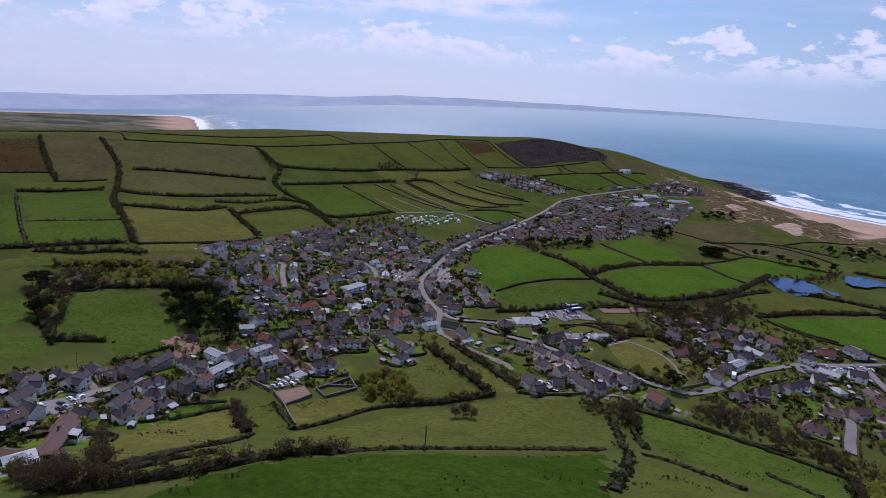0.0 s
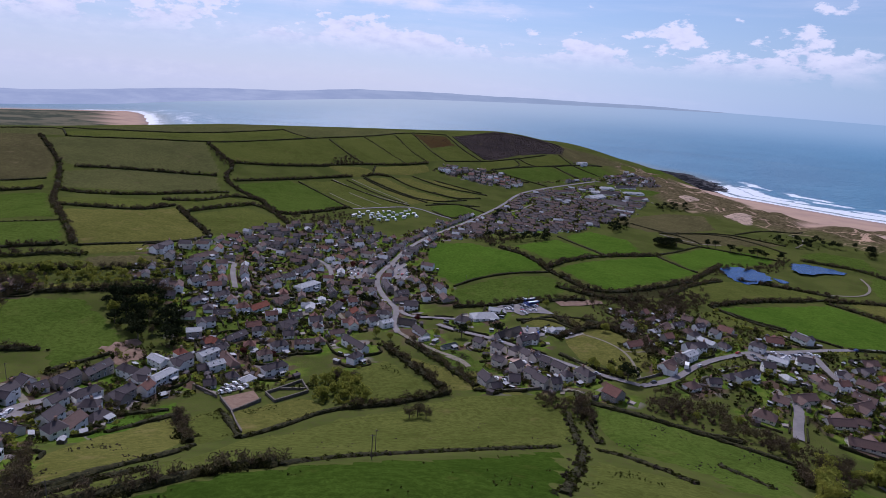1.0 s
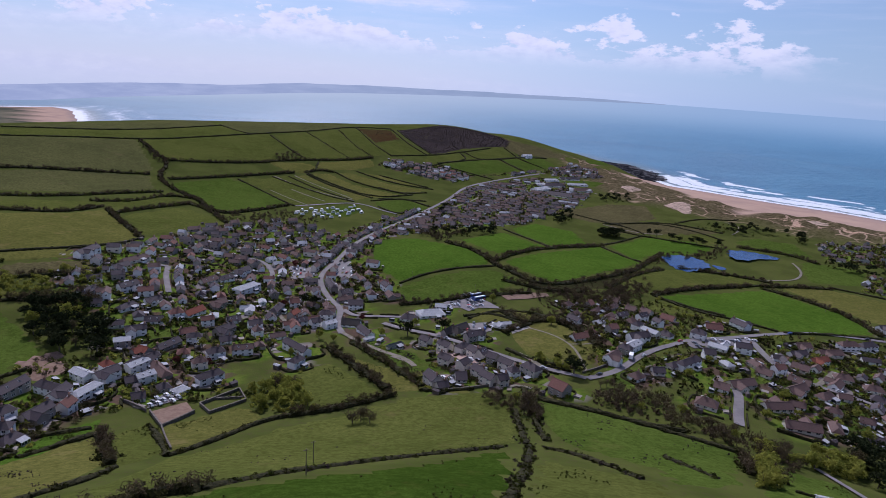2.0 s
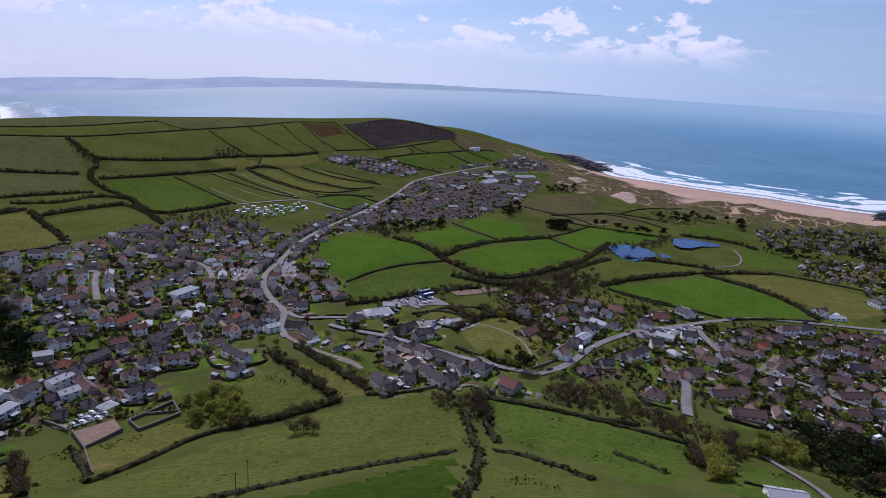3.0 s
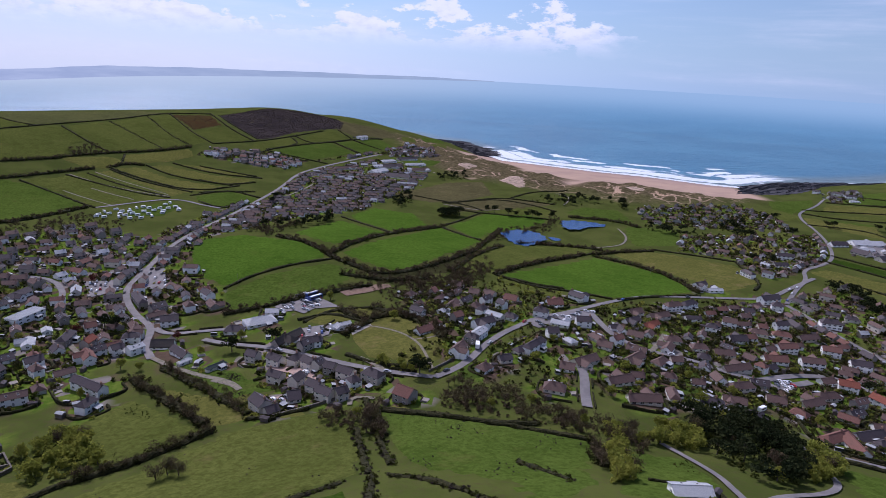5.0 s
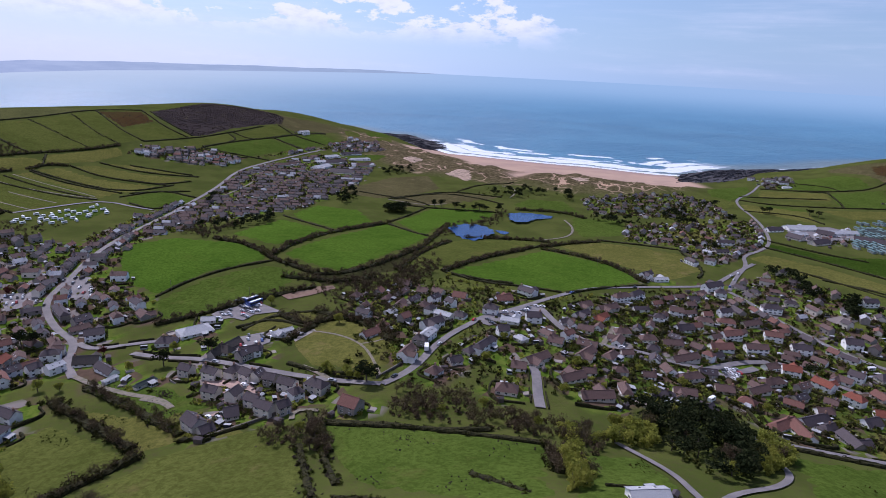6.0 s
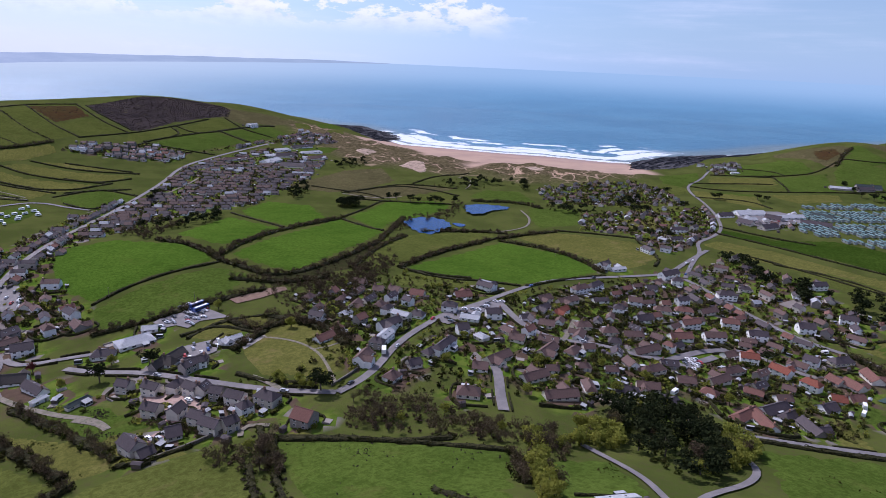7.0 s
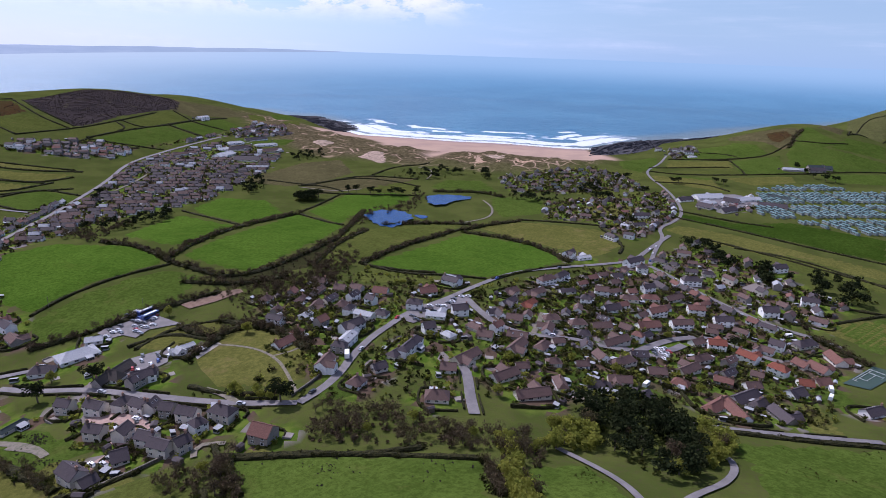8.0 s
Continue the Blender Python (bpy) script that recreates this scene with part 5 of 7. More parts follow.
field("mid", [(905, 681), (1019, 606), (1007, 580), (931, 647)])
field("green", [(1061, 637), (1139, 596), (1064, 538), (1003, 583)])
field("green", [(1194, 602), (1277, 636), (1339, 646), (1288, 591), (1277, 548), (1225, 561)])
field("green", [(1159, 592), (1206, 600), (1254, 473), (1204, 454), (1078, 540)])
field("pale", [(878, 660), (929, 590), (911, 570), (871, 537), (844, 626)])
field("pale", [(958, 584), (1052, 531), (1022, 508), (948, 534)])
field("green", [(1098, 507), (1188, 448), (1127, 425), (1079, 473)])
field("green", [(154, 179), (190, 214), (209, 205), (199, 182), (177, 163)])
field("green", [(283, 194), (366, 143), (269, 119), (221, 140), (274, 175)])
field("pale", [(33, 357), (44, 348), (74, 299), (49, 309), (33, 323)])
field("green", [(516, 243), (561, 225), (500, 203), (499, 211)])
field("rough", [(377, 843), (476, 868), (534, 813), (494, 803), (371, 795)])
field("rough", [(307, 908), (390, 956), (476, 921), (397, 852), (356, 851)])
field("green", [(570, 1473), (733, 1735), (645, 1507), (558, 1417)])
field("mid", [(585, 1426), (646, 1491), (588, 1355), (530, 1304)])
field("mid", [(504, 1430), (537, 1436), (525, 1385), (486, 1362)])
field("green", [(397, 1188), (500, 1174), (465, 1130), (388, 1148)])
field("dull", [(1797, 754), (1801, 678), (1579, 590), (1352, 578)])
field("green", [(1332, 569), (1381, 521), (1276, 482), (1229, 553)])
field("green", [(903, 640), (941, 596), (889, 565), (862, 602)])
field("pale", [(118, 286), (120, 289), (112, 290), (110, 289)])
field("green", [(402, 408), (420, 387), (402, 377), (388, 391)])
field("mid", [(549, 308), (578, 296), (555, 288), (534, 297)])
field("mid", [(404, 252), (408, 242), (394, 215), (360, 222)])
field("green", [(276, 277), (295, 278), (271, 259), (258, 258)])
field("rough", [(1346, 628), (1768, 708), (1625, 686), (1334, 583)])
field("mid", [(374, 827), (425, 840), (469, 855), (517, 794), (512, 770), (494, 753), (428, 781), (393, 809)])
field("rough", [(339, 1499), (408, 1472), (474, 1459), (478, 1427), (367, 1309), (332, 1350), (308, 1346)])
field("rough", [(376, 949), (438, 990), (505, 993), (475, 893), (409, 858), (366, 876)])
field("scrub", [(165, 511), (283, 562), (284, 529), (228, 507), (164, 489)])
field("heath", [(97, 1374), (142, 1415), (205, 1490), (253, 1484), (356, 1480), (366, 1438), (344, 1362), (304, 1338), (271, 1318), (230, 1294), (180, 1247), (155, 1233), (129, 1282), (109, 1327)])
field("rough", [(369, 1442), (360, 1476), (406, 1458), (480, 1430), (502, 1424), (430, 1348), (386, 1335), (373, 1353)])
field("rough", [(1206, 727), (1250, 697), (1312, 664), (1300, 643), (1248, 612), (1190, 600), (1164, 603), (1175, 624), (1184, 655), (1183, 713)])
field("bracken", [(1226, 668), (1263, 651), (1236, 624), (1188, 621), (1191, 641)])
field("blowout", [(536, 990), (552, 998), (570, 1016), (582, 1010), (578, 978), (562, 944), (547, 940), (550, 966)])
field("blowout", [(518, 1127), (558, 1164), (552, 1116), (520, 1096)])
field("blowout", [(742, 905), (762, 908), (772, 893), (748, 866), (738, 882)])
field("blowout", [(826, 836), (858, 850), (844, 822)])
field("green", [(560, 673), (616, 637), (559, 579), (510, 593), (527, 628)])
field("green", [(33, 376), (45, 368), (63, 333), (44, 336), (33, 343)])
field("green", [(298, 305), (317, 300), (289, 281), (276, 288)])
field("green", [(399, 246), (403, 229), (394, 215), (375, 223)])
field("green", [(156, 320), (164, 329), (170, 325), (166, 307), (152, 309)])
field("green", [(279, 256), (297, 257), (308, 247), (308, 236), (279, 242)])
field("pale", [(380, 201), (381, 193), (353, 172), (343, 181)])
field("green", [(405, 209), (421, 200), (406, 184), (391, 192)])
field("pale", [(508, 244), (545, 236), (554, 222), (509, 206), (504, 220)])
field("green", [(-124, 390), (-98, 404), (-92, 388), (-109, 370)])
field("green", [(-114, 436), (-104, 426), (-99, 410), (-113, 403), (-123, 412)])
field("green", [(257, 298), (289, 308), (277, 291), (255, 285)])
field("mid", [(665, 638), (710, 654), (764, 608), (749, 569), (697, 583)])
field("pale", [(622, 574), (691, 551), (658, 518), (587, 534)])
field("mid", [(856, 718), (884, 714), (880, 665), (815, 642)])
field("green", [(195, 409), (213, 415), (243, 401), (200, 360), (174, 343)])
field("lush", [(-113, 223), (-112, 251), (-101, 277), (-98, 263), (-105, 235), (-111, 220)])
yard("tarmac", [(82, 470), (108, 492), (112, 484), (125, 450), (99, 456), (86, 457)])
yard("tarmac", [(88, 419), (112, 418), (106, 399), (85, 391)])
yard("tarmac", [(-50, 569), (-25, 570), (-24, 546), (-41, 536)])
yard("tarmac", [(-11, 593), (8, 587), (11, 540), (-5, 545)])
yard("soil", [(132, 482), (144, 487), (153, 490), (173, 487), (173, 480), (152, 473), (135, 471)])
yard("tarmac", [(-172, 218), (-160, 246), (-148, 248), (-150, 224), (-161, 201)])
yard("paver", [(64, 363), (75, 362), (83, 349), (86, 334), (78, 325), (73, 324), (67, 343)])
yard("paver", [(74, 345), (84, 350), (88, 340), (86, 332), (79, 324), (73, 324)])
yard("paver", [(59, 322), (68, 326), (69, 320), (61, 313)])
yard("tarmac", [(359, 283), (370, 280), (368, 273), (355, 268), (354, 275)])
yard("soil", [(-82, 286), (-69, 299), (-62, 286), (-71, 267)])
yard("tarmac", [(-85, 290), (-73, 302), (-72, 312), (-83, 307)])
yard("court", [(433, 202), (475, 201), (477, 188), (437, 189)])
yard("earth", [(530, 319), (557, 317), (553, 305), (529, 304)])
yard("tarmac", [(812, 546), (867, 516), (868, 478), (829, 464), (758, 462), (762, 502)])
yard("tarmac", [(233, 374), (264, 387), (302, 395), (295, 379), (267, 372), (237, 364)])
yard("gravel", [(120, 407), (134, 411), (135, 403), (119, 391)])
yard("tarmac", [(87, 468), (109, 476), (117, 462), (99, 447)])
pond([(371, 669), (391, 684), (415, 674), (420, 651), (412, 630), (395, 625), (382, 614), (370, 612), (365, 625), (365, 640)])
pond([(491, 721), (514, 722), (540, 695), (536, 680), (505, 684), (488, 673), (473, 677), (472, 693)])
pond([(428, 656), (439, 650), (438, 638), (425, 636)])

# ---- roads, tracks ----
road(4.8, [(4, 409), (-1, 435), (3, 468), (-10, 495), (-19, 535), (-17, 559), (-5, 591), (7, 636), (31, 694), (69, 776), (107, 859), (157, 954), (197, 1048), (267, 1114), (373, 1193)])
road(4.3, [(4, 465), (11, 450), (33, 446), (55, 440)])
road(4.3, [(-141, 523), (-137, 501), (-125, 467)])
road(4.3, [(-135, 587), (-102, 581), (-72, 577), (-60, 548), (-60, 534)])
road(4.3, [(-141, 523), (-157, 520), (-171, 519)])
road(3.9, [(66, 828), (43, 849), (27, 870), (1, 877), (-69, 824)])
road(1.9, [(-113, 969), (-62, 927), (9, 889)])
road(1.9, [(-85, 986), (-9, 917), (6, 898)])
road(1.9, [(-110, 899), (-54, 838)])
road(1.9, [(-82, 915), (-32, 869)])
road(3.4, [(3, 413), (16, 389), (24, 378), (31, 368), (39, 360), (45, 351), (48, 340)])
road(5.6, [(-166, 210), (-162, 222), (-158, 238), (-157, 255), (-152, 262), (-146, 282)])
road(3.4, [(-179, 275), (-164, 265), (-155, 254)])
road(3.4, [(-47, 465), (-42, 446), (-36, 433)])
road(4.4, [(33, 430), (47, 413), (67, 397), (88, 369), (117, 333), (143, 314)])
road(4.6, [(143, 314), (158, 320), (172, 330), (186, 344), (207, 360), (229, 372), (243, 381), (282, 392), (320, 409), (371, 428), (408, 427), (460, 416), (501, 405), (551, 423), (607, 440)])
road(4.0, [(508, 392), (556, 420), (594, 438), (621, 464), (656, 470), (703, 487), (769, 543), (823, 602), (857, 648), (905, 691), (973, 711), (1051, 754)])
road(5.4, [(296, 388), (287, 362), (283, 342), (287, 326), (299, 317), (316, 309), (325, 300), (334, 290), (349, 284), (353, 273)])
road(5.2, [(349, 284), (384, 289), (408, 286), (422, 279), (425, 264), (427, 250), (430, 238)])
road(5.2, [(365, 288), (368, 277), (391, 280)])
road(4.7, [(505, 390), (499, 362), (490, 339), (485, 303), (482, 277), (484, 257), (488, 242), (487, 224)])
road(5.2, [(203, 263), (213, 279), (223, 293), (229, 305)])
road(4.3, [(289, 212), (310, 194), (334, 177), (362, 157)])
road(2.9, [(212, 222), (212, 210), (211, 198), (208, 187), (202, 177), (192, 160)], True)
road(2.9, [(272, 193), (270, 185), (264, 178), (254, 173), (240, 170), (227, 170), (214, 169), (200, 164), (192, 160)], True)
road(2.6, [(542, 668), (529, 634), (504, 606), (481, 598), (443, 601)])
road(2.1, [(586, 885), (596, 864), (573, 827), (548, 805)])
road(3.4, [(329, 347), (306, 329), (293, 320)])
road(3.0, [(155, 899), (188, 943), (208, 977)])
road(2.6, [(367, 840), (404, 798), (438, 799)])
road(2.6, [(94, 300), (97, 309), (107, 302)])
road(2.6, [(35, 360), (44, 350), (47, 343)])
road(3.4, [(121, 331), (119, 342), (113, 355)])
road(1.7, [(126, 410), (141, 395), (149, 380), (152, 362), (150, 345), (146, 324)])
road(1.5, [(151, 368), (163, 367), (172, 372)])
road(2.6, [(315, 1098), (396, 1148), (423, 1169)])


# ---- hedges and tree lines ----
hedge_line([(-511, 962), (-415, 1005), (-332, 1037), (-272, 1077), (-180, 1166), (-73, 1265), (1, 1359), (84, 1382)])
hedge_line([(-675, 916), (-556, 1032), (-511, 962)])
hedge_line([(-550, 1025), (-476, 1039), (-391, 1067), (-307, 1122), (-241, 1201)])
hedge_line([(-242, 1207), (-212, 1176), (-180, 1166)])
tree_line([(-541, 947), (-485, 877), (-459, 843)])
tree_line([(-611, 909), (-552, 827), (-508, 773), (-486, 746)])
tree_line([(-454, 835), (-406, 739), (-381, 681), (-330, 600), (-286, 534), (-257, 491)])
tree_line([(-433, 838), (-395, 857), (-336, 872), (-270, 896)])
tree_line([(-400, 731), (-358, 716), (-318, 732), (-274, 786), (-233, 823)])
tree_line([(-351, 635), (-314, 627), (-272, 640), (-257, 698)])
tree_line([(-326, 1034), (-287, 984), (-261, 956), (-260, 896), (-232, 850), (-185, 802)])
tree_line([(-264, 966), (-197, 991), (-129, 1032)])
tree_line([(-129, 1035), (-93, 1065), (-15, 1106), (37, 1148)])
tree_line([(-242, 887), (-199, 918), (-161, 946), (-87, 1001)])
hedge_line([(-147, 1178), (-110, 1120), (-74, 1077)])
bank_line([(-87, 1243), (-39, 1169), (-5, 1129)])
bank_line([(-30, 1306), (4, 1204), (37, 1158)])
hedge_line([(5, 1353), (38, 1236), (73, 1182)])
hedge_line([(83, 1375), (109, 1280), (146, 1221)])
hedge_line([(73, 1178), (146, 1217), (221, 1267), (296, 1323)])
hedge_line([(-552, 742), (-524, 762), (-505, 772)])
hedge_line([(-487, 743), (-467, 751), (-439, 775)])
tree_line([(-499, 694), (-473, 700), (-455, 708), (-420, 730)])
bank_line([(-390, 550), (-352, 537), (-323, 540), (-302, 554)])
hedge_line([(-491, 680), (-379, 527), (-319, 448)])
tree_line([(-339, 447), (-316, 452), (-294, 465), (-264, 486)])
hedge_line([(-254, 489), (-221, 519), (-190, 560), (-183, 589)])
tree_line([(-247, 684), (-214, 631), (-183, 589)])
tree_line([(-235, 675), (-213, 729), (-189, 772)])
tree_line([(-280, 724), (-245, 743), (-222, 812), (-185, 802)])
tree_line([(-189, 772), (-162, 752), (-129, 691)])
tree_line([(-185, 802), (-146, 726), (-109, 776), (-77, 827)])
hedge_line([(-160, 931), (-117, 888), (-69, 824)])
hedge_line([(-115, 965), (-62, 927), (-16, 892), (9, 885)])
hedge_line([(-93, 978), (-44, 931), (0, 895)])
hedge_line([(-68, 1003), (-28, 960), (35, 916)])
tree_line([(-70, 1010), (-51, 1035), (-27, 1034)])
hedge_line([(-66, 1007), (-24, 968), (39, 919), (99, 959)])
hedge_line([(-24, 1036), (12, 992), (90, 958)])
hedge_line([(12, 1057), (65, 1021), (136, 1005)])
hedge_line([(-54, 1077), (-56, 1032)])
hedge_line([(33, 898), (84, 934), (119, 890)])
hedge_line([(42, 867), (66, 828), (106, 848)])
hedge_line([(157, 1161), (217, 1127), (228, 1128)])
hedge_line([(220, 1264), (232, 1225), (164, 1179)])
hedge_line([(232, 1225), (295, 1253), (426, 1341)])
hedge_line([(302, 1256), (341, 1199)])
hedge_line([(351, 1283), (396, 1236)])
hedge_line([(332, 1346), (351, 1283)])
hedge_line([(116, 1119), (164, 1172)])
hedge_line([(51, 524), (74, 543), (107, 556), (136, 559), (145, 562)])
tree_line([(142, 584), (146, 561), (157, 542), (167, 518)])
tree_line([(110, 656), (130, 627), (142, 584)])
tree_line([(143, 573), (177, 611), (233, 663), (313, 709)])
hedge_line([(203, 771), (221, 710), (231, 669)])
hedge_line([(316, 716), (400, 786)])
hedge_line([(310, 702), (319, 654), (328, 636)])
hedge_line([(344, 895), (375, 856), (403, 827), (409, 796)])
tree_line([(48, 472), (85, 475), (129, 484), (159, 488)])
tree_line([(167, 518), (189, 510), (232, 531), (298, 583)])
tree_line([(302, 591), (352, 655), (385, 696)])
hedge_line([(276, 503), (351, 545), (438, 577)])
hedge_line([(275, 500), (290, 473), (315, 452)])
tree_line([(-308, 443), (-278, 447), (-261, 463), (-242, 470)])
tree_line([(-280, 420), (-256, 431), (-226, 446), (-177, 479)])
tree_line([(-246, 387), (-231, 400), (-209, 412), (-185, 431)])
tree_line([(-262, 370), (-238, 339), (-214, 312)])
tree_line([(-212, 309), (-209, 314), (-189, 323)])
hedge_line([(-171, 299), (-163, 317), (-156, 330)])
hedge_line([(-131, 220), (-123, 248), (-99, 265)])
hedge_line([(-109, 228), (-96, 257), (-92, 260)])
tree_line([(-93, 258), (-80, 233), (-72, 215)])
hedge_line([(-86, 143), (-78, 146), (-73, 167), (-68, 181), (-68, 209)])
hedge_line([(-77, 270), (-68, 253), (-56, 225)])
hedge_line([(-56, 225), (-42, 253), (-29, 275), (-7, 284)])
hedge_line([(-84, 132), (-74, 141), (-60, 152)])
tree_line([(-87, 126), (-74, 125), (-62, 128), (-50, 133), (-39, 146), (-25, 150)])
scrub_line([(-25, 150), (-1, 181), (31, 209), (72, 225)])
scrub_line([(91, 276), (87, 253), (83, 229)])
scrub_line([(103, 304), (99, 277), (96, 255), (93, 234)])
scrub_line([(89, 224), (99, 214), (105, 198), (108, 181)])
scrub_line([(84, 227), (70, 188), (49, 138)])
hedge_line([(104, 291), (125, 278), (145, 260), (167, 251)])
scrub_line([(137, 217), (141, 207), (144, 195)])
tree_line([(-4, 381), (11, 350), (30, 310)])
tree_line([(-18, 279), (5, 287), (32, 302)])
tree_line([(11, 389), (29, 356), (49, 312)])
hedge_line([(48, 307), (60, 304), (76, 305)])
tree_line([(124, 442), (133, 412), (157, 423), (169, 400), (173, 370)])
hedge_line([(93, 436), (115, 441), (133, 412)])
tree_line([(239, 511), (288, 566), (341, 608)])
tree_line([(370, 624), (413, 623), (457, 589)])
tree_line([(275, 499), (328, 533), (423, 574)])
tree_line([(430, 564), (448, 531), (458, 484), (446, 433)])
hedge_line([(275, 499), (292, 457), (316, 446), (342, 422)])
hedge_line([(346, 420), (398, 429), (441, 425)])
tree_line([(436, 572), (478, 575), (513, 568)])
hedge_line([(517, 572), (550, 534), (573, 505)])
hedge_line([(569, 502), (535, 441), (509, 427)])
hedge_line([(679, 486), (691, 416), (694, 357), (704, 275)])
hedge_line([(712, 497), (723, 435), (740, 398)])
hedge_line([(627, 380), (647, 324), (633, 250)])
hedge_line([(628, 411), (634, 355), (634, 280), (636, 251)])
hedge_line([(903, 682), (919, 640), (988, 586), (1066, 537), (1201, 453)])
hedge_line([(1009, 723), (1065, 642), (1132, 610), (1164, 608), (1210, 608)])
hedge_line([(1210, 608), (1235, 566), (1284, 549)])
hedge_line([(1065, 642), (1030, 601), (1002, 575)])
hedge_line([(927, 700), (994, 649), (1026, 618)])
hedge_line([(839, 625), (893, 576), (877, 530)])
hedge_line([(1071, 739), (1093, 659), (1086, 634)])
tree_line([(1177, 600), (1223, 615), (1287, 631)])
hedge_line([(377, 843), (479, 875), (537, 811)])
hedge_line([(494, 867), (559, 908), (618, 899)])
tree_line([(517, 739), (566, 703), (573, 665)])
hedge_line([(44, 916), (77, 922), (116, 925)])
tree_line([(145, 519), (174, 496), (189, 493), (211, 495)])
hedge_line([(96, 430), (117, 445), (145, 440)])
tree_line([(145, 438), (152, 429), (171, 387), (168, 365)])
tree_line([(114, 394), (137, 412)])
hedge_line([(289, 207), (306, 192), (327, 174), (354, 155)])
tree_line([(181, 229), (174, 215), (167, 204)])
tree_line([(184, 219), (179, 206), (175, 197)])
tree_line([(104, 292), (101, 276), (99, 263)])
hedge_line([(104, 290), (121, 278), (139, 266), (180, 231)])
hedge_line([(108, 362), (118, 344), (130, 334), (142, 329)])
hedge_line([(521, 245), (570, 228)])
hedge_line([(547, 295), (556, 256), (570, 228)])
hedge_line([(411, 316), (414, 282), (412, 257)])
tree_line([(488, 242), (480, 217), (474, 202)])
hedge_line([(370, 846), (416, 856), (470, 858), (501, 815), (514, 773)])
hedge_line([(367, 813), (399, 787), (424, 773), (483, 736)])
hedge_line([(1352, 578), (1634, 667), (1732, 654)])
hedge_line([(1352, 578), (1565, 584)])
hedge_line([(230, 1273), (253, 1235), (303, 1255), (356, 1293), (429, 1338)])
hedge_line([(303, 1255), (335, 1201)])
hedge_line([(165, 1175), (188, 1198), (252, 1232)])
hedge_line([(165, 1172), (211, 1148), (261, 1116)])
hedge_line([(97, 1374), (109, 1327), (129, 1282), (155, 1233)])
hedge_line([(1019, 709), (1043, 670), (1062, 640)])
hedge_line([(50, 1054), (85, 1037), (127, 1015)])
hedge_line([(47, 982), (79, 960), (123, 980)])

# ---- woods ----
copse("dark", 30, [(246, 249), (284, 247), (298, 215), (238, 177), (222, 180), (233, 218)])
copse("bare", 38, [(148, 306), (177, 286), (196, 251), (215, 228), (193, 214), (190, 233), (149, 267), (133, 284)])
copse("dark", 26, [(-195, 407), (-159, 429), (-127, 370), (-149, 350), (-176, 374)])
copse("bare", 26, [(-203, 416), (-166, 450), (-157, 424), (-195, 407)])
copse("bare", 30, [(-275, 395), (-240, 425), (-242, 380), (-213, 313), (-240, 338)])
copse("light", 40, [(-278, 418), (-178, 482), (-167, 452), (-242, 394)])
copse("light", 18, [(-45, 307), (-23, 334), (-6, 291), (-32, 283)])
copse("bare", 36, [(-134, 721), (-80, 781), (-21, 762), (-56, 686), (-118, 675)])
copse("bare", 16, [(-130, 1069), (-98, 1111), (-74, 1074), (-120, 1035)])
copse("bare", 12, [(-317, 1012), (-276, 976), (-261, 956), (-276, 946)])
copse("bare", 46, [(211, 481), (242, 510), (287, 542), (281, 511), (219, 461), (189, 467), (176, 501)])
copse("bare", 34, [(335, 632), (394, 702), (427, 706), (495, 745), (499, 716), (431, 673)])
copse("bare", 56, [(155, 488), (232, 516), (269, 500), (180, 395), (159, 426)])
copse("bare", 34, [(-113, 144), (-88, 137), (-113, 186), (-76, 127), (-93, 125)])
copse("light", 14, [(233, 244), (243, 227), (223, 213), (205, 223)])
copse("dark", 14, [(611, 433), (624, 402), (583, 349), (555, 349), (581, 406)])
copse("dark", 10, [(582, 333), (610, 332), (559, 301), (545, 310)])
copse("dark", 10, [(614, 281), (624, 259), (592, 239), (554, 252)])
copse("dark", 8, [(607, 301), (620, 292), (555, 264), (559, 274)])
copse("dark", 16, [(527, 874), (578, 873), (641, 838), (644, 799), (566, 795), (512, 833)])
copse("dark", 12, [(292, 860), (335, 897), (329, 862), (294, 825)])
copse("dark", 14, [(99, 716), (124, 744), (162, 757), (196, 782), (189, 735), (144, 701)])
copse("light", 24, [(289, 207), (293, 198), (279, 186), (252, 180), (263, 193)])
copse("dark", 9, [(589, 673), (642, 621), (608, 599), (566, 641)])
copse("bare", 24, [(81, 704), (134, 725), (160, 758), (143, 719), (102, 662)])
copse("light", 4, [(129, 341), (148, 326), (133, 321), (115, 346)])
copse("bare", 9, [(77, 297), (103, 288), (99, 263), (80, 282)])
copse("light", 30, [(197, 240), (201, 234), (166, 189), (158, 189)])
copse("dark", 9, [(672, 820), (654, 784), (619, 756), (638, 792)])
copse("dark", 14, [(336, 785), (362, 776), (356, 759), (333, 767)])
copse("dark", 12, [(444, 1054), (501, 1055), (485, 1017), (431, 1010)])
copse("dark", 9, [(691, 652), (739, 647), (705, 616), (674, 621)])
lone_tree("dark", 414, 790)
lone_tree("dark", 423, 786)
lone_tree("dark", 435, 768)
lone_tree("dark", 443, 761)
lone_tree("dark", 456, 754)
lone_tree("dark", 463, 751)
lone_tree("dark", 470, 746)
lone_tree("dark", 486, 740)
lone_tree("dark", 349, 781)
lone_tree("dark", 357, 778)
lone_tree("dark", 364, 775)
lone_tree("dark", 609, 489)
lone_tree("dark", 596, 505)
lone_tree("dark", 912, 573)
lone_tree("dark", 912, 560)
lone_tree("dark", 1100, 545)
lone_tree("dark", 1088, 525)
lone_tree("dark", 1074, 506)
lone_tree("dark", 1070, 487)
lone_tree("dark", 1076, 475)
lone_tree("dark", 854, 607)
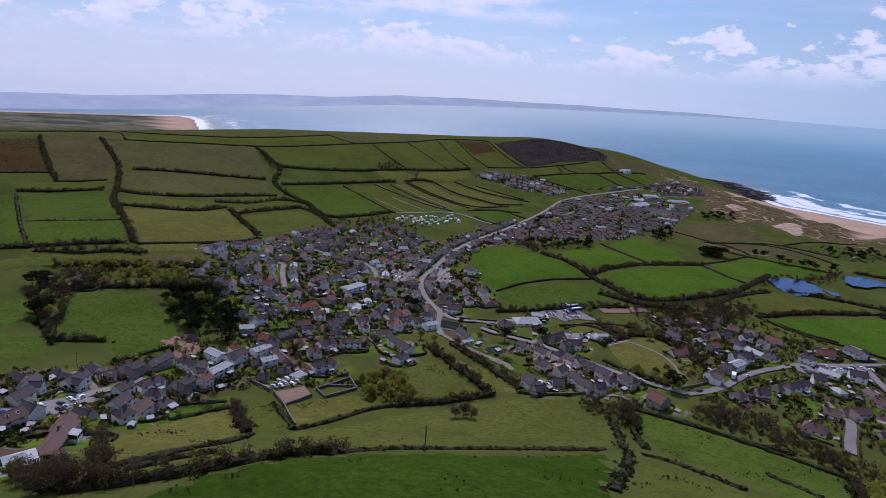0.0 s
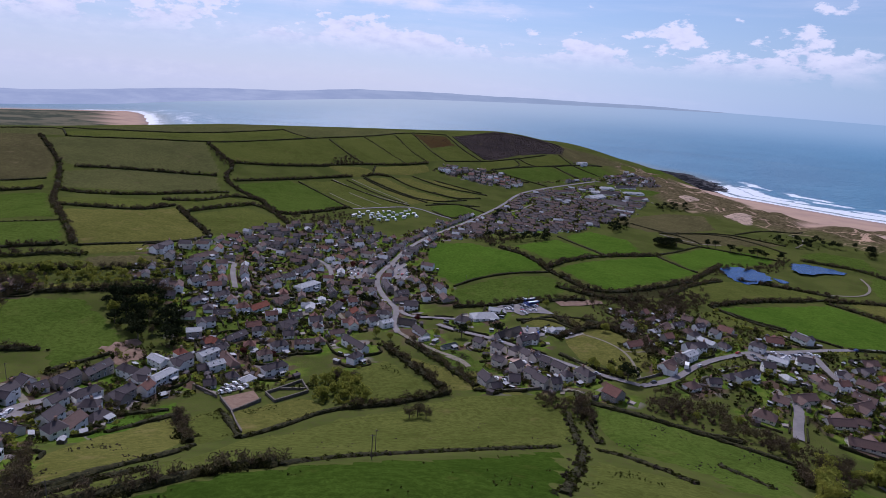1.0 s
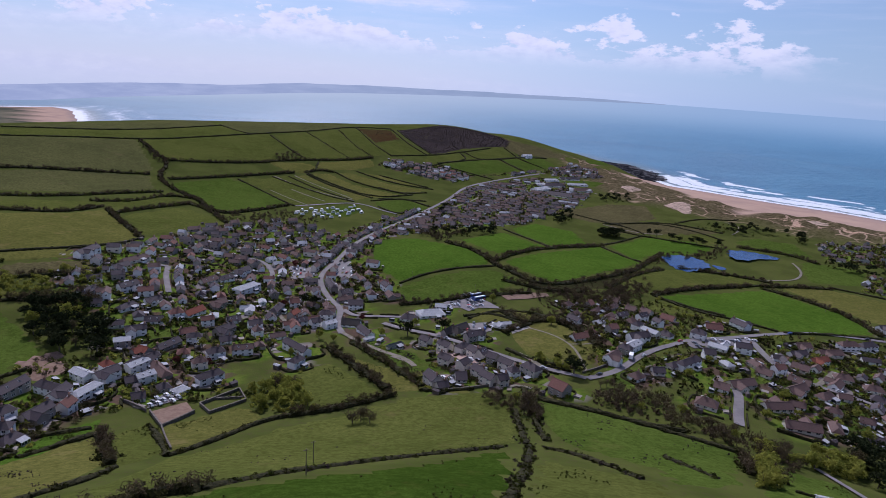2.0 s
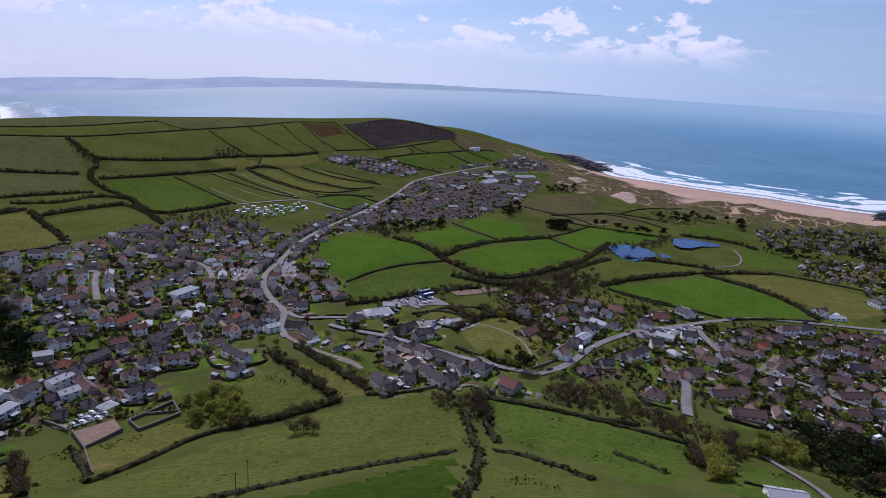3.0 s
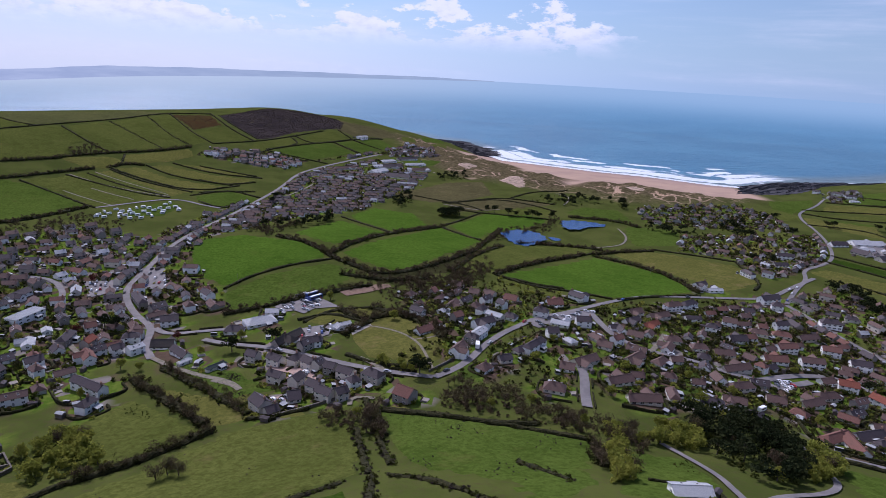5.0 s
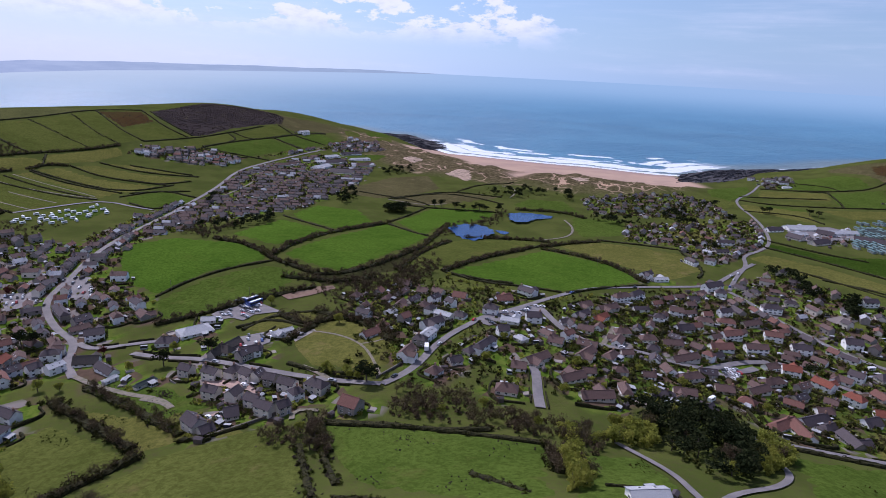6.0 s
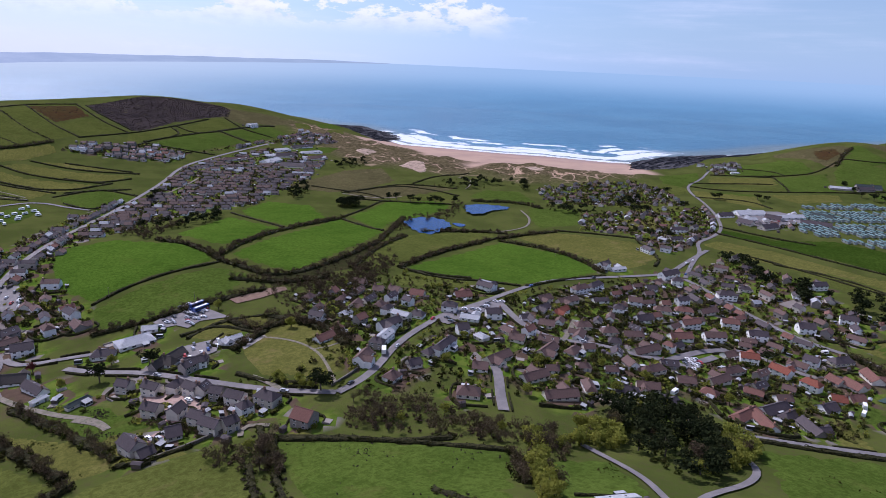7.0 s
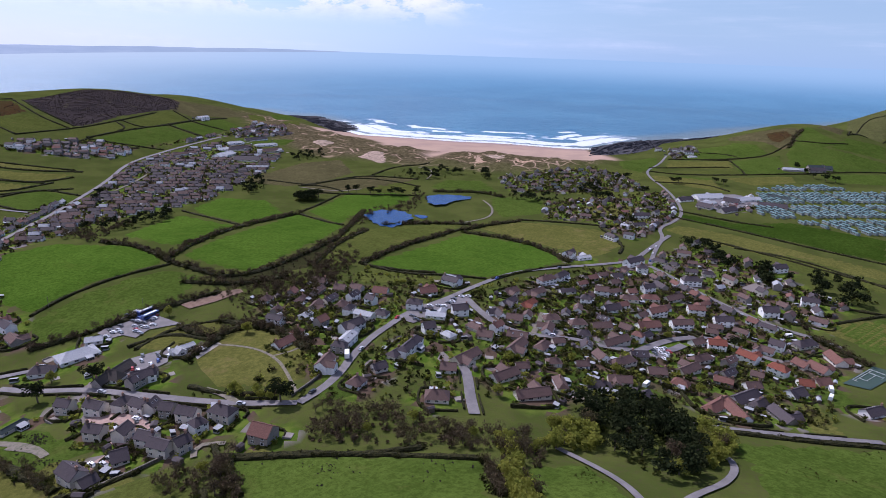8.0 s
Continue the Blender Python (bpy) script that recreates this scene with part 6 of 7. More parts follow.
lone_tree("dark", 859, 600)
lone_tree("dark", 751, 579)
lone_tree("dark", 817, 660)
lone_tree("dark", 805, 666)
lone_tree("dark", 666, 590)
lone_tree("dark", 680, 592)
lone_tree("dark", 679, 582)
lone_tree("dark", 48, 399)
lone_tree("dark", 137, 320)
lone_tree("dark", 421, 262)
lone_tree("dark", 599, 396)
lone_tree("dark", 578, 304)
lone_tree("dark", 139, 885)
lone_tree("dark", 132, 860)
lone_tree("dark", -271, 382)
lone_tree("dark", -263, 380)
lone_tree("dark", -239, 349)
lone_tree("dark", -238, 339)
lone_tree("dark", 72, 399)
lone_tree("dark", -19, 468)
lone_tree("dark", -26, 473)
lone_tree("dark", -132, 355)
for _x, _y, _tall in ((16, 268, 8.5), (20, 265, 7.0), (12, 266, 7.5), (17, 273, 6.5)):
    tree("bare", _x, _y, _tall)
lone_tree("copper", -71, 347)
lone_tree("copper", -87, 349)
lone_tree("copper", 18, 438)
lone_tree("copper", -42, 468)
lone_tree("copper", -44, 567)
lone_tree("light", -71, 460)
lone_tree("light", -11, 399)
lone_tree("light", -1, 394)
lone_tree("light", 55, 419)
lone_tree("light", -26, 366)
lone_tree("light", -58, 438)
lone_tree("light", -80, 377)
lone_tree("light", -111, 409)
lone_tree("light", -109, 587)
lone_tree("light", 31, 404)
lone_tree("light", -197, 470)
lone_tree("light", 207, 319)
lone_tree("light", 233, 341)
lone_tree("light", 255, 299)
lone_tree("light", 291, 286)
lone_tree("light", 273, 259)
lone_tree("light", 306, 268)
lone_tree("light", 332, 232)
lone_tree("light", 356, 208)
lone_tree("light", 225, 273)
lone_tree("light", 122, 468)
lone_tree("light", 152, 409)
lone_tree("light", 270, 480)
lone_tree("light", 436, 254)
lone_tree("light", 389, 291)
lone_tree("light", 260, 290)

# ---- houses with their places, turn, length, width, storeys ----
house(201, 374, 12, 15, 7, 2, "slate", "white")
house(237, 348, 165, 7, 7, 2, "slate", "white")
house(243, 337, 100, 8, 6, 1, "light", "cream")
house(214, 332, 28, 19, 6, 2, "slate", "white")
house(205, 331, 19, 11, 6, 1, "slate", "cream")
house(189, 322, 177, 7, 6, 1, "slate", "cream")
house(172, 314, 27, 8, 7, 1, "brown", "white")
house(219, 304, 139, 8, 7, 1, "brown", "white")
house(197, 283, 142, 11, 8, 1, "brown", "cream")
house(235, 310, 10, 17, 7, 1, "brown", "cream")
house(240, 285, 179, 15, 7, 1, "brown", "cream")
house(239, 264, 160, 17, 7, 1, "brown", "cream")
house(263, 328, 130, 9, 7, 1, "brown", "cream")
house(270, 309, 21, 16, 7, 1, "brown", "cream")
house(286, 304, 17, 11, 7, 1, "brown", "white")
house(265, 339, 100, 12, 6, 1, "brown", "cream")
house(58, 378, 136, 7, 6, 2, "slate", "cream")
house(69, 366, 128, 9, 6, 2, "slate", "cream")
house(79, 361, 40, 8, 6, 2, "slate", "cream")
house(85, 353, 122, 8, 6, 2, "slate", "cream")
house(89, 349, 42, 6, 6, 2, "slate", "cream")
house(94, 341, 139, 6, 6, 2, "slate", "stone")
house(100, 331, 131, 9, 6, 2, "slate", "cream")
house(112, 322, 124, 11, 7, 2, "slate", "cream")
house(101, 319, 15, 6, 6, 2, "slate", "white")
house(66, 343, 135, 8, 6, 2, "slate", "cream")
house(75, 334, 44, 7, 6, 2, "slate", "cream")
house(82, 322, 128, 8, 6, 2, "slate", "cream")
house(85, 312, 127, 9, 6, 2, "slate", "cream")
house(92, 309, 16, 6, 6, 2, "slate", "cream")
house(71, 318, 178, 6, 8, 1, "slate", "cream")
house(55, 315, 113, 10, 7, 2, "slate", "cream")
house(59, 308, 20, 6, 6, 1, "slate", "cream")
house(120, 295, 126, 9, 8.5, 2, "redbrown", "stone")
house(80, 398, 132, 11, 7, 1, "thatch", "white")
house(92, 384, 174, 11, 6, 2, "slate", "white")
house(225, 469, 134, 10, 7, 1, "brown", "cream")
house(230, 447, 137, 8, 7, 1, "brown", "cream")
house(240, 441, 121, 9, 7, 1, "brown", "cream")
house(250, 425, 132, 10, 8, 1, "redbrown", "cream")
house(278, 409, 166, 12, 8, 1, "redbrown", "white")
house(252, 386, 138, 10, 7, 2, "slate", "white")
house(311, 423, 115, 11, 7, 2, "light", "white")
house(272, 364, 157, 10, 7, 2, "slate", "white")
house(255, 366, 135, 12, 7, 1, "light", "white")
house(227, 385, 127, 9, 7, 1, "slate", "white")
house(335, 386, 2, 12, 7, 1, "brown", "cream")
house(317, 368, 11, 14, 6, 1, "slate", "white")
house(351, 378, 1, 18, 7, 1, "brown", "cream")
house(401, 399, 12, 16, 7, 2, "slate", "white")
house(382, 396, 178, 15, 7, 2, "brown", "white")
house(458, 443, 6, 13, 6, 2, "slate", "white")
house(465, 432, 166, 14, 6, 1, "light", "white")
house(299, 342, 131, 10, 7, 1, "brown", "cream")
house(325, 335, 152, 11, 7, 1, "brown", "cream")
house(338, 324, 154, 11, 7, 1, "brown", "cream")
house(327, 360, 14, 16, 6, 1, "red", "white")
house(379, 353, 128, 8, 7, 2, "slate", "white")
house(540, 462, 82, 15, 6, 2, "slate", "white")
house(640, 501, 150, 19, 7, 2, "slate", "white")
house(593, 486, 104, 9, 6, 1, "light", "white")
house(609, 481, 166, 16, 6, 1, "slate", "cream")
house(494, 399, 178, 20, 8, 2, "slate", "white")
house(486, 384, 136, 9, 7, 2, "slate", "white")
house(469, 392, 4, 11, 6, 1, "brown", "cream")
house(451, 383, 157, 9, 7, 1, "slate", "white")
house(521, 391, 100, 13, 6, 1, "slate", "cream")
house(525, 379, 103, 9, 6, 1, "slate", "cream")
house(523, 360, 122, 10, 6, 1, "slate", "cream")
house(531, 349, 129, 10, 6, 1, "slate", "cream")
house(499, 345, 143, 15, 8, 2, "slate", "white")
house(451, 352, 169, 11, 6, 2, "slate", "white")
house(407, 362, 135, 10, 7, 2, "brown", "white")
house(420, 346, 137, 13, 7, 1, "brown", "cream")
house(438, 340, 136, 13, 7, 1, "redbrown", "cream")
house(456, 332, 173, 17, 7, 1, "brown", "cream")
house(388, 337, 165, 13, 8, 1, "slate", "white")
house(416, 319, 168, 15, 7, 2, "redbrown", "white")
house(450, 309, 138, 12, 7, 2, "redbrown", "white")
house(451, 288, 142, 13, 7, 2, "slate", "white")
house(415, 298, 151, 15, 7, 2, "brown", "white")
house(390, 307, 158, 16, 8, 1, "redbrown", "white")
house(352, 316, 152, 13, 7, 1, "brown", "cream")
house(498, 279, 143, 12, 8.5, 2, "slate", "white")
house(542, 270, 122, 12, 7, 2, "slate", "white")
house(596, 321, 160, 14, 7, 2, "slate", "white")
house(409, 268, 134, 11, 7, 2, "red", "white")
house(411, 248, 91, 12, 7, 2, "red", "white")
house(411, 229, 92, 11, 7, 2, "red", "white")
house(470, 240, 162, 16, 8, 1, "slate", "cream")
house(448, 248, 102, 9, 7, 2, "slate", "white")
house(436, 227, 78, 9, 7, 1, "redbrown", "cream")
house(439, 218, 78, 12, 8, 1, "redbrown", "cream")
house(463, 218, 52, 15, 8, 1, "redbrown", "cream")
house(408, 212, 132, 8, 7, 1, "red", "white")
house(419, 208, 162, 10, 7, 1, "redbrown", "cream")
house(387, 208, 167, 10, 8, 1, "slate", "white")
house(350, 218, 173, 18, 8, 1, "slate", "white")
house(324, 218, 1, 20, 7, 1, "redbrown", "white")
house(325, 209, 63, 16, 7, 1, "redbrown", "white")
house(345, 196, 66, 14, 7, 1, "slate", "stone")
house(352, 210, 178, 14, 6, 1, "slate", "white")
house(399, 175, 164, 12, 7, 1, "slate", "white")
house(312, 283, 72, 9, 7, 1, "brown", "white")
house(320, 274, 172, 16, 7, 1, "brown", "cream")
house(330, 258, 141, 10, 7, 1, "brown", "cream")
house(355, 254, 179, 16, 7, 1, "brown", "cream")
house(379, 261, 169, 16, 7, 1, "brown", "cream")
house(287, 238, 6, 15, 7, 1, "slate", "white")
house(341, 296, 175, 20, 7, 1, "brown", "cream")
house(178, 174, 158, 13, 7, 1, "light", "white")
house(10, 427, 165, 13, 7, 1, "thatch", "white")
house(20, 408, 117, 16, 6, 1, "slate", "white")
house(5, 497, 30, 11, 7, 2, "slate", "stone")
house(-8, 518, 106, 24, 6, 2, "slate", "stone")
house(13, 468, 179, 11, 8, 2, "slate", "white")
house(-25, 427, 26, 8, 6, 2, "slate", "white")
house(-15, 426, 31, 7, 6, 2, "slate", "white")
house(-5, 423, 34, 9, 6, 2, "light", "white")
house(-45, 453, 75, 16, 6, 2, "slate", "stone")
house(-32, 444, 64, 9, 6, 2, "red", "stone")
house(-23, 373, 131, 22, 6, 2, "slate", "white")
house(69, 443, 12, 20, 12.5, 1, "light", "white")
house(52, 434, 160, 12, 8, 1, "slate", "white")
house(79, 458, 168, 9, 7, 1, "light", "white")
house(81, 401, 37, 22, 6, 1, "thatch", "stone")
house(91, 383, 30, 15, 6, 2, "slate", "stone")
house(22, 392, 35, 8, 3, 1, "light", "white")
house(-64, 326, 39, 14, 6, 2, "slate", "white")
house(-96, 324, 42, 9, 6, 2, "light", "white")
house(-105, 339, 56, 12, 6, 2, "light", "white")
house(-84, 314, 35, 6, 6, 1, "slate", "stone")
house(-75, 311, 51, 7, 6, 1, "light", "white")
house(-93, 337, 128, 21, 6, 1, "brown", "stone")
house(-92, 301, 23, 6, 6, 1, "slate", "white")
house(-102, 321, 28, 6, 6, 1, "slate", "stone")
house(-112, 360, 50, 6, 6, 1, "red", "stone")
house(-21, 349, 55, 9, 6, 2, "slate", "white")
house(116, 409, 15, 13, 4.5, 1, "light", "white")
house(38, 376, 33, 12, 3, 1, "darkhut", "cream")
house(-178, 243, 99, 11, 6, 2, "slate", "white")
house(-167, 258, 77, 12, 6, 2, "slate", "white")
house(-144, 257, 67, 8, 6, 2, "slate", "white")
house(-137, 269, 53, 12, 6, 2, "slate", "white")
house(-128, 254, 6, 8, 6, 2, "slate", "white")
house(-124, 273, 66, 13, 6, 2, "slate", "stone")
house(-117, 284, 79, 7, 6, 2, "redbrown", "white")
house(-123, 219, 57, 7, 7, 2, "slate", "white")
house(-135, 198, 102, 15, 6, 1, "brown", "stone")
house(-124, 178, 99, 25, 6, 1, "brown", "stone")
house(-117, 153, 43, 8, 8, 1, "light", "stone")
house(-155, 284, 63, 13, 6, 2, "slate", "stone")
house(-148, 300, 71, 16, 6, 2, "slate", "stone")
house(-134, 304, 154, 12, 6, 2, "slate", "white")
house(-126, 322, 146, 12, 6, 2, "light", "white")
house(-119, 335, 46, 6, 6, 2, "red", "white")
house(-115, 324, 58, 13, 6, 2, "slate", "white")
house(-104, 342, 47, 16, 6, 2, "slate", "white")
house(-126, 297, 80, 12, 6, 2, "slate", "white")
house(-116, 302, 65, 15, 6, 2, "light", "white")
house(-109, 362, 152, 7, 6, 1, "red", "stone")
house(-118, 410, 8, 11, 7, 1, "slate", "white")
house(-140, 426, 58, 14, 6, 1, "slate", "white")
house(-129, 444, 42, 11, 6, 1, "slate", "white")
house(-150, 458, 52, 14, 7, 2, "slate", "white")
house(-171, 441, 64, 15, 7, 1, "slate", "white")
house(-251, 395, 78, 20, 7, 1, "brown", "stone")
house(-169, 498, 59, 14, 7, 1, "slate", "white")
house(-166, 520, 55, 25, 7, 1, "brown", "cream")
house(-99, 373, 57, 16, 6, 1, "slate", "stone")
house(-72, 401, 54, 14, 7, 2, "slate", "stone")
house(-88, 455, 61, 15, 7, 1, "brown", "stone")
house(-99, 433, 57, 16, 7, 1, "red", "white")
house(-105, 503, 54, 15, 7, 1, "brown", "cream")
house(-94, 514, 48, 13, 7, 1, "slate", "white")
house(-74, 496, 54, 22, 9.5, 2, "light", "white")
house(-86, 537, 60, 19, 7, 1, "slate", "white")
house(-199, 514, 75, 23, 7, 2, "slate", "white")
house(281, 412, 11, 10, 7, 1, "redbrown", "white")
house(374, 1307, 23, 24, 9.5, 2, "light", "white")
house(1089, 545, 132, 32, 11, 1, "light", "stone")
house(1112, 520, 146, 26, 11, 1, "slate", "stone")
house(836, 449, 121, 34, 11, 1, "slate", "cream")
house(339, 1070, 37, 40, 17, 1, "light", "white")
house(363, 1031, 149, 40, 14, 1, "slate", "cream")
house(426, 1174, 14, 40, 9.5, 1, "slate", "cream")
house(283, 1085, 12, 40, 8, 1, "brown", "cream")
house(382, 1148, 14, 31, 11, 1, "light", "white")
house(431, 1133, 3, 40, 9.5, 1, "light", "white")
house(375, 1105, 3, 40, 12.5, 1, "slate", "cream")
house(423, 1085, 10, 40, 11, 1, "brown", "cream")
house(768, 529, 167, 23, 9.5, 1, "slate", "white")
house(777, 502, 166, 22, 9.5, 1, "light", "white")
house(815, 492, 113, 19, 11, 1, "slate", "cream")
house(892, 470, 104, 30, 8, 1, "darkhut", "cream")
house(812, 523, 158, 40, 17, 1, "light", "white")
house(757, 493, 92, 19, 11, 1, "slate", "cream")
house(844, 487, 160, 39, 12.5, 1, "light", "white")
house(763, 467, 175, 26, 11, 1, "slate", "cream")
house(352, 1107, 174, 21, 11, 1, "light", "white")
house(421, 1090, 162, 40, 9.5, 1, "light", "cream")
house(430, 1174, 13, 40, 8, 1, "slate", "white")
house(1124, 521, 136, 36, 12.5, 1, "darkhut", "stone")
house(1083, 756, 98, 16, 6, 2, "slate", "white")
house(1064, 719, 127, 16, 6, 2, "slate", "white")
house(1045, 699, 139, 15, 6, 1, "light", "white")
house(1095, 804, 106, 12, 6, 2, "slate", "white")
house(306, 419, 112, 13, 7, 2, "slate", "white")

fill_villages()


# ---- caravans ----
M_VAN = material("caravan_cream", wall_paint((0.15, 0.19, 0.175), (0.29, 0.32, 0.3)), 0.8)
M_VANROOF = material("caravan_green_roof", wall_paint((0.075, 0.14, 0.14), (0.13, 0.2, 0.2)), 0.9, specular=0.15)
M_WHITE = material("white_shell", wall_paint((0.72, 0.72, 0.72), (0.82, 0.82, 0.82)), 0.4)
_body = Shape()
_body.box(-5.2, -1.9, 0.3, 5.2, 1.9, 2.7, 0)
_body.box(-5.0, -1.6, -1.2, 5.0, 1.6, 0.3, 0)
for _x in (-3.6, -1.2, 1.2, 3.6):
    _body.box(_x - 0.6, -1.95, 1.2, _x + 0.6, 1.95, 2.1, 1)
VAN_BODY = _body.mesh("body", [M_VAN, M_GLASS])
_top = Shape()
_top.slab((-5.4, -2.1, 2.68), (5.4, -2.1, 2.68), (5.4, -0.02, 3.3), (-5.4, -0.02, 3.3), 0.1)
_top.slab((5.4, 2.1, 2.68), (-5.4, 2.1, 2.68), (-5.4, 0.02, 3.3), (5.4, 0.02, 3.3), 0.1)
VAN_ROOF = _top.mesh("roof", [M_VANROOF])
_tour = Shape()
_tour.box(-2.6, -1.1, 0.5, 2.6, 1.1, 2.6, 0, 0.12)
_tour.box(-1.6, -1.13, 1.3, 1.6, 1.13, 2.0, 1)
TOUR_BODY = _tour.mesh("body", [M_WHITE, M_GLASS])


def caravans(kind, poly):
    if kind == "park":
        turn = 62.0
        c, s = math.cos(radians(turn)), math.sin(radians(turn))
        mid = np.mean(poly, 0)
        first = None
        for i in range(-14, 15):
            for j in range(-26, 27):
                u, v = i * 14.5 + (j % 3) * 1.5, j * 7.4
                x, y = mid[0] + c * u - s * v, mid[1] + s * u + c * v
                if not in_poly(x, y, poly) or (j % 8 == 0) or (i % 5 == 0) or rng.random() < 0.06:
                    continue
                m = pose(x, y, z_at(x, y) + 0.4, 0, 0, turn + rng.uniform(-3, 3))
                if first is None:
                    first = empty("static_caravan", m)
                    part("body", VAN_BODY, first)
                    part("roof", VAN_ROOF, first)
                    tagged(first, "grey-green static caravan with a dark green roof", "caravan", "holiday park caravans")
                else:
                    copy_thing(first, m)
    else:
        for x, y in spread(poly, 8.0, 32):
            root = empty("touring_caravan", pose(x, y, z_at(x, y) + 0.3, 0, 0, rng.choice([20, 25, 110])))
            part("body", TOUR_BODY, root)
            tagged(root, "white touring caravan parked on a camping field", "caravan", "touring caravans")

caravans("park", [(935, 517), (1029, 486), (1065, 403), (795, 307), (787, 398), (787, 445)])
caravans("camp", [(-56, 813), (9, 860), (21, 814), (-19, 760), (-64, 773)])


# ---- cars and coaches ----
def paint_car(name, colour):
    return material(name, colour, 0.3, None, specular=0.5, coat=0.6)


M_CAR = [paint_car("car_white", (0.75, 0.75, 0.75)), paint_car("car_silver", (0.4, 0.41, 0.43)), paint_car("car_black", (0.02, 0.02, 0.022)),
         paint_car("car_blue", (0.03, 0.07, 0.25)), paint_car("car_red", (0.4, 0.02, 0.02)), paint_car("car_grey", (0.12, 0.125, 0.13))]
CAR_WORDS = ["white", "silver", "black", "blue", "red", "dark grey"]
M_TYRE = material("tyre_rubber", (0.02, 0.02, 0.02), 0.9)


def wheel_mesh(r, w):
    s = Shape()
    s.tube(0, 0, -w / 2, w / 2, r, r, 12, 0)
    return s.mesh("wheel", [M_TYRE, M_CAR[1]])


WHEEL = wheel_mesh(0.33, 0.22)
CARS = []
for _mat in M_CAR:
    _s = Shape()
    _s.box(-2.1, -0.88, 0.28, 2.1, 0.88, 0.86, 0, 0.06)
    _s.box(-1.45, -0.78, 0.86, 0.85, 0.78, 1.42, 0, 0.24)
    CARS.append(_s.mesh("body", [_mat]))
_g = Shape()
_g.box(-1.4, -0.79, 0.9, 0.8, 0.79, 1.34, 0, 0.2)
CAR_GLASS = _g.mesh("window_band", [M_GLASS])


def car(x, y, turn):
    k = int(rng.choice(6, p=[0.34, 0.2, 0.14, 0.1, 0.1, 0.12]))
    root = empty("car", pose(x, y, z_at(x, y) + 0.64, 0, 0, turn))
    part("body", CARS[k], root)
    part("window_band", CAR_GLASS, root).matrix_basis = Matrix.Diagonal((1.015, 1.03, 1.0, 1))
    for wx in (-1.3, 1.3):
        for wy in (-0.8, 0.8):
            part("wheel", WHEEL, root, at=pose(wx, wy, 0.33, 90 if wy < 0 else -90, 0, 0))
    tagged(root, "%s car parked in the village" % CAR_WORDS[k], "car", "parked cars")


def park_cars():
    for kind, poly in YARDS:
        if kind in ("tarmac", "paver"):
            a, b = poly[0], poly[1]
            turn = math.degrees(math.atan2(b[1] - a[1], b[0] - a[0]))
            for x, y in spread(poly, 3.4, 13 if kind == "tarmac" else 3):
                car(x, y, turn + 90 + rng.uniform(-6, 6))
    for width, pts in ROADS:
        if width < 4:
            continue
        out = sides(pts)
        for i in range(2, len(pts) - 2, 5):
            if rng.random() < 0.22 and math.hypot(*(pts[i] - np.array([40, 60]))) < 640:
                p = pts[i] + out[i] * (width / 2 - 1.0) * rng.choice([-1, 1])
                way = pts[i + 1] - pts[i]
                car(p[0], p[1], math.degrees(math.atan2(way[1], way[0])))


park_cars()
_bus = Shape()
_bus.box(-5.6, -1.25, 0.35, 5.6, 1.25, 3.2, 0, 0.05)
_bus.box(-5.3, -1.28, 1.5, 5.3, 1.28, 2.5, 1)
_bus.box(-4.5, -0.8, 3.2, 4.5, 0.8, 3.4, 2)
BUS = _bus.mesh("body", [M_CAR[3], M_GLASS, M_WHITE])
BUS_WHEEL = wheel_mesh(0.5, 0.3)
for _x, _y in ((111, 480), (112, 472)):
    _root = empty("coach", pose(_x, _y, z_at(_x, _y) + 0.56, 0, 0, 28))
    part("body", BUS, _root)
    for _wx in (-3.6, 3.4):
        for _wy in (-1.1, 1.1):
            part("wheel", BUS_WHEEL, _root, at=pose(_wx, _wy, 0.5, 90 if _wy < 0 else -90, 0, 0))
    tagged(_root, "blue coach with a white roof parked in the car park", "coach", "parked coaches")


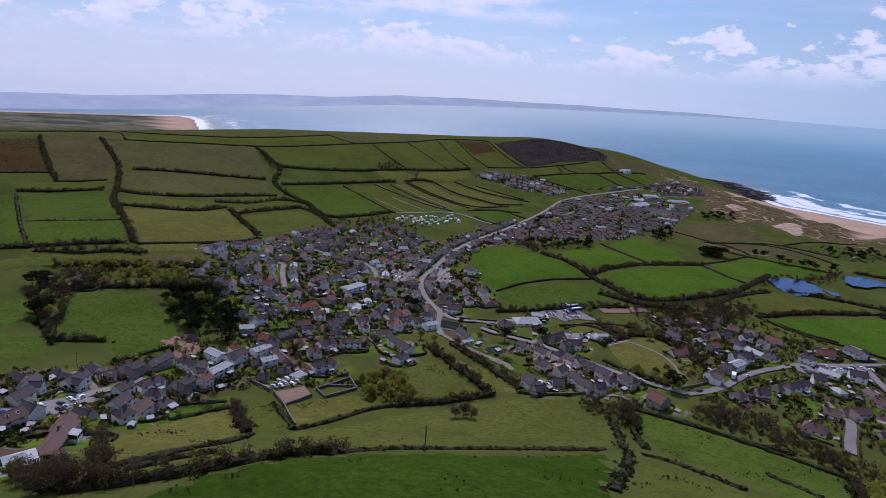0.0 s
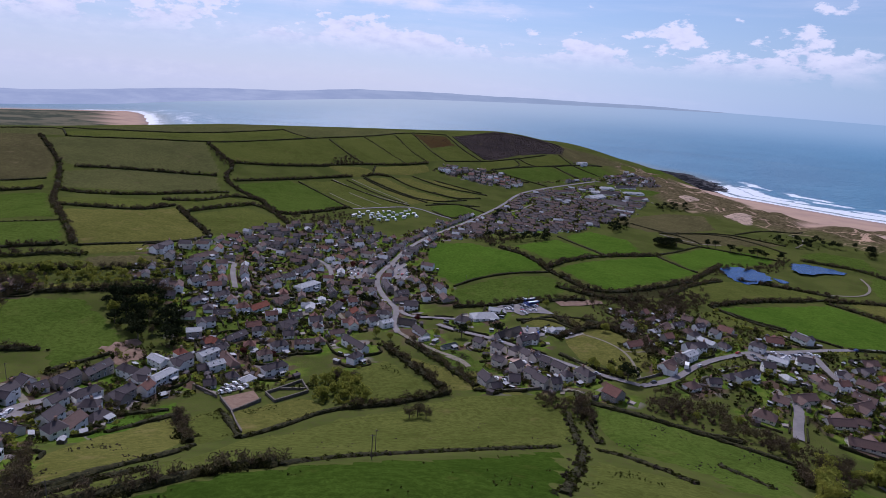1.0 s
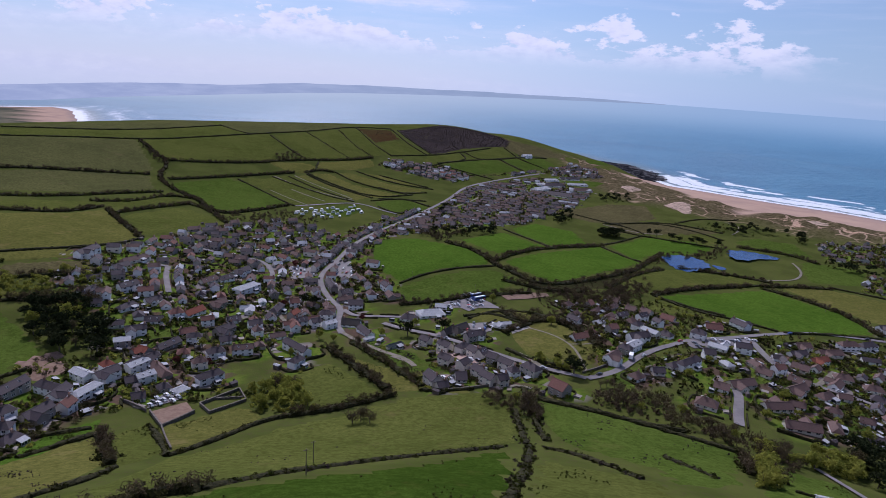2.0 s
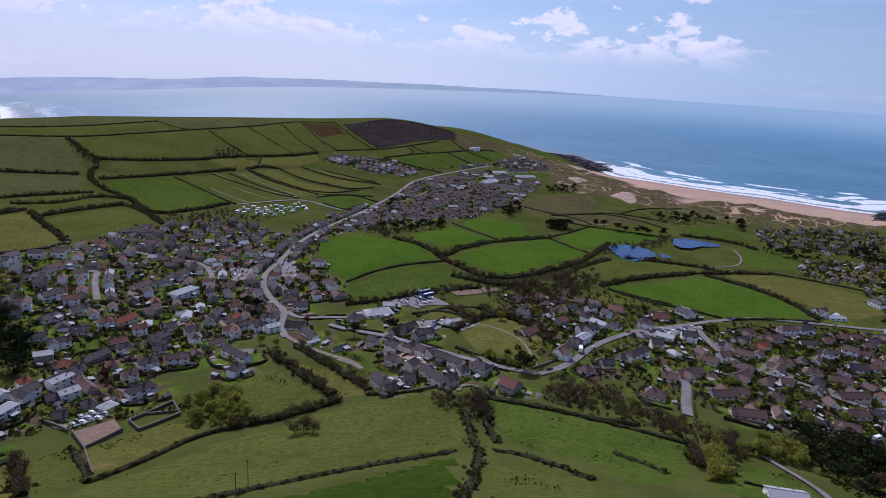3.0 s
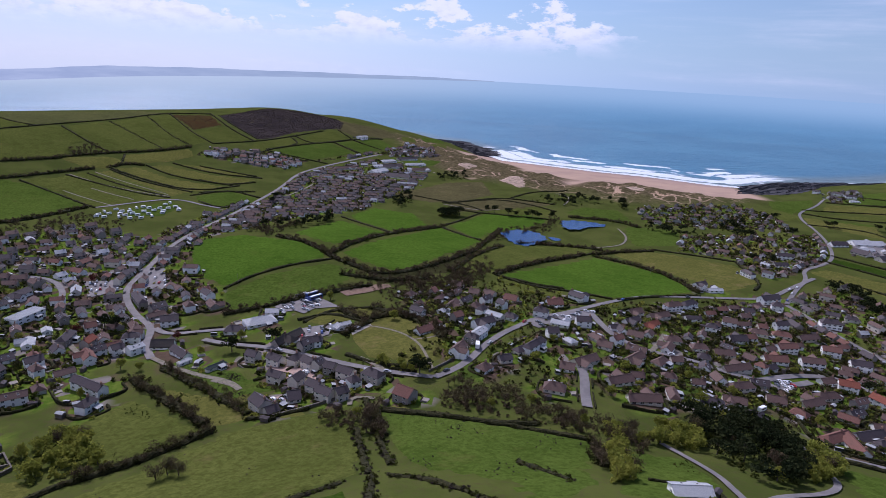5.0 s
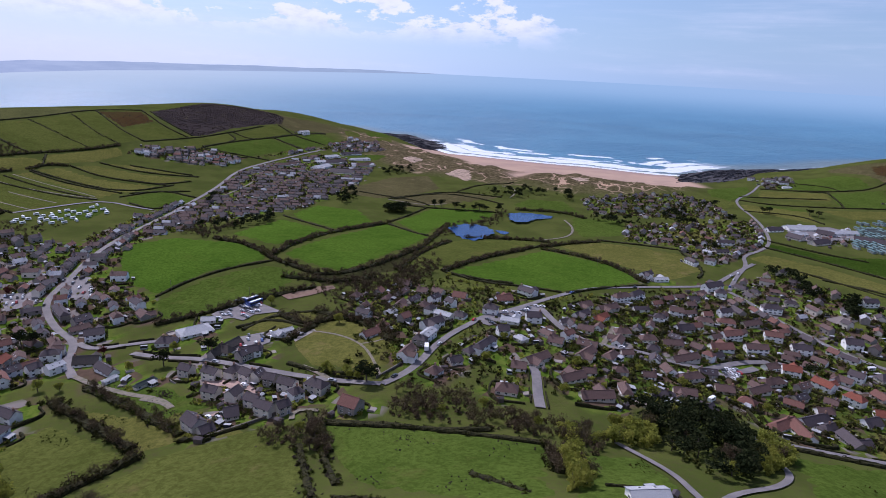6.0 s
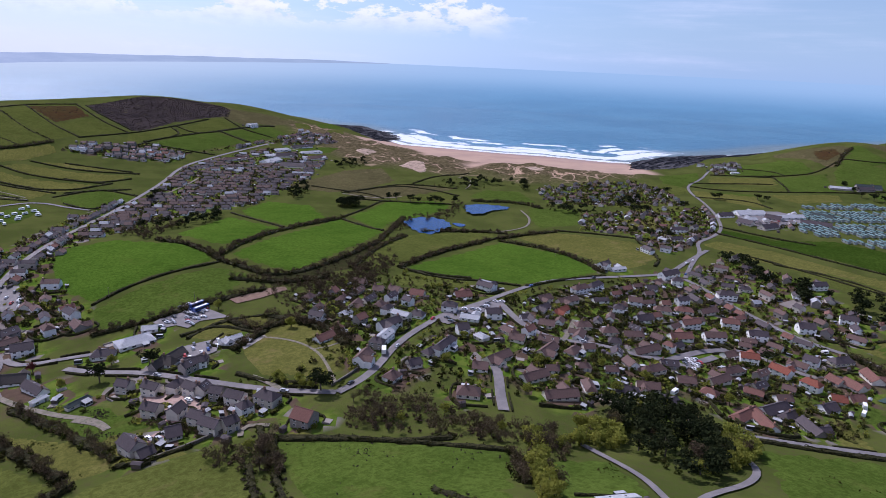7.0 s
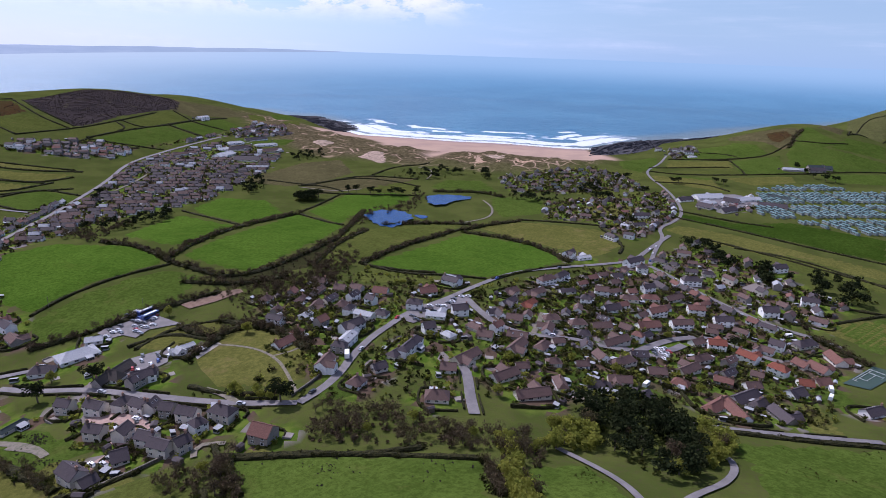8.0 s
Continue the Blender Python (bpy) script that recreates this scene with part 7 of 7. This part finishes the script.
# ---- gardens, scrub, rocks, far coast ----
M_WOOD = material("weathered_pole", lambda n, w: n.mix(n.noise(w, 1.5, 5.0), (0.07, 0.055, 0.045), (0.14, 0.115, 0.095)), 0.9)
def gardens():
    quarters = [(poly, 8) for _, poly in VILLAGE.values()] + [(poly, 8) for poly in GREEN]
    for poly, room in quarters:
        near = math.hypot(*(np.mean(poly, 0) - np.array([40, 60]))) < 520
        lo, hi = np.min(poly, 0), np.max(poly, 0)
        spots = rng.uniform(lo, hi, (int((hi - lo).prod() / room * 0.62), 2))
        # shrubs gather in clumps, leaving lawns open
        keep = np.sin(spots[:, 0] * 0.31 + np.sin(spots[:, 1] * 0.23) * 2) * np.sin(spots[:, 1] * 0.29 + np.sin(spots[:, 0] * 0.19) * 2) > rng.uniform(-0.9, 0.5, len(spots))
        spots = spots[keep]
        ok = in_poly(spots[:, 0], spots[:, 1], poly)
        for hx, hy, hr in HOUSES:
            ok &= np.hypot(spots[:, 0] - hx, spots[:, 1] - hy) > hr * 0.8 + 1.0
        for width, pts in ROADS:
            ok &= np.min(np.hypot(spots[:, None, 0] - pts[None, :, 0], spots[:, None, 1] - pts[None, :, 1]), axis=1) > width / 2 + 2.2
        for _, yard_poly in YARDS:
            ok &= ~in_poly(spots[:, 0], spots[:, 1], yard_poly)
        spots = spots[ok]
        kind_of = rng.choice(4, len(spots), p=[0.3, 0.22, 0.34, 0.14])
        for k, kind in enumerate(("garden", "hedge", "bare", "light")):
            mask = kind_of == k
            scatter("garden_shrubs", TWIGGY if kind == "bare" and near else TINY, spots[mask, 0], spots[mask, 1], rng.uniform(1.0, 4.2 if near else 4.8, mask.sum()), M_LEAF[kind], "mixed shrubs and small trees in the gardens", "shrubs", 0.15)


def house_gardens():
    """A hedge round three sides of each nearer house, and shrubs about it."""
    xs, ys = [], []
    for x, y, r in HOUSES:
        if math.hypot(x - 40, y - 60) > 520:
            continue
        edge, turn = road_gap(x, y)
        a = radians(turn if edge < 40 else 20)
        c, s = math.cos(a), math.sin(a)
        l, w = r + rng.uniform(3.0, 5.5), r + rng.uniform(2.5, 5.0)
        sign = rng.choice([-1, 1])
        line = [(x + c * u - s * v, y + s * u + c * v) for u, v in ((-l, -w * sign), (-l, w * sign), (l, w * sign), (l, w * sign * 0.1))]
        if not any(math.hypot(px - hx, py - hy) < hr * 0.7 for px, py in line for hx, hy, hr in HOUSES) and all(road_gap(*p)[0] > 1.5 for p in line):
            hedge_core(resample(line, 1.6), rng.uniform(1.0, 1.7), rng.uniform(1.0, 1.6), "garden_hedge", "dark green clipped garden hedge beside a house", M_HEDGE)
        for _ in range(6):
            t, d = rng.uniform(0, 6.28), r * 0.75 + rng.uniform(2.0, 7.0)
            px, py = x + math.cos(t) * d, y + math.sin(t) * d
            if road_gap(px, py)[0] > 1.5 and not any(math.hypot(px - hx, py - hy) < hr * 0.8 + 0.8 for hx, hy, hr in HOUSES):
                xs.append(px)
                ys.append(py)
    xs, ys = np.array(xs), np.array(ys)
    half = rng.random(len(xs)) < 0.55
    for mask, kind in ((half, "garden"), (~half, "light")):
        scatter("garden_shrubs", SMALL, xs[mask], ys[mask], rng.uniform(1.0, 3.4, mask.sum()), M_LEAF[kind], "leafy shrubs close round the houses", "shrubs", 0.15)


def kerb_hedges():
    """Clipped front-garden hedges along the lanes, broken by gates and drives."""
    for width, pts in ROADS:
        if width < 4.0 or math.hypot(*(pts.mean(0) - np.array([40, 60]))) > 470:
            continue
        out = sides(pts)
        for way in (-1, 1):
            i = int(rng.integers(0, 2))
            while i < len(pts) - 3:
                run = int(rng.integers(3, 6))
                line = pts[i:i + run] + out[i:i + run] * way * (width / 2 + 1.5)
                clear = all(road_gap(*q)[0] > 0.9 for q in line) and not any(math.hypot(q[0] - hx, q[1] - hy) < hr * 0.8 + 0.5 for q in line for hx, hy, hr in HOUSES)
                if len(line) > 2 and clear and not any(in_poly(q[0], q[1], poly) for q in line for _, poly in YARDS):
                    hedge_core(resample([tuple(q) for q in line], 1.5), rng.uniform(1.0, 1.6), rng.uniform(0.9, 1.3), "garden_hedge", "dark green clipped hedge along a lane", M_HEDGE)
                i += run + int(rng.integers(0, 2))


def garden_clutter():
    """Sheds, glasshouses and paved corners in the gardens, too many and too small to tell apart."""
    mats = [M_WOOD, M_ROOF["slate"], M_ROOF["light"], M_GLASS, M_WALL["stone"]]
    s = Shape()
    for x, y, r in HOUSES:
        for _ in range(2 if math.hypot(x - 40, y - 60) < 600 else 1):
            t, d = rng.uniform(0, 6.28), r + rng.uniform(3.5, 7.0)
            px, py = x + math.cos(t) * d, y + math.sin(t) * d
            if road_gap(px, py)[0] < 2.5 or any(math.hypot(px - hx, py - hy) < hr + 2.2 for hx, hy, hr in HOUSES):
                continue
            k, kind = len(s.v), rng.random()
            l, w, h = rng.uniform(1.2, 2.0), rng.uniform(0.9, 1.4), rng.uniform(1.8, 2.2)
            if kind < 0.5:
                s.box(-l, -w, -0.8, l, w, h, 0)
                s.slab((-l - 0.15, -w - 0.15, h), (l + 0.15, -w - 0.15, h), (l + 0.15, 0, h + 0.6), (-l - 0.15, 0, h + 0.6), 0.06, 1 if kind < 0.3 else 2)
                s.slab((l + 0.15, w + 0.15, h), (-l - 0.15, w + 0.15, h), (-l - 0.15, 0, h + 0.6), (l + 0.15, 0, h + 0.6), 0.06, 1 if kind < 0.3 else 2)
            elif kind < 0.72:
                s.box(-l, -w, -0.8, l, w, 0.6, 2)
                s.box(-l + 0.05, -w + 0.05, 0.6, l - 0.05, w - 0.05, 1.7, 3)
                s.slab((-l, -w, 1.75), (l, -w, 1.75), (l, w, 2.3), (-l, w, 2.3), 0.05, 2)
            else:
                s.box(-l * 1.3, -w * 1.6, -0.8, l * 1.3, w * 1.6, 0.32, 4)
                s.box(-l * 1.3, w * 1.6, -0.8, l * 1.3, w * 1.6 + 0.25, 1.0, 4)
            a = rng.uniform(0, 3.14)
            c, q, z = math.cos(a), math.sin(a), z_at(px, py) + 0.1
            s.v[k:] = [(px + c * p[0] - q * p[1], py + q * p[0] + c * p[1], z + p[2]) for p in s.v[k:]]
    tagged(new("garden_sheds", s.mesh("garden_sheds", mats)), "small sheds, glasshouses and paved corners in gardens", "sheds", kind="stuff")


def tussocks():
    """Rank tufts and small thorn bushes standing in the nearer pastures, gathered in drifts."""
    for k, (kind, poly) in enumerate(NEAR_FIELDS):
        spots = rng.uniform(np.min(poly, 0), np.max(poly, 0), (2600, 2))
        drift = np.sin(spots[:, 0] * 0.11 + k) * np.sin(spots[:, 1] * 0.13 + 2 * k) + 0.5 * np.sin(spots[:, 0] * 0.37) * np.sin(spots[:, 1] * 0.31)
        spots = spots[in_poly(spots[:, 0], spots[:, 1], poly) & (drift > rng.uniform(0.35, 1.6, len(spots)))]
        scatter("tussocks", TINY, spots[:, 0], spots[:, 1], rng.uniform(0.3, 0.85, len(spots)), M_LEAF["garden" if k % 3 else "gorse"], "rank grass tufts and low bramble in a pasture", "tussocks", -0.25)


def rough_growth():
    for kind, poly in SCRUB:
        area = abs(sum(a[0] * b[1] - b[0] * a[1] for a, b in zip(poly, poly[1:] + poly[:1]))) / 2
        dense = {"heath": 9, "bracken": 60, "scrub": 12, "rough": 170}[kind]
        spots = rng.uniform(np.min(poly, 0), np.max(poly, 0), (int(area / dense * 1.6), 2))
        spots = spots[in_poly(spots[:, 0], spots[:, 1], poly)]
        scatter("scrub", TINY, spots[:, 0], spots[:, 1], rng.uniform(0.8, 2.2, len(spots)), M_LEAF["gorse" if kind != "scrub" else "bare"], "dark gorse and scrub on the slope", "scrub", 0.2)


M_ROCK = material("dark_slate_rock", lambda n, w: n.mix(n.ramp(n.noise(w, 0.25, 6.0, 0.7), 0.35, 0.7), (0.02, 0.02, 0.024), (0.105, 0.1, 0.104)), 0.8, lambda n, w: (n.noise(w, 0.8, 5.0, 0.7), 0.8, 0.8), specular=0.05)


def ledges(poly, count, turn, seed):
    """Tilted strata of rock running out to sea, on a low dark shelf."""
    tagged(drape("rock_shelf", poly, M_ROCK, 0.35, 6.0, 3.0), "low dark wave-cut rock shelf", "rocks", kind="structure")
    r = np.random.default_rng(seed)
    s = Shape()
    c, q = math.cos(radians(turn)), math.sin(radians(turn))
    lo, hi = np.min(poly, 0), np.max(poly, 0)
    made = 0
    while made < count:
        x, y = r.uniform(lo, hi)
        if not in_poly(x, y, poly):
            continue
        made += 1
        l, w, h = r.uniform(9, 30), r.uniform(1.2, 2.8), r.uniform(0.8, 3.4)
        z = max(z_at(x, y), -0.5)
        pts = []
        for u, v, k in ((-l, -w, -1.5), (l, -w, -1.5), (l, w, -1.5), (-l, w, -1.5), (-l * r.uniform(0.6, 1), -w * 0.7, h * r.uniform(0.2, 1)), (l * r.uniform(0.5, 1), -w * 0.6, h * r.uniform(0.1, 0.9)), (l * r.uniform(0.6, 1), 0, h * r.uniform(0.2, 0.8)), (-l * 0.9, w * 0.1, h * r.uniform(0.4, 1.1))):
            pts.append((x + c * u - q * v, y + q * u + c * v, z + k))
        k = len(s.v)
        s.v += pts
        for f in ((3, 2, 1, 0), (4, 5, 6, 7), (0, 1, 5, 4), (1, 2, 6, 5), (2, 3, 7, 6), (3, 0, 4, 7)):
            s.f.append(tuple(k + i for i in f))
            s.m.append(0)
    tagged(new("rocks", s.mesh("rocks", [M_ROCK])), "dark tilted slate ledges along the shore", "rocks", kind="stuff")


def far_coast():
    """Low hills across the bay, far beyond the sea, their blue haze painted as glow."""
    mat = bpy.data.materials.new("far_hills_haze")
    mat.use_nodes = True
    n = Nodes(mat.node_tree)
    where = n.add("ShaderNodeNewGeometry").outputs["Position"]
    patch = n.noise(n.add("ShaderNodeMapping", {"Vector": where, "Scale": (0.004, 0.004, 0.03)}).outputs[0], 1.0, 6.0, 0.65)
    # air haze stands in the emitted colour: pale blue, lighter away from the west
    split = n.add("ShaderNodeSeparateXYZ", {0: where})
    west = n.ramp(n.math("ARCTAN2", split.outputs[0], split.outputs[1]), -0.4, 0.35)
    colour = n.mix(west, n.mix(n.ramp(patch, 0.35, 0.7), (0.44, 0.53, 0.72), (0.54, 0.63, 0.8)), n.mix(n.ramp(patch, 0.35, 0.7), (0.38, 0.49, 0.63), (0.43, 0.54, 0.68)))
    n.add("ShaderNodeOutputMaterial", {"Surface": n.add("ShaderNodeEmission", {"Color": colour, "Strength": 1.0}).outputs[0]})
    shore = [(-46, -3.9, -2.6), (-36, -3.7, -2.5), (-30.7, -3.5, -2.38), (-24.6, -3.2, -2.03), (-20, -2.75, -1.6), (-10.4, -2.0, -1.2), (-4.9, -1.55, -0.7), (0, -1.25, -0.55), (7.5, -0.95, -0.43), (15, -0.72, -0.33), (21.8, -0.52, -0.26), (27.2, -0.4, -0.33)]
    verts, faces = [], []
    rows = 5
    turns = np.arange(-46, 27.3, 0.4)
    reach = np.linspace(2500, 4900, 500)
    for a in turns:
        low, top = np.interp(a, [q[0] for q in shore], [q[1] for q in shore]), np.interp(a, [q[0] for q in shore], [q[2] for q in shore])
        top += (0.02 * math.sin(a * 0.7) + 0.012 * math.sin(a * 2.3)) * min(1.0, (27.2 - a) / 12)
        radius, level = far_level(reach, a)
        start = np.interp(low, np.degrees(np.arctan((level - 189) / radius)), radius)
        for k in range(rows):
            r = start + 8 * k
            el = low - 0.1 + (top - low + 0.1) * (k / (rows - 1))
            verts.append((r * math.sin(radians(a)), r * math.cos(radians(a)), 189 + r * math.tan(radians(el))))
    for i in range(len(turns) - 1):
        for k in range(rows - 1):
            faces.append((i * rows + k, i * rows + rows + k, i * rows + rows + k + 1, i * rows + k + 1))
    tagged(new("backdrop", raw_mesh("backdrop", verts, faces, mat, True)), "hills across the far bay, painted in glowing blue haze", "distant coast", kind="structure")


build_ground()
gardens()
house_gardens()
rough_growth()
kerb_hedges()
garden_clutter()
tussocks()
ledges([(718, 1760), (800, 1730), (790, 1560), (770, 1425), (690, 1380), (690, 1470), (710, 1600)], 170, -36, 3)
ledges([(985, 872), (1040, 925), (1076, 957), (1132, 967), (1215, 986), (1306, 976), (1403, 965), (1403, 930), (1250, 900), (1150, 850), (1092, 830), (1021, 850)], 260, 18, 4)
ledges([(1250, 930), (1400, 945), (1560, 945), (1560, 915), (1400, 915)], 80, 5, 5)
far_coast()


# ---- poles, walls and other small things ----
M_DRY = material("dry_stone", lambda n, w: n.mix(n.ramp(n.noise(w, 1.4, 5.0, 0.7), 0.35, 0.65), (0.07, 0.06, 0.05), (0.16, 0.14, 0.12)), 0.95, lambda n, w: (n.noise(w, 3.0, 3.0), 0.7, 0.1))


def stone_wall(line, tall):
    """A rough stone wall with a coping, stepping down with the land."""
    pts = resample(line, 2.0)
    s = Shape()
    for (ax, ay), (bx, by) in zip(pts, pts[1:]):
        way = Vector((bx - ax, by - ay, 0)).normalized()
        out, z = Vector((-way.y, way.x, 0)) * 0.25, z_at((ax + bx) / 2, (ay + by) / 2) + 0.2
        for lift, grow, low in ((tall, 1.0, -1.0), (tall + 0.14, 1.35, tall)):
            q = [Vector((ax, ay, z)) - out * grow, Vector((bx, by, z)) - out * grow, Vector((bx, by, z)) + out * grow, Vector((ax, ay, z)) + out * grow]
            k = len(s.v)
            s.v += [(v.x, v.y, v.z + low) for v in q] + [(v.x, v.y, v.z + lift) for v in q]
            for f in ((3, 2, 1, 0), (4, 5, 6, 7), (0, 1, 5, 4), (1, 2, 6, 5), (2, 3, 7, 6), (3, 0, 4, 7)):
                s.f.append(tuple(k + i for i in f))
                s.m.append(0)
    tagged(new("garden_wall", s.mesh("garden_wall", [M_DRY])), "grey rubble stone wall round a garden plot", "wall", "garden walls")


for _a, _b in zip(((-62, 296), (-47, 316), (-41, 301), (-55, 285)), ((-47, 316), (-41, 301), (-55, 285), (-62, 296))):
    stone_wall([_a, _b], 1.3)
stone_wall([(-57, 303), (-43, 305)], 0.9)
stone_wall([(-82, 286), (-71, 267)], 1.5)
stone_wall([(-71, 267), (-62, 286)], 1.5)
stone_wall([(-71, 267), (-64, 250), (-58, 236)], 1.1)
stone_wall([(59, 304), (72, 305), (86, 308), (96, 310)], 1.2)
stone_wall([(143, 322), (160, 331), (178, 345)], 1.0)
stone_wall([(-100, 300), (-88, 291), (-84, 287)], 1.4)
_pole = Shape()
_pole.tube(0, 0, -0.5, 8.5, 0.15, 0.1, 8)
POLE = _pole.mesh("post", [M_WOOD])
_arm = Shape()
_arm.box(-0.8, -0.06, 7.9, 0.8, 0.06, 8.05)
ARM = _arm.mesh("crossarm", [M_WOOD])


def pole(x, y, turn):
    root = empty("telegraph_pole", pose(x, y, z_at(x, y), 0, 0, turn))
    part("post", POLE, root)
    part("crossarm", ARM, root)
    tagged(root, "weathered wooden telegraph pole in a field", "pole", "telegraph poles")


pole(-68, 123, 20)
pole(-1, 197, 20)
pole(-1, 166, 10)
pole(62, 530, 60)
pole(111, 488, 60)
pole(443, 492, 30)
pole(-181, 282, 20)
pole(247, 388, 0)


# ---- a lorry, vans and caravans standing about the village ----
_box = Shape()
_box.box(-3.6, -1.25, 0.9, 2.0, 1.25, 3.5, 0, 0.03)
_box.box(-3.7, -1.15, 0.6, 3.4, 1.15, 0.9, 1)
LORRY_BOX = _box.mesh("load_box", [M_WHITE, M_TYRE])
_cab = Shape()
_cab.box(2.15, -1.15, 0.55, 3.9, 1.15, 2.7, 0, 0.12)
LORRY_CAB = _cab.mesh("cab", [M_WHITE])
_screen = Shape()
_screen.box(3.2, -1.0, 1.6, 3.88, 1.0, 2.35, 0, 0.06)
_screen.box(2.6, -1.13, 1.65, 3.5, 1.13, 2.3, 0, 0.04)
LORRY_SCREEN = _screen.mesh("windscreen", [M_GLASS])
LORRY_WHEEL = wheel_mesh(0.45, 0.28)


def lorry(x, y, turn):
    root = empty("lorry", pose(x, y, z_at(x, y) + 0.66, 0, 0, turn))
    part("load_box", LORRY_BOX, root)
    part("windscreen", LORRY_SCREEN, part("cab", LORRY_CAB, root))
    for wx in (-2.5, 2.9):
        for wy in (-1.05, 1.05):
            part("wheel", LORRY_WHEEL, root, at=pose(wx, wy, 0.45, 90 if wy < 0 else -90, 0, 0))
    tagged(root, "white box lorry standing on the village lane", "lorry")


lorry(182, 343, 62)
_bar = Shape()
_bar.box(2.5, -0.08, 0.45, 3.7, 0.08, 0.6)
TOW_BAR = _bar.mesh("tow_bar", [M_TYRE])
for _x, _y, _turn in ((309, 250, 10), (402, 196, 15), (475, 253, -20), (415, 201, 30)):
    _root = empty("touring_caravan", pose(_x, _y, z_at(_x, _y) + 0.25, 0, 0, _turn))
    part("body", TOUR_BODY, _root)
    part("tow_bar", TOW_BAR, _root)
    for _wy in (-1.0, 1.0):
        part("wheel", WHEEL, _root, at=pose(0, _wy, 0.33, 90 if _wy < 0 else -90, 0, 0))
    tagged(_root, "white touring caravan standing in a garden", "caravan", "caravans in gardens")
